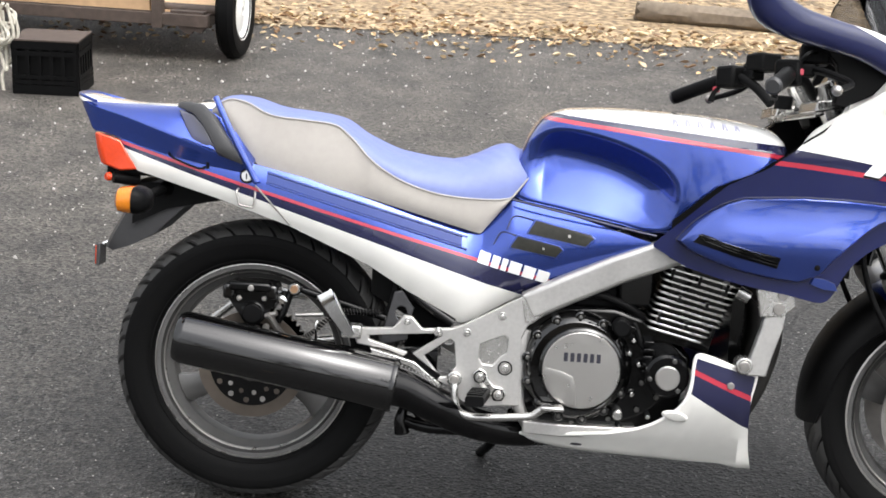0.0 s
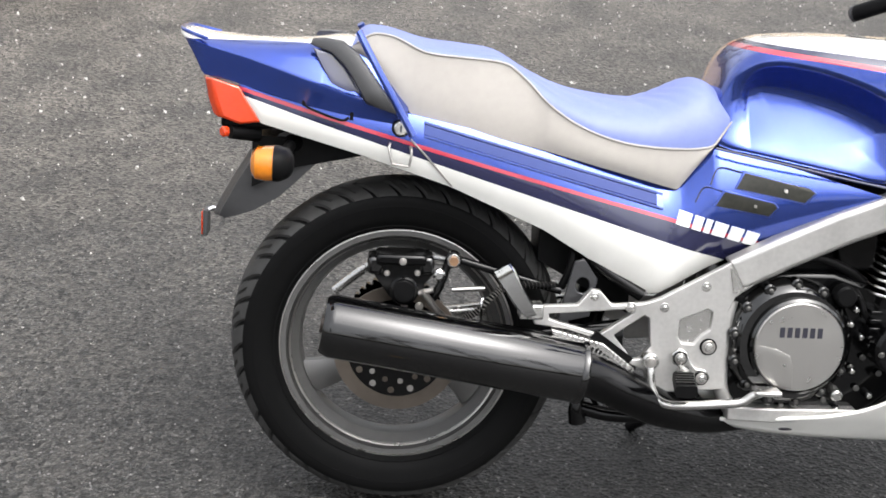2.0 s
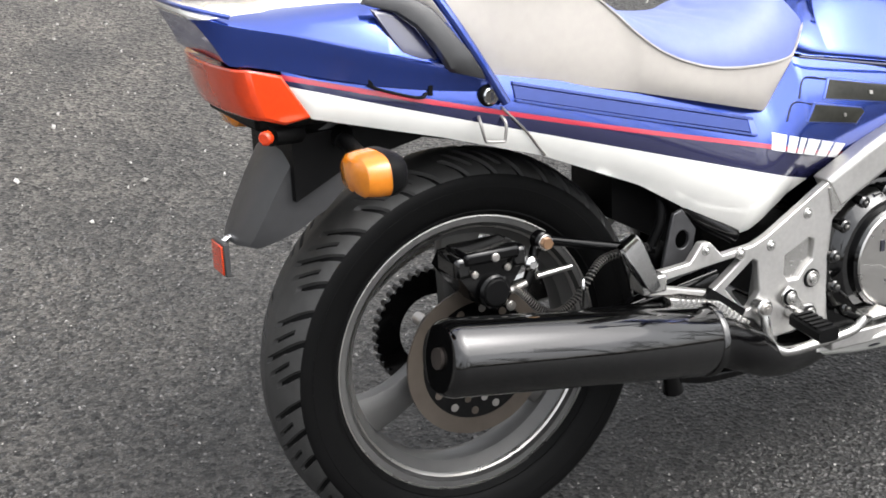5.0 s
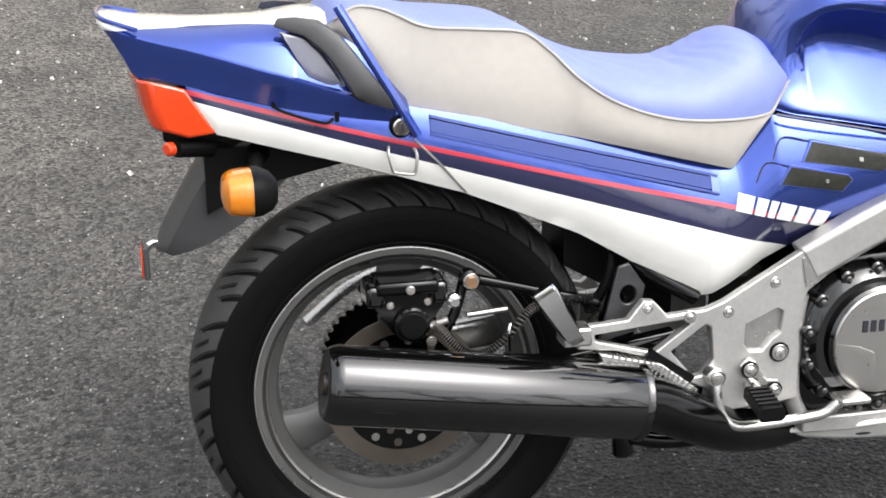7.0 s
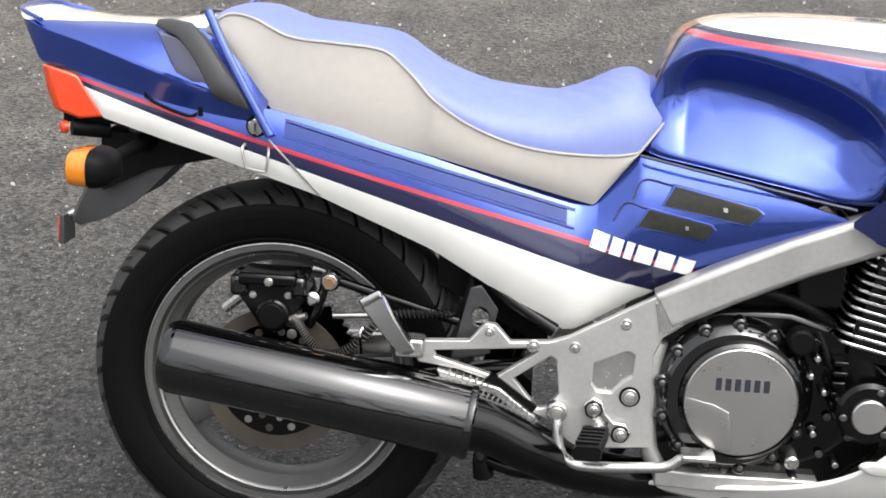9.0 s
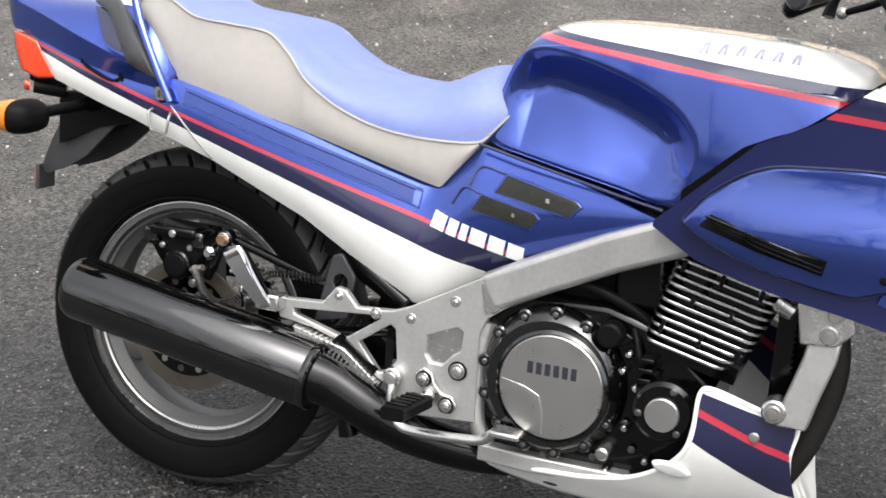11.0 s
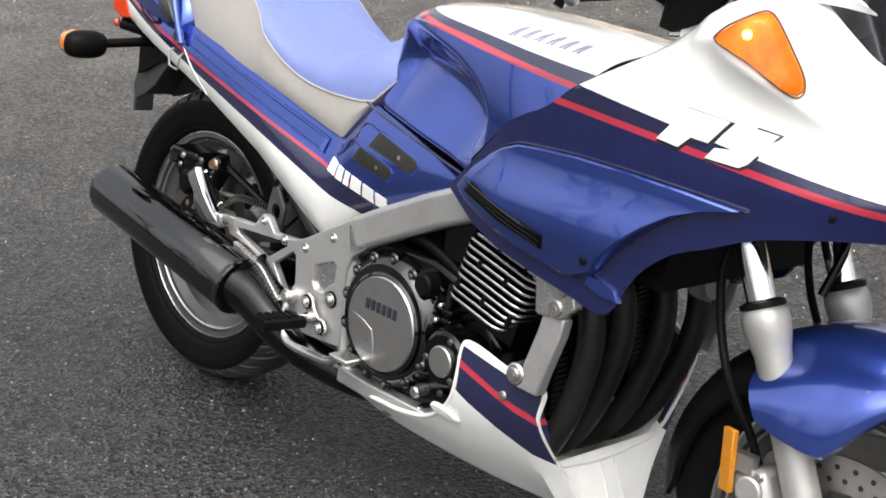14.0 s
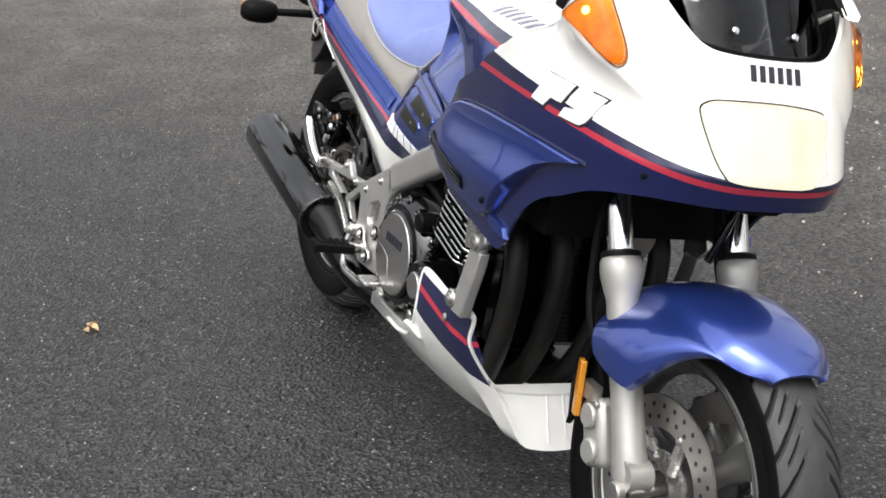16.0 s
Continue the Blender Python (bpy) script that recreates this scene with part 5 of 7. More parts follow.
for i in range(5):
    block(0.862, 0.884, -0.20, -0.165, 0.385 + 0.016 * i, 0.393 + 0.016 * i, bm)
part("case_ribs", bm, black_engine, case, bevel=0.002)
part("drain_plug", disc((0.818, -0.165, 0.292), 0.011, 0.03, 16, (0, -1, -0.1), chamfer=0.003), alloy, case)
part("sump", plate([(0.64, 0.25), (0.90, 0.25), (0.87, 0.20), (0.68, 0.20)], -0.12, 0.12), black_engine, bike, bevel=0.01)
part("lower_rail", loft([[(x, y, z) for y, z in ((-0.160, z0), (-0.190, z0), (-0.190, z1), (-0.160, z1))] for x, z0, z1 in ((0.615, 0.235, 0.262), (0.70, 0.232, 0.260), (0.86, 0.240, 0.262))]), frame_silver, bike, "silver lower frame rail", bevel=0.003)
part("down_rail", tube([(0.608, -0.165, 0.46), (0.600, -0.168, 0.40), (0.602, -0.168, 0.30), (0.625, -0.165, 0.25)], 0.014), frame_silver, bike)
part("carburettor_bank", block(0.80, 0.88, -0.16, 0.16, 0.52, 0.62), black_engine, bike, bevel=0.01)
bm = bmesh.new()
block(0.665, 0.83, -0.14, 0.14, 0.50, 0.60, bm)
part("airbox", bm, black_plastic, bike, bevel=0.02)
part("coolant_hose", tube([(0.70, -0.155, 0.535), (0.76, -0.165, 0.545), (0.82, -0.16, 0.525), (0.86, -0.15, 0.50)], 0.009), black_plastic, bike)

# cylinders with thin fins, leaning forward
F = Matrix.Translation((0.965, 0, 0.545)) @ Matrix.Rotation(radians(13), 4, 'Y')
head = part("cylinder_block", block(-0.060, 0.060, -0.178, 0.178, -0.10, 0.10, m=F), black_engine, bike, "black cylinder block with bright-edged cooling fins")
for i in range(13):
    z = -0.078 + 0.0135 * i
    ext = 0.0 if i > 2 else 0.006 * (3 - i)
    x0, x1 = -0.088 + 0.0005 * i, 0.062 + 0.0022 * i - ext
    o = []
    r = 0.024
    for cx, cy, a0 in ((x1 - r, 0.198 - r, 0), (x0 + r, 0.198 - r, 90), (x0 + r, -0.198 + r, 180), (x1 - r, -0.198 + r, 270)):
        for k in range(6):
            a = radians(a0 + 18 * k)
            o.append((cx + r * math.cos(a), cy + r * math.sin(a)))
    body = [[F @ Vector((x, y, z + dz)) for x, y in o] for dz in (-0.0022, 0.0022)]
    fin = part("cooling_fin", loft(body), black_engine, head)
    oe = [[F @ Vector((x * s + ox, y * s2, z + dz)) for x, y in o] for dz, s, s2, ox in ((-0.0024, 1.0, 1.0, 0), (-0.0014, 1.008, 1.004, 0.0), (0.0014, 1.008, 1.004, 0.0), (0.0024, 1.0, 1.0, 0))]
    part("fin_edge", loft(oe, cap=False), fin_edge, fin)
for i in range(5):
    for z in (-0.05, 0.0, 0.05):
        part("fin_rubber", block(-0.07 + 0.03 * i, -0.064 + 0.03 * i, -0.2005, -0.192, z - 0.010 + 0.006 * (i % 2), z + 0.008, m=F), black_plastic, head) if (i + int(z * 100)) % 2 else None
part("cylinder_head", block(-0.065, 0.085, -0.175, 0.175, 0.10, 0.145, m=F), black_engine, bike, bevel=0.01)
part("head_bolt", rod(F @ Vector((0.078, -0.19, 0.052)), F @ Vector((0.105, -0.195, 0.045)), 0.017, 0.016), alloy, head)
part("spark_lead", tube([(0.93, -0.18, 0.64), (0.95, -0.19, 0.60), (0.94, -0.17, 0.56)], 0.006), black_plastic, bike)

# engine mount struts
both("down_strut", loft([[(x + a * w, y, z + b) for a, b, y in ((-1, 0, -0.218), (-0.9, 0, -0.238), (0.9, 0, -0.238), (1, 0, -0.218))] for x, z, w in ((1.096, 0.405, 0.023), (1.104, 0.445, 0.024), (1.122, 0.510, 0.024), (1.126, 0.538, 0.023))]), frame_silver, None, "silver engine mounting strut", bevel=0.003)
sb, _ = both("strut_bracket", plate([(1.092, 0.532), (1.082, 0.592), (1.150, 0.606), (1.166, 0.560), (1.142, 0.536)], -0.222, -0.242), alloy, None, "cast alloy mounting bracket", bevel=0.003)
bolt((1.130, -0.242, 0.552), 0.013, parent=sb)
bolt((1.136, -0.242, 0.582), 0.011, parent=sb)
part("strut_foot", disc((1.070, -0.205, 0.425), 0.018, 0.036, 24, chamfer=0.003), alloy, bike)
bolt((1.070, -0.241, 0.425), 0.011)

# exhaust headers
for y in (-0.158, -0.055, 0.055, 0.155):
    dx = 0.010 if y < -0.1 else -0.008
    hp = part("header_pipe", tube([(1.02, y, 0.585), (1.075 + dx, y, 0.582), (1.115 + dx, y, 0.553), (1.130 + dx, y * 0.99, 0.49), (1.122 + dx, y * 0.97, 0.42), (1.092 + dx, y * 0.92, 0.33), (1.040 + dx, y * 0.85, 0.255), (0.95, y * 0.75, 0.215), (0.80, y * 0.7, 0.205)], 0.0212, 20, 70), pipe_black, bike, "matt black exhaust header pipe")
    part("pipe_flange", disc((1.022, y, 0.586), 0.032, 0.012, 24, (1, 0, -0.05), chamfer=0.003), steel, hp)
    for sg in (-1, 1):
        bolt((1.034, y + 0.026 * sg, 0.588 + 0.006 * sg), 0.006, (1, 0, 0), hp)
part("oil_cooler", block(1.05, 1.075, -0.15, 0.15, 0.34, 0.56), black_engine, bike)
core = part("cooler_core", block(1.075, 1.0765, -0.148, 0.148, 0.345, 0.56), black_engine, bike)
for i in range(21):
    part("cooler_fin", block(1.0765, 1.080, -0.148, 0.148, 0.347 + 0.01 * i, 0.350 + 0.01 * i), black_engine, core)
part("horn", disc((1.20, 0.02, 0.60), 0.04, 0.03, 28, (1, 0, 0), chamfer=0.006), steel, bike)

# ---- belly pan ----
rows = []
stations = [(0.606, 0.226), (0.64, 0.230), (0.70, 0.238), (0.75, 0.245), (0.80, 0.252), (0.862, 0.268), (0.905, 0.292), (0.938, 0.322), (0.955, 0.350), (0.962, 0.385), (0.966, 0.437), (0.985, 0.443), (1.03, 0.427), (1.065, 0.414)]
PAN_W = [(0.606, 0.240), (0.70, 0.258), (0.80, 0.264), (0.95, 0.254), (1.05, 0.229), (1.075, 0.221)]


def pan_y(x, z):
    """Half width of the pan: upright flanks that draw in below to a narrow keel."""
    return interp(x, PAN_W)[0] - float(np.interp(z, [0.16, 0.20, 0.25, 0.306, 0.335, 0.37], [0.150, 0.106, 0.060, 0.022, 0.008, 0.0]))


for x, zt in stations:
    zb = interp(x, [(0.606, 0.205), (0.70, 0.192), (0.90, 0.180), (1.05, 0.166), (1.075, 0.162)])[0]
    ctl = [(pan_y(x, zb + 0.014 + (zt - zb - 0.014) * f), zb + 0.014 + (zt - zb - 0.014) * f) for f in (1.0, 0.8, 0.6, 0.4, 0.2, 0.0)]
    wb = ctl[-1][0]
    ctl += [(wb * 0.86, zb + 0.003), (wb * 0.4, zb), (0, zb)]
    ctl = [tuple(q) for q in spline(ctl, 22)]
    outer = [(x, -y, z) for y, z in ctl] + [(x, y, z) for y, z in reversed(ctl[:-1])]
    t = 0.007
    inner = [(x, -(max(y - t, 0)), z + (t if k > 10 else 0)) for k, (y, z) in enumerate(ctl)] + [(x, max(y - t, 0), z + (t if k > 10 else 0)) for k, (y, z) in reversed(list(enumerate(ctl[:-1])))]
    rows.append(outer + inner[::-1])
# the front: flanks drawn in to a chin below the open mouth
mouth = [(1.103, 0.202, 0.402), (1.097, 0.198, 0.350), (1.098, 0.168, 0.302), (1.099, 0.136, 0.266), (1.092, 0.108, 0.250), (1.090, 0.076, 0.246), (1.092, 0.040, 0.243), (1.094, 0.0, 0.243)]
chin = [(1.102, 0.205, 0.401), (1.099, 0.201, 0.348), (1.104, 0.172, 0.300), (1.111, 0.140, 0.260), (1.121, 0.106, 0.212), (1.136, 0.072, 0.160), (1.143, 0.040, 0.150), (1.146, 0.0, 0.148)]
keel = [(1.085, 0.214, 0.403), (1.083, 0.208, 0.345), (1.083, 0.188, 0.295), (1.088, 0.158, 0.250), (1.094, 0.122, 0.202), (1.100, 0.090, 0.164), (1.104, 0.050, 0.154), (1.106, 0.0, 0.153)]
for pts, back in ((keel, 0.0), (chin, 0.004), (mouth, 0.010)):
    pts = [tuple(q) for q in spline(pts, 22)]
    outer = [(x, -y, z) for x, y, z in pts] + [(x, y, z) for x, y, z in reversed(pts[:-1])]
    inner = [(x - back, -max(y - 0.007, 0), z + (0.007 if k > 10 and back < 0.01 else 0)) for k, (x, y, z) in enumerate(pts)]
    inner = inner + [(x, -y, z) for x, y, z in reversed(inner[:-1])]
    rows.append(outer + inner[::-1])
pan = part("belly_pan", loft(rows), belly_paint, bike, "white belly pan with navy panel and red stripe, scuffed at the nose")
edge = [(x, -pan_y(x, zt) + 0.003, zt) for x, zt in stations] + [(x, -y, z) for x, y, z in mouth]
both("pan_edge", tube(edge, 0.0042, 8, 140), white_paint, pan)
bolt((1.047, -0.230, 0.379), 0.008, parent=pan)
part("pan_dimple", drape([(0.935 + 0.030 * math.cos(a), 0.306 + 0.013 * math.sin(a) - 0.006 * math.cos(a)) for a in [2 * math.pi * i / 24 for i in range(24)]], (0.935, 0.306), lambda x, z: -pan_y(x, z) + 0.001, 0.008, 5, 1.5), white_paint, pan)
part("pan_slot", drape([(0.735 + 0.013 * math.cos(a), 0.213 + 0.004 * math.sin(a)) for a in [2 * math.pi * i / 16 for i in range(16)]], (0.735, 0.213), lambda x, z: -pan_y(x, z) + 0.001, 0.002, 4), dark_decal, pan)
# scuffs and a moulding ridge on the chin
for y, dz in ((-0.012, 0.0), (0.022, 0.004)):
    part("chin_ridge", tube([(1.0955, y, 0.240 + dz), (1.117, y * 1.1, 0.200), (1.140, y * 1.2, 0.162)], 0.0022, 6, 16), white_paint, pan)

# ---- fairing ----
def nose_x(z):
    return 1.592 - 0.50 * (z - 0.81) if z > 0.81 else 1.592 - 0.35 * (0.81 - z)


def fair_w(z):
    return float(np.interp(z, [0.56, 0.66, 0.77, 0.87, 0.95, 1.10], [0.243, 0.250, 0.257, 0.270, 0.272, 0.262]))


def fair_bulge(x, z):
    """Above a crease the flank leans in over the cockpit, and further forward swells out to carry the front indicators."""
    crease = float(np.interp(x, [1.135, 1.175, 1.21, 1.28, 1.34, 1.40, 1.45, 1.50], [0.889, 0.914, 0.931, 0.921, 0.915, 0.917, 0.908, 0.888]))
    along = float(np.interp(x, [1.205, 1.26, 1.30, 1.345, 1.40, 1.44, 1.475, 1.51], [0.0, 0.45, 0.85, 1.0, 0.95, 0.75, 0.45, 0.0]))
    ridge = float(np.interp(x, [1.235, 1.327, 1.44, 1.50], [0.975, 0.985, 0.929, 0.889]))
    base = min(crease, float(np.interp(x, [1.205, 1.327, 1.37, 1.44, 1.50], [0.925, 0.918, 0.904, 0.880, 0.868])))
    up = min(1.0, max(0.0, (z - base) / (ridge - base))) ** 2.0 if z < ridge else 1.0 - min(0.5, (z - ridge) * 3.0 * float(np.interp(x, [1.36, 1.46], [0.0, 1.0])))
    back = max(0.0, min(1.0, (1.085 - z) / 0.07))
    rim = float(np.interp(x, [1.135, 1.175, 1.20, 1.239, 1.281, 1.33, 1.37], [0.892, 0.926, 0.944, 0.969, 0.997, 1.030, 1.050]))
    inset = float(np.interp(x, [1.12, 1.175, 1.24, 1.281, 1.33, 1.36], [0.0, 0.062, 0.060, 0.046, 0.016, 0.0]))
    lean = inset * min(1.0, max(0.0, z - crease) / max(0.006, rim - crease))
    return 0.032 * along * up * back ** 0.7 - lean


PW = 2.9
Y0 = -0.010


def fair_y(x, z):
    """Right-hand side of the fairing: y at (x, z)."""
    w = fair_w(z)
    if x < 1.0:
        y = w - (1.0 - x) * 0.22
    else:
        s = min((x - 1.0) / (nose_x(z) - 1.0), 0.9999)
        y = w * (1 - s ** PW) ** (1 / PW)
    return -(y + fair_bulge(x, z)) + (Y0 if x > 1.2 else Y0 * max(0, (x - 1.0) / 0.2))


fl_lo = [(0.862, 0.664), (0.93, 0.627), (1.0, 0.609), (1.075, 0.596), (1.176, 0.582), (1.215, 0.575), (1.242, 0.571), (1.262, 0.576), (1.274, 0.592), (1.284, 0.625), (1.32, 0.676), (1.392, 0.716), (1.438, 0.739), (1.481, 0.751), (1.540, 0.762), (1.592, 0.765)]
fl_hi = [(0.862, 0.672), (1.0, 0.806), (1.079, 0.845), (1.111, 0.868), (1.145, 0.891), (1.194, 0.926), (1.2255, 0.944), (1.276, 0.969), (1.334, 0.997), (1.405, 1.030), (1.464, 1.050), (1.50, 1.062), (1.535, 1.055), (1.562, 1.015), (1.577, 0.985), (1.592, 0.976)]
cols = [0.862 + 0.138 * i / 10 for i in range(10)]
rings = []
for x in cols:
    lo, hi = lin(fl_lo)(x), lin(fl_hi)(x)
    zs = [lo + (hi - lo) * k / 48 for k in range(49)]
    rings.append([(x, fair_y(x, z), z) for z in zs])
N = 80
for i in range(N + 1):
    ph = math.pi / 2 * i / N
    s = math.sin(ph) ** (2 / PW)
    xn = 1.0 + 0.592 * s
    lo, hi = interp(xn, fl_lo)[0], interp(xn, fl_hi)[0]
    ring = []
    for k in range(49):
        z = lo + (hi - lo) * k / 48
        x = 1.0 + s * (nose_x(z) - 1.0)
        y = fair_w(z) * math.cos(ph) ** (2 / PW) if i < N else 0.0
        y = -(y + fair_bulge(x, z)) + Y0 * min(1, max(0, (x - 1.0) / 0.2))
        ring.append((x, y, z))
    rings.append(ring)
mir = [[(x, 2 * (Y0 * min(1, max(0, (x - 1.0) / 0.2))) - y, z) for x, y, z in r] for r in rings[-2::-1]]
rings = rings + mir
thick = []
for r in rings:
    inner = []
    for x, y, z in r:
        d = Vector((x - 1.15, y * 1.2, 0))
        d = d.normalized() * 0.007 if d.length > 0 else Vector()
        inner.append((x - d.x, y - d.y, z))
    thick.append(list(r) + inner[::-1])
fairing = part("fairing", loft(thick), fair_paint, bike, "half fairing in white and navy with a red stripe")
part("cockpit_lining", loft([[(x - 0.02, y * 0.93, z) for x, y, z in (r[4], r[18], r[34], r[46])] for r in rings[4:-4]], closed=False), black_plastic, fairing)
# raised lower side panel, metallic blue
panel_ol = [(0.906, 0.684), (0.938, 0.724), (0.972, 0.752), (0.998, 0.768), (1.03, 0.780), (1.075, 0.785), (1.15, 0.790), (1.24, 0.790), (1.33, 0.785), (1.41, 0.777), (1.365, 0.766), (1.322, 0.748), (1.285, 0.722), (1.25, 0.690), (1.222, 0.658), (1.203, 0.630), (1.16, 0.612), (1.10, 0.618), (1.04, 0.628), (0.98, 0.645), (0.93, 0.665)]
panel_s = []
for i in range(len(panel_ol)):
    a, b = panel_ol[i], panel_ol[(i + 1) % len(panel_ol)]
    panel_s += [a, ((a[0] + b[0]) / 2, (a[1] + b[1]) / 2)]
def swell(x, z):
    """The raised panel is fullest below its middle and leans in above."""
    return fair_y(x, z) - 0.020 * math.exp(-((z - 0.685) / 0.055) ** 2)


sp, sp2 = both("side_panel", drape(panel_s, (1.12, 0.705), swell, 0.010, 11, 0.34, 0.024), blue_paint, fairing, "raised metallic blue side panel")
part("panel_gap", tube([(x, fair_y(x, z) - 0.0005, z) for x, z in panel_ol + panel_ol[:1]], 0.0018, 6, 160), navy_paint, fairing)
ve = part("side_vent", drape([(0.951, 0.704), (1.118, 0.664), (1.113, 0.640), (1.02, 0.661), (0.934, 0.685)], (1.03, 0.672), lambda x, z: swell(x, z) - 0.0095, 0.004, 5, 0.5), black_plastic, fairing, "black slatted side vent")
for i in range(3):
    part("vent_slat", tube([(0.945 + 0.006 * (2 - i), swell(0.95, 0.69) - 0.0145, 0.6955 + 0.0052 * (i - 1)), (1.03, swell(1.03, 0.672) - 0.0145, 0.674 + 0.006 * (i - 1)), (1.11, swell(1.11, 0.65) - 0.0145, 0.6535 + 0.006 * (i - 1))], 0.0018, 6, 20), black_gloss, ve)
both("air_scoop", drape([(1.190, 0.626), (1.215, 0.623), (1.238, 0.615), (1.247, 0.598), (1.214, 0.600), (1.184, 0.611)], (1.216, 0.611), fair_y, 0.007, 6, 0.6), blue_paint, fairing)
bolt((1.192, swell(1.192, 0.648) - 0.010, 0.648), 0.006, parent=fairing, mat=black_plastic, name="screw")
bolt((1.505, fair_y(1.505, 0.79), 0.790), 0.005, d=(0.6, -0.8, 0), parent=fairing, mat=black_plastic, name="screw")

# big initials reduced to two plain white blocks with a dark edge
def badge(ol, cen, name, lift):
    part(name, drape([(cen[0] + (x - cen[0]) * 1.07 + 0.002, cen[1] + (z - cen[1]) * 1.10 - 0.0015) for x, z in ol], cen, fair_y, lift, 4, 0.2), dark_decal, fairing)
    part(name, drape(ol, cen, fair_y, lift + 0.0012, 4, 0.2), white_decal, fairing, "plain white badge block with a dark edge")


badge([(1.270, 0.843), (1.308, 0.893), (1.369, 0.886), (1.345, 0.853), (1.320, 0.855), (1.303, 0.838)], (1.317, 0.868), "badge_block", 0.0012)
badge([(1.342, 0.833), (1.353, 0.849), (1.374, 0.851), (1.400, 0.885), (1.430, 0.881), (1.400, 0.837), (1.389, 0.830)], (1.390, 0.848), "badge_block", 0.0012)


# headlamp: a shaped glass in the nose
def nose_pt(y, z, out=0.0):
    w = fair_w(z)
    yy = min(abs(y - Y0), w * 0.999)
    return (1.0 + (nose_x(z) - 1.0) * (1 - (yy / w) ** PW) ** (1 / PW) + out, y, z)


def nose_pad(ol, out, inset, name, mat, parent, label="", rings=6, dome=0.004):
    bm = bmesh.new()
    cy, cz = sum(p[0] for p in ol) / len(ol), sum(p[1] for p in ol) / len(ol)
    loops = []
    for i in range(rings):
        g = 1 - inset * (i == 1) if i < 2 else (1 - inset) * (1 - (i - 1) / (rings - 1))
        o = -0.004 if i == 0 else out + dome * (1 - g * g)
        loops.append([bm.verts.new(nose_pt(cy + (y - cy) * g, cz + (z - cz) * g, o)) for y, z in ol])
    for a, b in zip(loops, loops[1:]):
        for k in range(len(ol)):
            bm.faces.new((a[k], a[(k + 1) % len(ol)], b[(k + 1) % len(ol)], b[k]))
    c = bm.verts.new(nose_pt(cy, cz, out + dome))
    for k in range(len(ol)):
        bm.faces.new((loops[-1][k], loops[-1][(k + 1) % len(ol)], c))
    return part(name, bm, mat, parent, label)


hl = spline([(-0.136, 0.893), (-0.128, 0.909), (-0.098, 0.916), (-0.007, 0.918), (0.068, 0.912), (0.083, 0.902), (0.082, 0.880), (0.066, 0.842), (0.054, 0.815), (0.036, 0.806), (-0.011, 0.804), (-0.088, 0.807), (-0.107, 0.817), (-0.122, 0.845)], 84, True)
hl = [tuple(p) for p in hl]
hlc = (sum(p[0] for p in hl) / 84, sum(p[1] for p in hl) / 84)
lampu = nose_pad([(hlc[0] + (y - hlc[0]) * 1.025, hlc[1] + (z - hlc[1]) * 1.04) for y, z in hl], 0.0003, 0.02, "headlamp", black_plastic, bike, "wide rectangular headlamp, lit", dome=0.0)
reflector = material("headlamp_reflector", (0.60, 0.57, 0.49), 0.16, 0.7, vary=0.25, grain=14)
re_ = reflector.node_tree.nodes["Principled BSDF"]
re_.inputs["Emission Color"].default_value = (1.0, 0.92, 0.76, 1)
re_.inputs["Emission Strength"].default_value = 0.40
nose_pad(hl, 0.0025, 0.02, "lit_reflector", reflector, lampu, "pale glowing reflector", dome=-0.0)
glass = nose_pad(hl, 0.006, 0.03, "headlamp_glass", clear_lens, lampu, "ribbed clear glass", dome=0.005)
glass.visible_shadow = False
bm = bmesh.new()
for i in range(40):
    y = 0.004 + 0.0056 * i
    if y < 0.074:
        tube([nose_pt(y, z, 0.010) for z in (0.813 + 0.5 * max(0.0, y - 0.045), 0.855, 0.903)], 0.0010, 5, 8, bm=bm)
part("glass_ribs", bm, clear_lens, lampu)
# front brand bars
for i in range(6):
    bm = bmesh.new()
    y = -0.056 + 0.0162 * i
    z = 0.957
    vs = []
    for o in (-0.001, 0.0014):
        for yy, zz in ((y, z - 0.011), (y + 0.0095, z - 0.011), (y + 0.0095, z + 0.011), (y, z + 0.011)):
            vs.append(bm.verts.new(nose_pt(yy, zz, o)))
    for q in ((4, 5, 6, 7), (0, 1, 5, 4), (1, 2, 6, 5), (2, 3, 7, 6), (3, 0, 4, 7), (3, 2, 1, 0)):
        bm.faces.new([vs[j] for j in q])
    part("nose_bar", bm, dark_decal, fairing, "small black badge bar")


# ---- windscreen ----
rings = []
for i in range(37):
    v = i / 36
    ang = -1 + 2 * v
    edge = abs(ang)
    zl = 0.978 + 0.055 * edge ** 3 + 0.045 * max(0, edge - 0.85) / 0.15
    col = []
    for k in range(13):
        f = k / 12
        z = zl + (1.27 - 0.10 * edge ** 2 - zl) * f
        half = (0.172 - 0.02 * f)
        y = Y0 + half * math.sin(ang * 1.35) / math.sin(1.35)
        x = nose_x(zl) - 0.012 - (z - zl) * 0.62 - 0.20 * (1 - math.cos(ang * 1.25)) * 0.85
        col.append((x, y, z))
    rings.append(col + [(p[0] - 0.004, p[1] * 0.985, p[2]) for p in reversed(col)])
screen = part("windscreen", loft(rings), screen_tint, bike, "dark tinted curved windscreen")
for y in (-0.069, 0.041):
    p = nose_pt(y, 1.007, 0)
    part("screen_screw", disc((nose_x(1.007) - 0.020, y, 1.007), 0.006, 0.008, 14, (0.9, 0, 0.45), chamfer=0.002), chrome, screen)
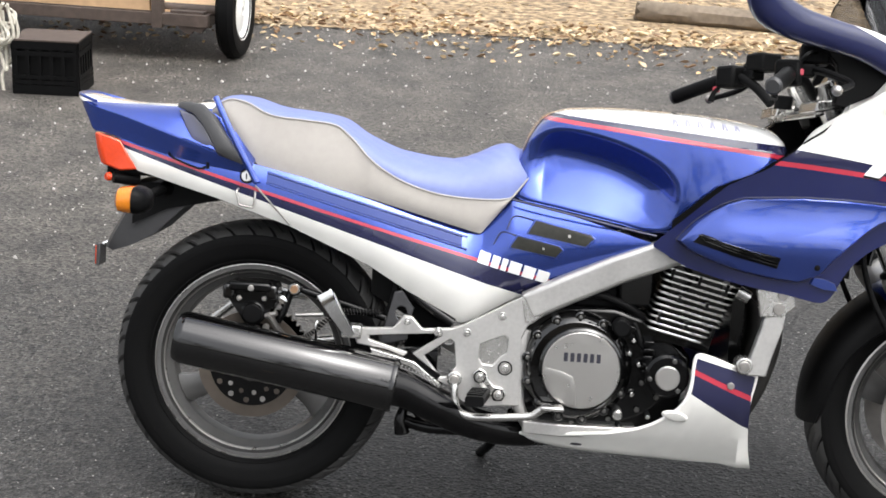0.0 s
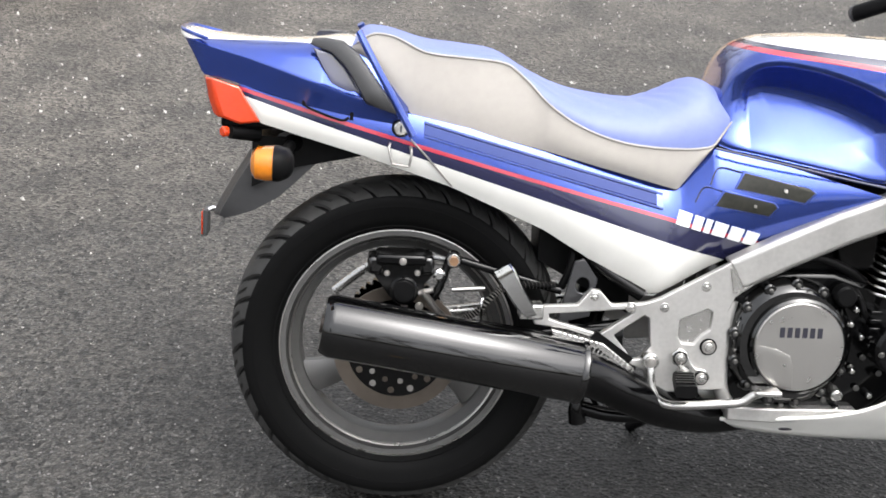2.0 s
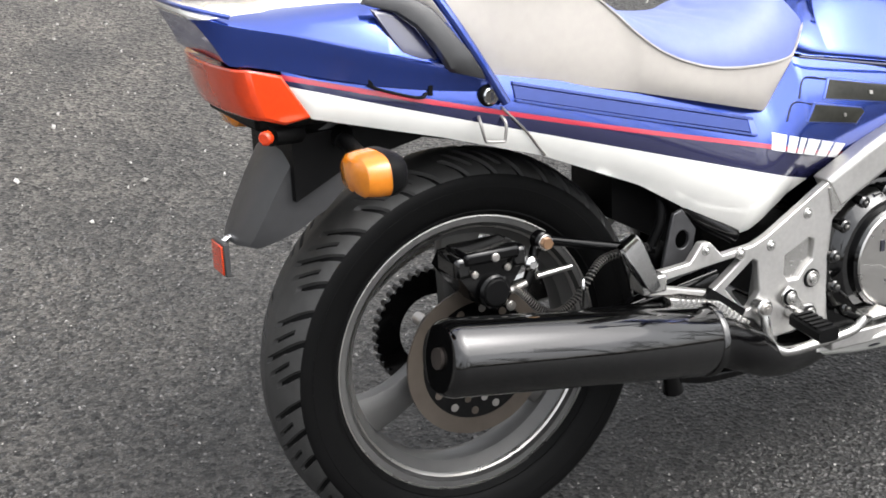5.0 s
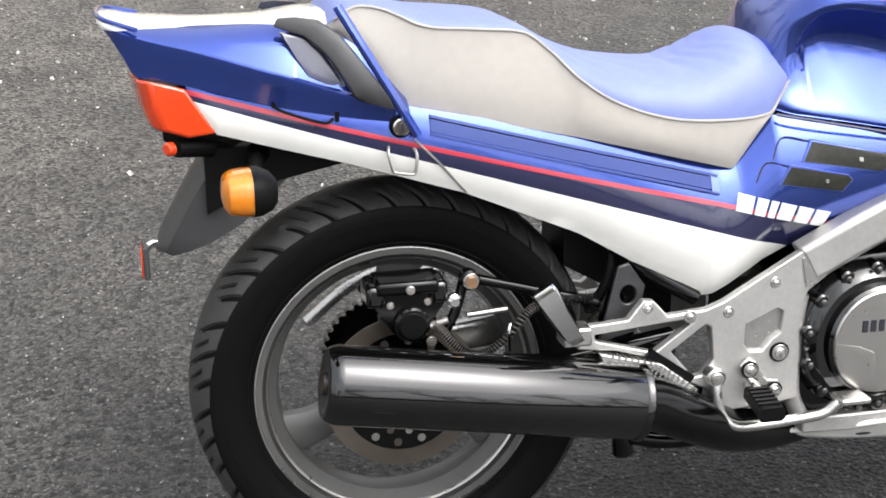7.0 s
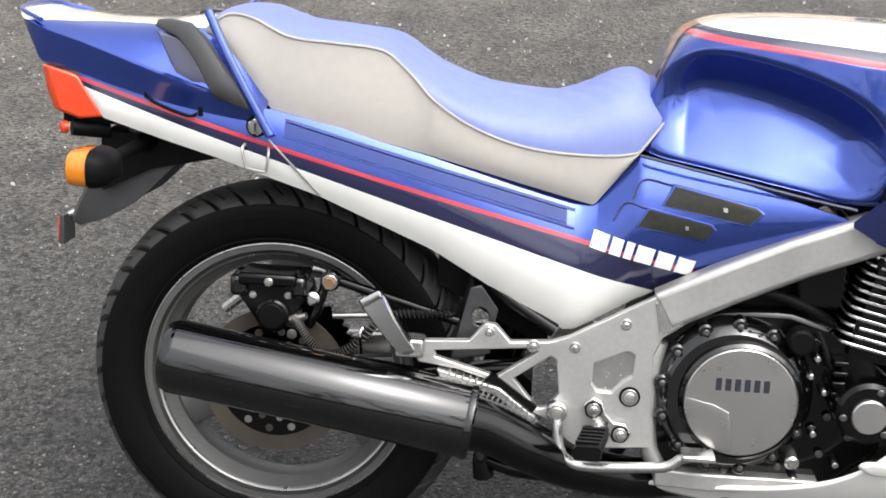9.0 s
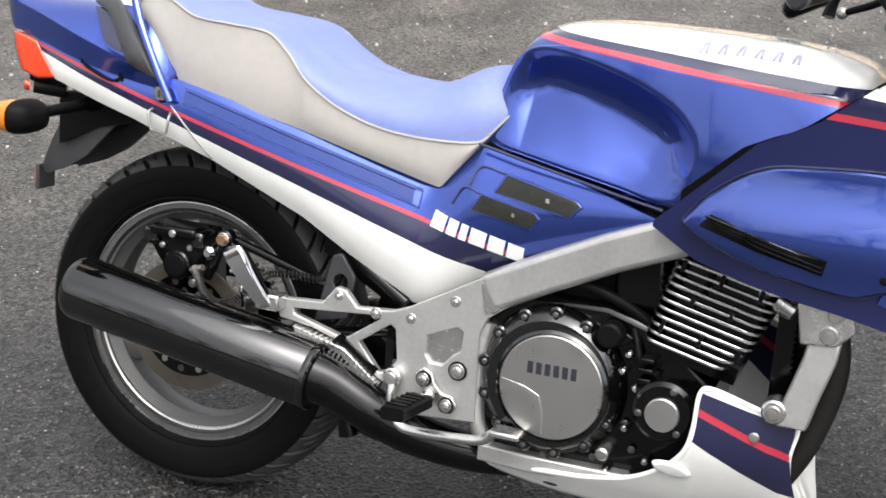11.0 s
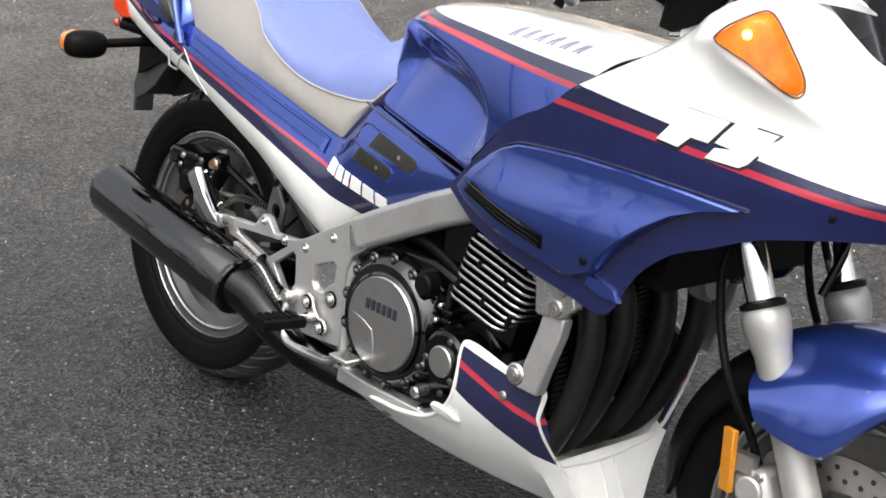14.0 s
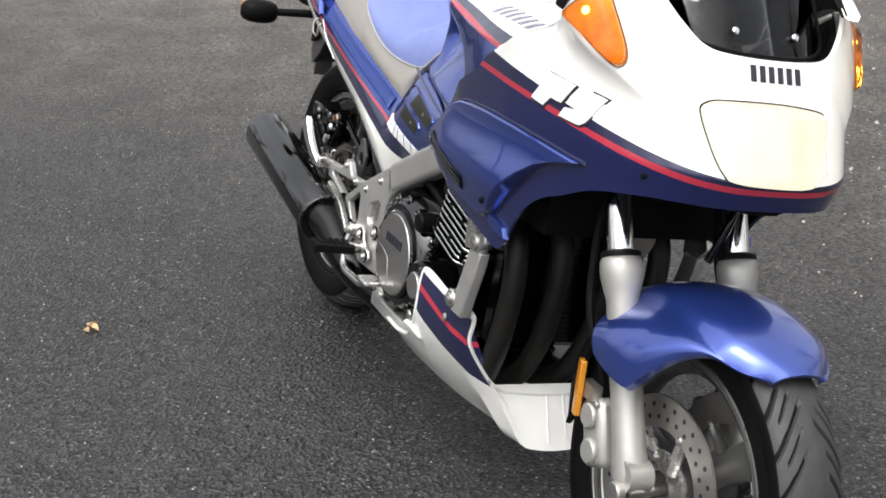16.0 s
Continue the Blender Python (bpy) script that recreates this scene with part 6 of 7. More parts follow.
part("screen_rim", tube([(r[0][0] + 0.003, r[0][1], r[0][2]) for r in rings], 0.004, 8, 60), black_plastic, screen)
# upper cowl shoulders that frame the screen
for sgn in (-1, 1):
    sec = []
    for k in range(15):
        f = k / 14
        p = np.array(spline([(1.49, 0.150, 1.045), (1.44, 0.178, 1.050), (1.38, 0.202, 1.046), (1.33, 0.208, 1.024), (1.28, 0.198, 0.990), (1.24, 0.200, 0.962)], 15)[k])
        q = np.array(spline([(1.470, 0.150, 1.05), (1.405, 0.162, 1.095), (1.35, 0.172, 1.125), (1.31, 0.182, 1.130), (1.275, 0.190, 1.09), (1.248, 0.196, 1.02)], 15)[k])
        ring = [tuple(p), tuple((p * 0.6 + q * 0.4) + np.array([0.0, 0.010, 0.006])), tuple((p * 0.25 + q * 0.75) + np.array([0, 0.006, 0.008])), tuple(q), tuple(q - np.array([0.0, 0.012, 0.004])), tuple((p + q) / 2 - np.array([0, 0.014, 0])), tuple(p - np.array([0.008, 0.012, 0]))]
        sec.append([(x, Y0 + sgn * y, z) for x, y, z in ring])
    sh = part("cowl_shoulder", loft(sec), white_paint, fairing)
    part("shoulder_lining", loft([[(x, y - sgn * 0.004, z) for x, y, z in r[3:]] for r in sec], closed=False), black_plastic, sh)

# mirror on a swept arm
for sgn in (-1,):
    arm = []
    for k, p in enumerate(spline([(1.34, 0.220, 1.068), (1.265, 0.245, 1.100), (1.18, 0.270, 1.120), (1.085, 0.302, 1.143), (1.020, 0.338, 1.185), (0.995, 0.350, 1.265)], 22)):
        f = k / 21
        a, b = 0.034 - 0.006 * math.sin(math.pi * f) + 0.024 * f ** 3, 0.016 + 0.020 * f ** 2
        arm.append([(p[0] + a * 0.35 * math.sin(t), Y0 + sgn * (p[1] + b * math.cos(t)), p[2] + a * math.sin(t)) for t in [2 * math.pi * j / 18 for j in range(18)]])
    ma = part("mirror", loft(arm), banded("mirror_paint" + ("_a" if sgn < 0 else "_b"), [(1.136, -0.44, 0, 1.235, WHITE)], (0.006, 0.010, 0.062), 0.35), bike, "mirror on a swept blue and white arm")
    part("cockpit_side", loft([[(x, Y0 + sgn * (0.212 + o), z) for x, z in ((1.140, 1.118), (1.150, 1.104), (1.186, 1.088), (1.207, 1.064), (1.213, 1.024), (1.208, 0.982), (1.231, 0.978), (1.285, 1.005), (1.315, 1.04), (1.30, 1.10), (1.22, 1.125))] for o in (-0.022, -0.004, 0.0)]), black_plastic, fairing, bevel=0.003)
    part("mirror_head", loft([[(x, Y0 + sgn * (0.36 + w * math.cos(t)), 1.295 + h * math.sin(t)) for t in [2 * math.pi * j / 24 for j in range(24)]] for x, w, h in ((1.05, 0.02, 0.015), (1.035, 0.065, 0.040), (1.01, 0.080, 0.052), (0.985, 0.082, 0.054))]), blue_paint, ma)
    part("mirror_glass", disc((0.984, Y0 + sgn * 0.36, 1.295), 0.049, 0.002, 32, (-1, 0, 0)), chrome, ma)


# ---- front indicators set into the fairing ----
def front_indicator(sgn):
    ol = [(1.334, 0.990), (1.343, 1.001), (1.358, 1.013), (1.379, 1.030), (1.390, 1.031), (1.401, 1.022), (1.414, 1.005), (1.427, 0.986), (1.438, 0.970), (1.446, 0.955), (1.449, 0.941), (1.444, 0.934), (1.432, 0.938), (1.410, 0.952), (1.389, 0.965), (1.362, 0.977), (1.340, 0.985)]
    cen = (1.397, 0.985)

    def yf(x, z):
        return fair_y(x, z) - 0.002
    bm = drape(ol, cen, yf, 0.014, 7, 1.3, 0.004)
    base = drape([(cen[0] + (x - cen[0]) * 0.98, cen[1] + (z - cen[1]) * 0.98) for x, z in ol], cen, yf, 0.003, 5, 0.3, 0.004)
    bulb = bmesh.new()
    p = (1.376, fair_y(1.376, 1.0) - 0.004, 1.0)
    bmesh.ops.create_uvsphere(bulb, u_segments=14, v_segments=8, radius=0.006, matrix=Matrix.Translation(p))
    if sgn > 0:
        for b in (bm, base, bulb):
            for v in b.verts:
                v.co.y = 2 * Y0 - v.co.y
            bmesh.ops.reverse_faces(b, faces=b.faces)
    o = part("front_indicator", base, indicator_glow, bike, "glowing amber indicator set flush in the fairing")
    ln = part("amber_lens", bm, amber_thin, o)
    ln.visible_shadow = False
    part("bulb", bulb, amber_glow, o)
    edge = [(cen[0] + (x - cen[0]) * 1.005, cen[1] + (z - cen[1]) * 1.005) for x, z in ol]
    rim = tube([(x, fair_y(x, z) - 0.003, z) for x, z in edge + edge[:1]], 0.0013, 6, 100)
    if sgn > 0:
        for v in rim.verts:
            v.co.y = 2 * Y0 - v.co.y
    part("lens_gasket", rim, gasket_brown, o)


front_indicator(-1)
front_indicator(1)

# ---- forks and front brake ----
axis_t = Vector((1.555 - 1.36, 0, 0.310 - 0.700)).normalized()
for sgn in (-1, 1):
    yf = Y0 - 0.002 + sgn * 0.113
    top = Vector((1.362, yf, 0.700))
    up = top - axis_t * 0.25
    fk = part("fork_tube", rod(up, top + axis_t * 0.11, 0.0215, n=28), chrome, bike, "bright chrome fork tube")
    s0 = top + axis_t * 0.082
    q = axis_t
    sl = part("fork_slider", round_body(s0, axis_t, [(0.024, -0.004), (0.0300, 0.0), (0.0335, 0.006), (0.0345, 0.020), (0.0335, 0.032), (0.0295, 0.052), (0.0262, 0.066), (0.0258, 0.20), (0.0262, 0.30), (0.030, 0.335), (0.026, 0.355), (0.012, 0.360)], 32), fork_grey, bike, "grey painted fork slider")
    part("dust_seal", round_body(s0 + axis_t * (-0.006), axis_t, [(0.0215, -0.006), (0.032, -0.002), (0.033, 0.004), (0.028, 0.008)], 28), black_plastic, sl)
    bot = s0 + axis_t * 0.335
    part("axle_lug", rod((bot.x + 0.01, yf - 0.022 * 1, bot.z), (bot.x + 0.01, yf + 0.022, bot.z), 0.026, n=24), fork_grey, sl)
    part("axle_end", disc((FA[0], yf + sgn * 0.022, FA[2]), 0.017, 0.014, 20, (0, sgn, 0), chamfer=0.003), steel, sl)
    part("pinch_lug", rod((bot.x, yf, bot.z + 0.01), (FA[0], yf, FA[2]), 0.022, 0.022), fork_grey, sl)
    # caliper behind each leg
    cc = Vector((1.462, yf + sgn * -0.006, 0.352))
    cal = part("front_caliper", block(-0.030, 0.030, -0.034, 0.034, -0.055, 0.055, m=Matrix.Translation(cc) @ Matrix.Rotation(radians(-24), 4, 'Y')), fork_grey, bike, "grey front brake caliper", bevel=0.012)
    for dz in (0.026, -0.026):
        part("caliper_piston", disc(cc + Vector((0.4 * dz * -1, sgn * 0.034, dz)), 0.021, 0.008, 22, (0, sgn, 0), chamfer=0.003), fork_grey, cal)
    bolt(cc + Vector((0.0, sgn * 0.034, 0.05)), 0.007, (0, sgn, 0), cal)
    # amber side reflector and brake hose
    rf = part("fork_reflector", block(-0.012, 0.012, -0.005, 0.005, -0.046, 0.046, m=Matrix.Translation((1.413, yf + sgn * 0.034 , 0.410)) @ Matrix.Rotation(radians(-6), 4, 'Y') @ Matrix.Rotation(radians(20 * sgn), 4, 'Z')), amber_reflector, bike, "amber side reflector on the fork", bevel=0.002)
    part("reflector_stay", block(1.412, 1.45, yf + sgn * 0.014, yf + sgn * 0.032, 0.400, 0.425), steel, rf)
    part("brake_hose", tube([(1.440, yf - 0.004 * sgn, 0.405), (1.420, yf + sgn * 0.010, 0.455), (1.378, yf + sgn * 0.02, 0.520), (1.340, yf + sgn * 0.01, 0.60), (1.325, yf, 0.68), (1.35, yf - sgn * 0.02, 0.76)], 0.0065, 10, 50), black_plastic, bike, "black rubber brake hose")
part("lower_yoke", plate([(1.30, 0.745), (1.37, 0.730), (1.38, 0.765), (1.31, 0.785)], Y0 - 0.14, Y0 + 0.14), black_engine, bike, bevel=0.01)
part("steering_stem", rod((1.33, Y0, 0.72), (1.20, Y0, 0.98), 0.03), black_engine, bike)
part("front_axle", rod((FA[0], -0.135, FA[2]), (FA[0], 0.11, FA[2]), 0.010), steel, front_wheel)
# dark stays and cables below the nose
part("fairing_stay", tube([(1.36, 0.10, 0.77), (1.40, 0.07, 0.70), (1.39, 0.05, 0.62)], 0.007), black_engine, bike)
part("cable", tube([(1.37, 0.03, 0.78), (1.39, 0.06, 0.70), (1.40, 0.085, 0.60)], 0.006), black_plastic, bike)
part("nose_tray", loft([[(x, Y0 - w, z), (x, Y0 - w * 0.5, z - 0.012), (x, Y0 + w * 0.5, z - 0.012), (x, Y0 + w, z), (x, Y0 + w, z + 0.02), (x, Y0 - w, z + 0.02)] for x, w, z in ((1.22, 0.20, 0.70), (1.32, 0.205, 0.745), (1.42, 0.18, 0.76), (1.52, 0.11, 0.765), (1.565, 0.05, 0.768))]), black_plastic, bike)
part("inner_cowl", grid_strip([0.90 + 0.038 * i for i in range(11)], lin([(0.90, 0.64), (1.0, 0.62), (1.28, 0.62)]), lin([(0.90, 0.69), (1.05, 0.80), (1.28, 0.82)]), lambda x, z: -0.20, 0.40, 4), black_plastic, bike)

# ---- front mudguard ----
def fender(a0, a1, rc, skirt, halfw, name, mat, label):
    rings = []
    for i in range(49):
        a = radians(a0 + (a1 - a0) * i / 48)
        rs, hw = skirt(math.degrees(a)), halfw(math.degrees(a))
        ring = []
        top = min(hw, 0.098)
        rt = rc - 0.034
        prof = [(rs, hw * 1.04)] + [(rs + f * max(0.0, rt - rs), top + (hw * 1.04 - top) * (1 - f ** 3.2)) for f in (0.2, 0.4, 0.55, 0.7, 0.82, 0.92)]
        prof += [(max(rs, rt) + 0.001, top * 1.0), (rc - 0.022, top * 0.93), (rc - 0.010, top * 0.76), (rc - 0.003, top * 0.48), (rc, 0)]
        outer = [(r, -y) for r, y in prof] + [(r, y) for r, y in reversed(prof[:-1])]
        inner = [(r - 0.006, y * 0.93) for r, y in reversed(outer)]
        for r, y in outer + inner:
            ring.append((FA[0] + r * math.cos(a), FA[1] + y, FA[2] + r * math.sin(a)))
        rings.append(ring)
    return part(name, loft(rings), mat, bike, label)


tab = lambda t: (lambda a: float(interp(a, t)[0]))
fender(57.5, 123, 0.326, tab([(57.5, 0.310), (62, 0.297), (71, 0.284), (77, 0.257), (84, 0.214), (90, 0.184), (96, 0.170), (106, 0.176), (118, 0.198), (123, 0.215)]),
       tab([(57.5, 0.048), (62, 0.074), (70, 0.100), (77, 0.122), (84, 0.142), (94, 0.153), (110, 0.156), (123, 0.152)]), "front_mudguard", blue_paint, "glossy blue front mudguard with cheeks outside the fork legs")
fender(116, 186, 0.320, tab([(116, 0.245), (150, 0.268), (180, 0.282), (186, 0.295)]), tab([(116, 0.088), (160, 0.080), (186, 0.060)]), "mudguard_extension", black_plastic, "black rear half of the front mudguard")
# ---- handlebars and cockpit ----
STEER = 12.0
stem_lo, stem_hi = Vector((1.50, Y0, 0.36)), Vector((1.19, Y0, 0.98))
TURN = Matrix.Translation(stem_hi) @ Matrix.Rotation(radians(STEER), 4, (stem_hi - stem_lo).normalized()) @ Matrix.Translation(-stem_hi)
for sgn in (-1, 1):
    def bar(x, y, z):
        k = min(1, max(0, (y - 0.115) / 0.09))
        return (x - (0.055 if sgn < 0 else 0.014) * k, Y0 + sgn * y, z + (-0.008 if sgn < 0 else 0.022) * k)
    lx = 0.045 if sgn < 0 else 0.0
    hb = part("handlebar", tube([bar(1.165, 0.115, 0.985), bar(1.15, 0.16, 1.015), bar(1.125, 0.205, 1.028), bar(1.085, 0.28, 1.012), bar(1.034, 0.350, 0.988)], 0.011, 14, 40), black_plastic, bike, "clip-on handlebar with black rubber grip")
    part("grip", tube([bar(1.106, 0.240, 1.022), bar(1.075, 0.297, 1.007), bar(1.030, 0.356, 0.985)], 0.0170, 18, 16), black_plastic, hb, "black rubber grip")
    part("bar_end", disc(bar(1.032, 0.354, 0.986), 0.0172, 0.012, 18, (-0.6, sgn * 0.77, -0.25), chamfer=0.004), grey_plastic, hb)
    part("switch_housing", block(-0.026, 0.026, -0.028, 0.028, -0.026, 0.026, m=Matrix.Translation(bar(1.118, 0.215, 1.028)) @ Matrix.Rotation(radians(sgn * 28), 4, 'Z')), black_plastic, hb, bevel=0.008)
    part("red_switch", block(1.070, 1.084, Y0 + sgn * 0.238 - 0.008, Y0 + sgn * 0.238 + 0.008, 1.014, 1.028), red_paint, hb, bevel=0.003)
    lv = part("lever", tube([bar(1.165, 0.195, 1.040), bar(1.185, 0.25, 1.030), bar(1.170 + lx, 0.30, 1.006), bar(1.120 + lx, 0.350, 0.986)], (0.009, 0.006), 10, 30), black_plastic, hb, "black control lever")
    bm = bmesh.new()
    bmesh.ops.create_uvsphere(bm, u_segments=14, v_segments=8, radius=0.011, matrix=Matrix.Translation(bar(1.117 + lx, 0.352, 0.985)))
    part("lever_ball", bm, steel, lv)
    part("lever_pivot", block(-0.020, 0.020, -0.025, 0.025, -0.012, 0.012, m=Matrix.Translation(bar(1.155, 0.190, 1.036)) @ Matrix.Rotation(radians(sgn * 20), 4, 'Z')), black_plastic, hb, bevel=0.004)
    part("master_cylinder", block(-0.030, 0.030, -0.030, 0.030, -0.016, 0.026, m=Matrix.Translation(bar(1.170, 0.165, 1.066)) @ Matrix.Rotation(radians(sgn * 20), 4, 'Z')), black_plastic, hb, "fluid reservoir", bevel=0.006)
    part("choke_knob", tube([bar(1.095, 0.225, 1.005), bar(1.085, 0.235, 0.990), bar(1.08, 0.24, 0.970)], (0.004, 0.008), 10, 12), black_plastic, hb)
    part("cable", tube([bar(1.13, 0.205, 1.03), bar(1.17, 0.20, 1.075), bar(1.22, 0.14, 1.06), bar(1.27, 0.08, 0.98)], 0.005, 8, 30), black_plastic, hb)
    part("cable", tube([bar(1.15, 0.185, 1.04), bar(1.21, 0.16, 1.06), bar(1.25, 0.10, 1.0), bar(1.27, 0.06, 0.93)], 0.006, 8, 30), black_plastic, hb)
    part("fork_top", rod(Vector((1.362, Y0 + sgn * 0.113, 0.700)) - axis_t * 0.36, Vector((1.362, Y0 + sgn * 0.113, 0.700)) - axis_t * 0.24, 0.026), alloy, bike)
    part("bar_clamp", loft([[(1.205 + a, Y0 + sgn * y, 0.97 + b) for a, b in ((-0.05, -0.02), (0.04, -0.005), (0.045, 0.012), (-0.045, 0.004))] for y in (0.06, 0.10, 0.15)]), alloy, hb, bevel=0.003)
top_yoke = part("top_yoke", plate([(1.165, 0.938), (1.275, 0.978), (1.275, 0.996), (1.165, 0.958)], Y0 - 0.13, Y0 + 0.13), alloy, bike, "bare alloy top yoke", bevel=0.006)
bolt((1.20, Y0 - 0.12, 1.0), 0.014, (0, -0.3, 1), top_yoke)
part("instrument_cluster", block(1.25, 1.33, Y0 - 0.115, Y0 + 0.115, 0.965, 1.045), black_plastic, bike, bevel=0.02)
for y in (-0.06, 0.06):
    part("dial", disc((1.252, Y0 + y, 1.008), 0.036, 0.008, 32, (-1, 0, 0.3), chamfer=0.003), black_gloss, bike)
part("ignition_barrel", disc((1.15, Y0, 0.965), 0.02, 0.03, 20, (0, 0, 1), chamfer=0.003), black_plastic, bike)


# the steering is turned slightly to the left
def turn_all(ob):
    if ob.data is not None and ob.name not in turned:
        turned.add(ob.name)
        if ob.data.users == 1 or ob.data.name not in turned:
            turned.add(ob.data.name)
            ob.data.transform(TURN)
    for c in ob.children:
        turn_all(c)


turned = set()
STEERED = ("handlebar", "top_yoke")
for ob in list(bike.children):
    if ob.name.split(".")[0] in STEERED:
        turn_all(ob)

# ---- yard: leaf bank, trailer, crate ----
def leafy_material():
    m = bpy.data.materials.new("leaf_litter_soil")
    m.use_nodes = True
    nt = m.node_tree
    b = nt.nodes["Principled BSDF"]
    b.inputs["Roughness"].default_value = 0.9
    tc = nt.nodes.new("ShaderNodeTexCoord")
    n = nt.nodes.new("ShaderNodeTexNoise")
    n.inputs["Scale"].default_value, n.inputs["Detail"].default_value = 16, 12
    nt.links.new(tc.outputs["Object"], n.inputs["Vector"])
    r = nt.nodes.new("ShaderNodeValToRGB")
    e = r.color_ramp.elements
    e[0].position, e[0].color = 0.32, (0.07, 0.052, 0.035, 1)
    e[1].position, e[1].color = 0.72, (0.52, 0.40, 0.24, 1)
    k = e.new(0.5)
    k.color = (0.24, 0.17, 0.10, 1)
    nt.links.new(n.outputs["Fac"], r.inputs[0])
    nt.links.new(r.outputs[0], b.inputs["Base Color"])
    return m


rnd = random.Random(4)
rings = []
for i in range(81):
    x = -40 + i
    ring = []
    for k, (dy, z) in enumerate(((0, 0.004), (0.15, 0.025), (0.6, 0.05), (1.5, 0.08), (4, 0.14), (12, 0.3), (60, 0.6))):
        ring.append((x, 6.42 + dy + 0.12 * math.sin(x * 1.7) + 0.08 * math.sin(x * 4.1), z + (0.02 * rnd.random() if k > 1 else 0)))
    rings.append(ring)
bank = part("leaf_bank", loft(rings, closed=False), leafy_material(), None, "low verge of soil covered with dry tan leaves")
tagged(bank, category="verge", kind="structure")
# dry leaves lying on the verge and blown along its edge
tans = [material("dry_leaf_%s" % n, c, 0.8, vary=0.3, grain=30) for n, c in (("tan", (0.50, 0.36, 0.20)), ("pale", (0.66, 0.54, 0.36)), ("brown", (0.22, 0.13, 0.07)))]


def leaf_shape(bm, at, size, yaw, curl, rng):
    pts = [(-1, 0), (-0.5, 0.42), (0.1, 0.5), (0.6, 0.28), (1, 0), (0.6, -0.28), (0.1, -0.5), (-0.5, -0.42)]
    M = Matrix.Translation(at) @ Matrix.Rotation(yaw, 4, 'Z') @ Matrix.Rotation(rng.uniform(-0.5, 0.5), 4, 'X') @ Matrix.Rotation(rng.uniform(-0.4, 0.4), 4, 'Y')
    vs = [bm.verts.new(M @ Vector((x * size, y * size, size * 0.25 + curl * size * (abs(y) * 1.2 + x * x * 0.3)))) for x, y in pts]
    mid = [bm.verts.new(M @ Vector((x * size, 0, size * 0.25 + curl * size * x * x * 0.3))) for x in (-0.5, 0.1, 0.6)]
    for q in ((0, 1, 'a', None), (1, 2, 'b', 'a'), (2, 3, 'c', 'b'), (3, 4, 'c', None), (4, 5, 'c', None), (5, 6, 'b', 'c'), (6, 7, 'a', 'b'), (7, 0, 'a', None)):
        ix = {'a': 0, 'b': 1, 'c': 2}
        f = [vs[q[0]], vs[q[1]], mid[ix[q[2]]]] + ([mid[ix[q[3]]]] if q[3] else [])
        bm.faces.new(f)


for j in range(3):
    bm = bmesh.new()
    for i in range(1900):
        x = rnd.uniform(-2.5, 5.5)
        d = rnd.random() ** 1.4 * 3.2
        d = -0.9 * rnd.random() ** 2 if i % 9 == 0 else d
        leaf_shape(bm, (x, 6.38 + d + rnd.uniform(-0.1, 0.1), 0.02 + 0.03 * d if d > 0 else 0.002), rnd.uniform(0.014, 0.036), rnd.uniform(0, 6.3), rnd.uniform(0.3, 1.1), rnd)
    lv = part("leaf_litter", bm, tans[j], None, "scattered dry leaves on the verge", smooth=False)
    tagged(lv, category="leaves", kind="stuff")
bm = bmesh.new()
leaf_shape(bm, (-0.074, -0.64, 0.001), 0.024, 0.6, 0.9, rnd)
leaf_shape(bm, (-0.085, -0.63, 0.004), 0.018, 1.9, 1.2, rnd)
leaf_shape(bm, (-0.066, -0.65, 0.003), 0.016, 3.4, 1.0, rnd)
tagged(part("dry_leaf", bm, tans[0], None, "curled tan dead leaf lying on the asphalt", smooth=False), category="leaf")
# pale grit scattered on the asphalt
grit = material("pale_grit", (0.44, 0.425, 0.40), 0.75, vary=0.4)
bm = bmesh.new()
for i in range(9000):
    kind = rnd.random()
    if kind < 0.62:
        x, y = rnd.uniform(-4.5, 6.0), 6.4 - 5.2 * rnd.random() ** 1.25
        s = rnd.uniform(0.0018, 0.0050) * (2.2 if rnd.random() < 0.16 else 1.0)
    elif kind < 0.8:
        x, y = rnd.uniform(-7.0, 1.0), rnd.uniform(-2.5, 2.5)
        s = rnd.uniform(0.0015, 0.0035)
    else:
        x, y = rnd.uniform(-2.2, 3.5), rnd.uniform(-1.3, 1.2)
        s = rnd.uniform(0.0009, 0.0022)
    M = Matrix.Translation((x, y, s * 0.4)) @ Euler((rnd.random() * 3, rnd.random() * 3, rnd.random() * 3)).to_matrix().to_4x4()
    vs = [bm.verts.new(M @ Vector((a * s * rnd.uniform(0.7, 1.4), b * s, c * s * 0.7))) for a, b, c in ((1, 0, 0), (-1, 0, 0), (0, 1, 0), (0, -1, 0), (0, 0, 1), (0, 0, -1))]
    for q in ((0, 2, 4), (2, 1, 4), (1, 3, 4), (3, 0, 4), (2, 0, 5), (1, 2, 5), (3, 1, 5), (0, 3, 5)):
        bm.faces.new([vs[k] for k in q])
tagged(part("loose_grit", bm, grit, None, "pale stone chips scattered over the asphalt", smooth=False), category="grit", kind="stuff")

# trailer
wood = material("bare_plywood", (0.46, 0.30, 0.17), 0.7, vary=0.25, grain=18)
rust = material("rusty_painted_steel", (0.075, 0.055, 0.045), 0.65, 0.2, vary=0.4, grain=25)
trailer = new("trailer")
trailer.location = (-2.085, 5.36, 0)
tagged(trailer, "small flat utility trailer with wooden deck and rusty frame", "trailer")
T = Matrix.Rotation(radians(-4), 4, 'Z')


def tp(name, bm, mat, label="", **kw):
    return part(name, moved(bm, T), mat, trailer, label, **kw)


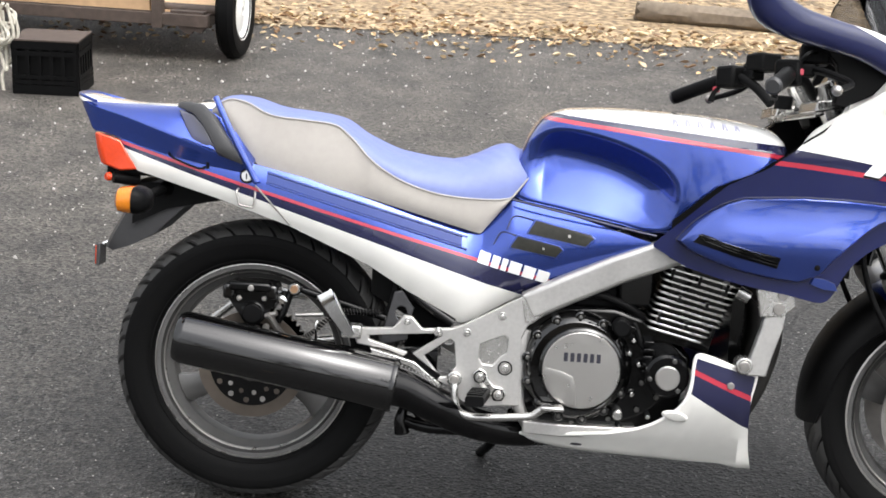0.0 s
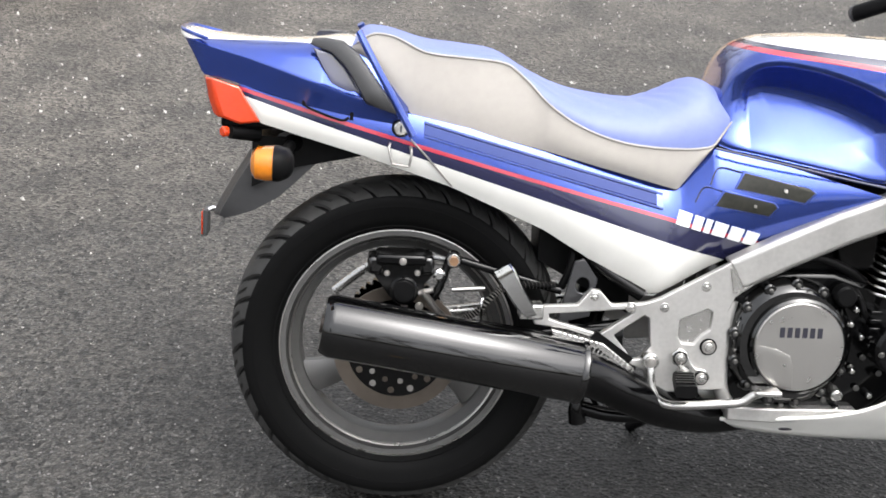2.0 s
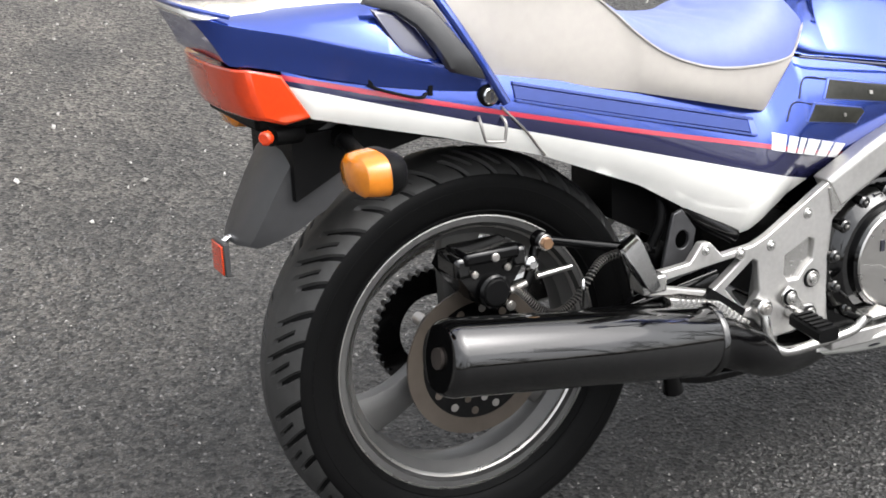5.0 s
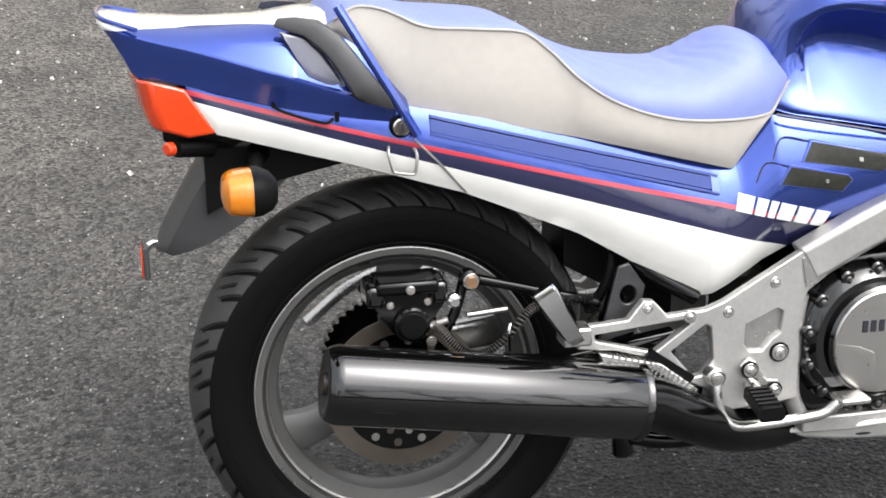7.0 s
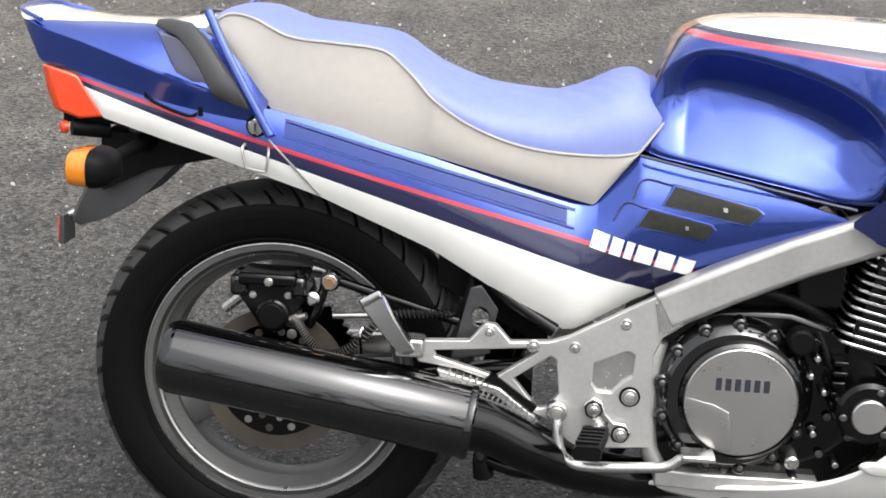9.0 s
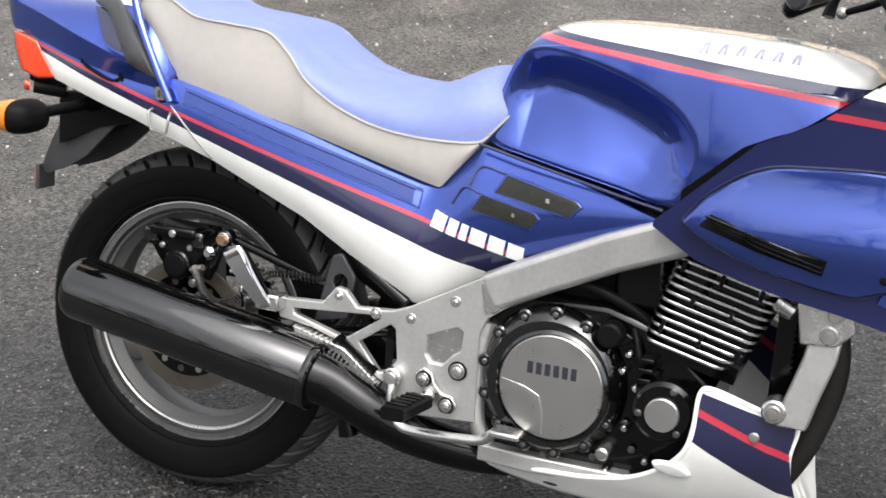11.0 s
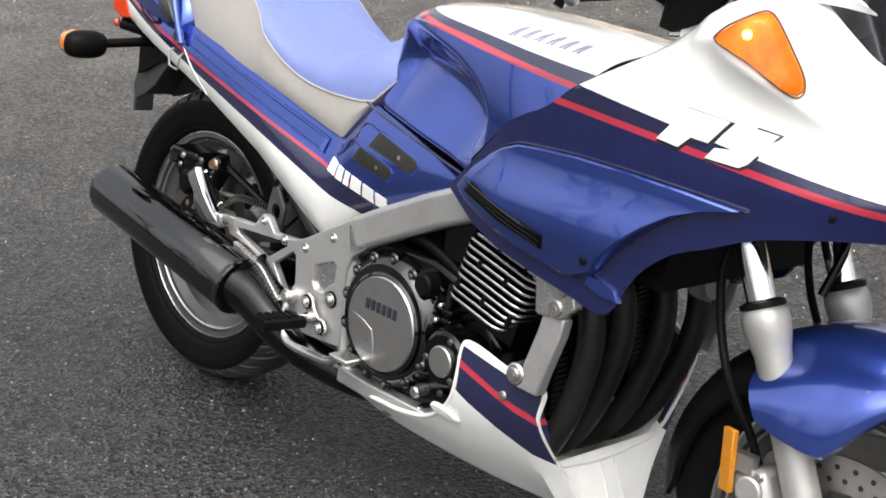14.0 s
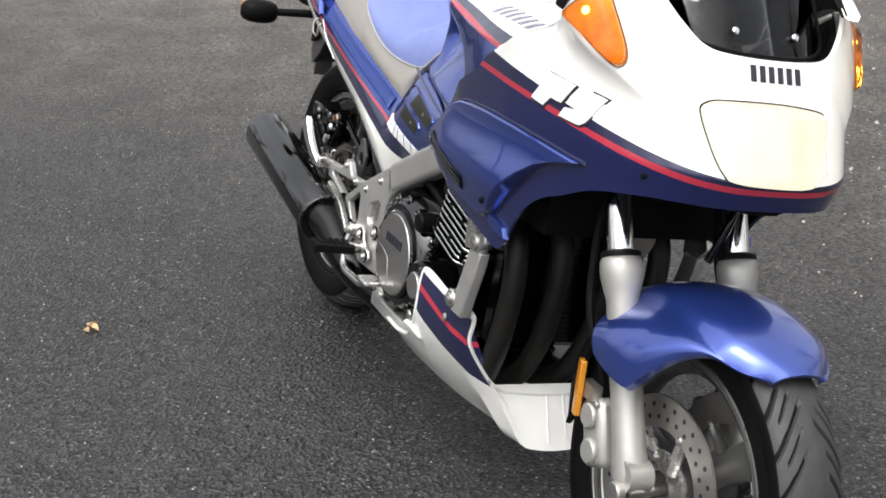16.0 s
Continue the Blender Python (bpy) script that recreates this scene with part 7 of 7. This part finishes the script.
tp("front_rail", block(-1.6, 0.95, -0.42, -0.36, 0.215, 0.285), rust, bevel=0.004)
tp("rear_rail", block(-1.6, 0.95, 1.0, 1.06, 0.215, 0.285), rust, bevel=0.004)
tp("side_rail", block(0.90, 0.95, -0.36, 1.0, 0.215, 0.285), rust, bevel=0.004)
for i in range(9):
    tp("deck_board", block(-1.6, 0.90, -0.355 + 0.15 * i, -0.212 + 0.15 * i, 0.262, 0.292), wood)
tp("plywood_side", block(-0.35, 0.60, -0.40, -0.375, 0.292, 0.66), wood, "pale plywood side board")
tp("side_post", block(0.62, 0.68, -0.43, -0.37, 0.20, 0.75), rust)
tp("axle_beam", rod((0.30, -0.3, 0.30), (0.98, -0.3, 0.30), 0.03), rust)
tp("spring_bracket", plate([(0.72, 0.30), (0.75, 0.22), (0.80, 0.18), (0.84, 0.165), (0.86, 0.19), (0.90, 0.175), (0.93, 0.21), (0.92, 0.30)], -0.40, -0.34), rust)
bm = lathe([(0.16, -0.045), (0.21, -0.057), (0.26, -0.053), (0.285, -0.025), (0.285, 0.025), (0.26, 0.053), (0.21, 0.057), (0.16, 0.045)], 48, axis="x", at=(1.04, -0.14, 0.285))
tw = tp("trailer_wheel", bm, rubber, "black trailer tyre with a white rim")
part("wheel_rim", moved(lathe([(0.175, 0.050), (0.165, -0.045), (0.15, -0.045), (0.12, 0.012), (0.03, 0.032), (0.03, 0.046), (0.13, 0.026)], 40, axis="x", at=(1.04, -0.14, 0.285)), T), white_paint, tw)
tp("wheel_arch", block(0.95, 1.13, -0.46, 0.20, 0.60, 0.62), rust)
tp("draw_bar", rod((-1.6, 0.1, 0.42), (-0.2, -0.9, 0.40), 0.035), rust)
tp("draw_bar", rod((-1.6, -1.3, 0.42), (0.0, -1.18, 0.42), 0.04), rust)
for i in range(4):
    tp("reflective_tape", block(0.02 + 0.085 * i - 0.28, 0.08 + 0.085 * i - 0.28, -1.245, -1.222, 0.385, 0.445), white_paint if i % 2 else wood)
rope = material("pale_frayed_rope", (0.5, 0.47, 0.40), 0.9, vary=0.3)
strands = bmesh.new()
rp = random.Random(21)
for k in range(9):
    x, y, top = -2.02 + rp.uniform(-0.05, 0.05), 3.90 + rp.uniform(-0.03, 0.03), 0.42 + rp.uniform(-0.03, 0.04)
    low = rp.choice((0.01, 0.12, 0.2, 0.25))
    pts = [(x, y, top)]
    for j in range(5):
        f = (j + 1) / 5
        pts.append((x + rp.uniform(-0.05, 0.05), y - 0.01 * j + rp.uniform(-0.02, 0.02), top + (low - top) * f))
    if low > 0.1:
        pts += [(x + 0.05, y - 0.02, low + 0.04), (x + 0.03, y, top - 0.04)]
    tube(pts, rp.uniform(0.005, 0.009), 6, 36, bm=strands)
tagged(part("rope", strands, rope, None, "tangle of frayed pale rope hanging from the trailer hitch"), category="rope")
# crate: slatted black plastic
crate = new("milk_crate")
crate.matrix_world = pose(-1.795, 4.03, 0, 0, 0, 4)
tagged(crate, "black plastic slatted crate standing on the asphalt", "crate")
for sy in (-0.15, 0.15):
    for k, (z0, z1) in enumerate(((0.0, 0.05), (0.055, 0.075), (0.082, 0.10), (0.20, 0.225), (0.235, 0.275))):
        part("slat", block(-0.165, 0.165, sy - 0.008, sy + 0.008, z0, z1), black_plastic, crate)
    for i in range(6):
        part("slat", block(-0.16 + 0.06 * i, -0.14 + 0.06 * i, sy - 0.006, sy + 0.006, 0.05, 0.27), black_plastic, crate)
for sx in (-0.165, 0.165):
    for k, (z0, z1) in enumerate(((0.0, 0.05), (0.055, 0.075), (0.082, 0.10), (0.20, 0.225), (0.235, 0.275))):
        part("slat", block(sx - 0.008, sx + 0.008, -0.15, 0.15, z0, z1), black_plastic, crate)
    for i in range(6):
        part("slat", block(sx - 0.006, sx + 0.006, -0.15 + 0.055 * i, -0.13 + 0.055 * i, 0.05, 0.27), black_plastic, crate)
# dark sheets added behind the slats stand in for the shade inside
for x0, x1, y0, y1 in ((-0.155, 0.155, -0.140, -0.136), (-0.155, 0.155, 0.136, 0.140), (-0.155, -0.151, -0.136, 0.136), (0.151, 0.155, -0.136, 0.136)):
    part("liner", block(x0, x1, y0, y1, 0.02, 0.25), black_plastic, crate)
part("crate_floor", block(-0.16, 0.16, -0.145, 0.145, 0.004, 0.02), black_plastic, crate)
part("crate_board", block(-0.175, 0.17, -0.16, 0.16, 0.2755, 0.283), rust, crate, "dark board laid on the crate")

# an old log lying on the verge
rotten = material("weathered_log_bark", (0.17, 0.135, 0.10), 0.9, vary=0.45, grain=22, bump=0.6, bump_scale=60)
bm = bmesh.new()
rg = random.Random(8)
rings = []
for i in range(15):
    f = i / 14
    c = Vector((1.52 + 1.35 * f, 7.12 - 0.17 * f + 0.02 * math.sin(5 * f), 0.135 - 0.02 * f))
    r = (0.085 - 0.02 * f) * (0.85 if i in (0, 14) else 1.0)
    rings.append([c + Vector((0.02 * math.sin(3 * j), r * rg.uniform(0.88, 1.08) * math.cos(2 * math.pi * j / 14), r * rg.uniform(0.88, 1.08) * math.sin(2 * math.pi * j / 14))) for j in range(14)])
tagged(part("log", loft(rings, bm=bm), rotten, None, "weathered grey-brown log lying on the leafy verge"), category="log")

# ---- bare woodland round the yard, with an unseen ring added against low sky light ----
bark = material("grey_brown_bark", (0.085, 0.068, 0.055), 0.85, vary=0.3, grain=12)
low_sky_screen = material("dull_brown_sky_screen", (0.060, 0.050, 0.036), 0.95, vary=0.45, grain=1.2)


def bare_tree(rng, height):
    bm = bmesh.new()

    def limb(a, d, length, r, depth):
        pts = [a]
        p, q = Vector(a), Vector(d)
        for i in range(3):
            q = (q + Vector((rng.uniform(-.25, .25), rng.uniform(-.25, .25), rng.uniform(-.05, .22)))).normalized()
            p = p + q * length / 3
            pts.append(p.copy())
        tube(pts, (r, r * 0.45), 5 if depth < 2 else 3, 6 if depth < 2 else 4, bm=bm)
        if depth < 3:
            for k in range(5 if depth == 0 else 4):
                f = rng.uniform(0.35, 1.0)
                s = pts[min(3, int(f * 3))]
                nd = (q + Vector((rng.uniform(-1, 1), rng.uniform(-1, 1), rng.uniform(-.1, .6)))).normalized()
                limb(s, nd, length * rng.uniform(0.42, 0.62), r * 0.42, depth + 1)
    limb((0, 0, 0), (0, 0, 1), height * 0.62, height * 0.017, 0)
    return bm


rng = random.Random(11)
proto = []
for i in range(4):
    t = new("bare_tree")
    tagged(t, "leafless grey-brown tree at the edge of the yard", "tree", "bare trees round the yard")
    part("trunk_and_branches", bare_tree(rng, rng.uniform(9, 13)), bark, t, smooth=False)
    proto.append(t)
spots = []
for i in range(46):
    a = 2 * math.pi * i / 46 + rng.uniform(-0.06, 0.06)
    spots.append((rng.uniform(15, 24) * math.cos(a), rng.uniform(15, 24) * math.sin(a) - 1, rng.uniform(0, 360), rng.uniform(0.8, 1.25)))
for i, (x, y, rz, s) in enumerate(spots):
    m = pose(x, y, 0, 0, 0, rz) @ Matrix.Diagonal((s, s, s, 1))
    if i < 4:
        proto[i].matrix_world = m
    else:
        c = copy_thing(proto[i % 4], pose(x, y, 0, 0, 0, rz))
        c.scale = (s, s, s)
# unseen brown ring, added to block the sky near the horizon
rings = []
for i in range(241):
    a = 2 * math.pi * i / 240
    h = 1.5 + 0.6 * noise.noise((3 * math.cos(a), 3 * math.sin(a), 0.3)) + 1.0 * noise.noise((14 * math.cos(a), 14 * math.sin(a), 2.0)) + 0.5 * noise.noise((40 * math.cos(a), 40 * math.sin(a), 5.0))
    r = 25 + 2.0 * noise.noise((6 * math.cos(a), 6 * math.sin(a), 9.0))
    rings.append([((r - 0.6) * math.cos(a), (r - 0.6) * math.sin(a), -0.05), ((r - 0.9) * math.cos(a), (r - 0.9) * math.sin(a), h * 0.4), ((r - 0.3) * math.cos(a), (r - 0.3) * math.sin(a), h * 0.8), (r * math.cos(a), r * math.sin(a), h), ((r + 1.5) * math.cos(a), (r + 1.5) * math.sin(a), h * 0.9), ((r + 2) * math.cos(a), (r + 2) * math.sin(a), -0.05)])
und = part("undergrowth", loft(rings, closed=False), low_sky_screen, None, "unseen dull brown ring added round the yard to cut low sky light", smooth=False)
tagged(und, category="undergrowth", kind="stuff")
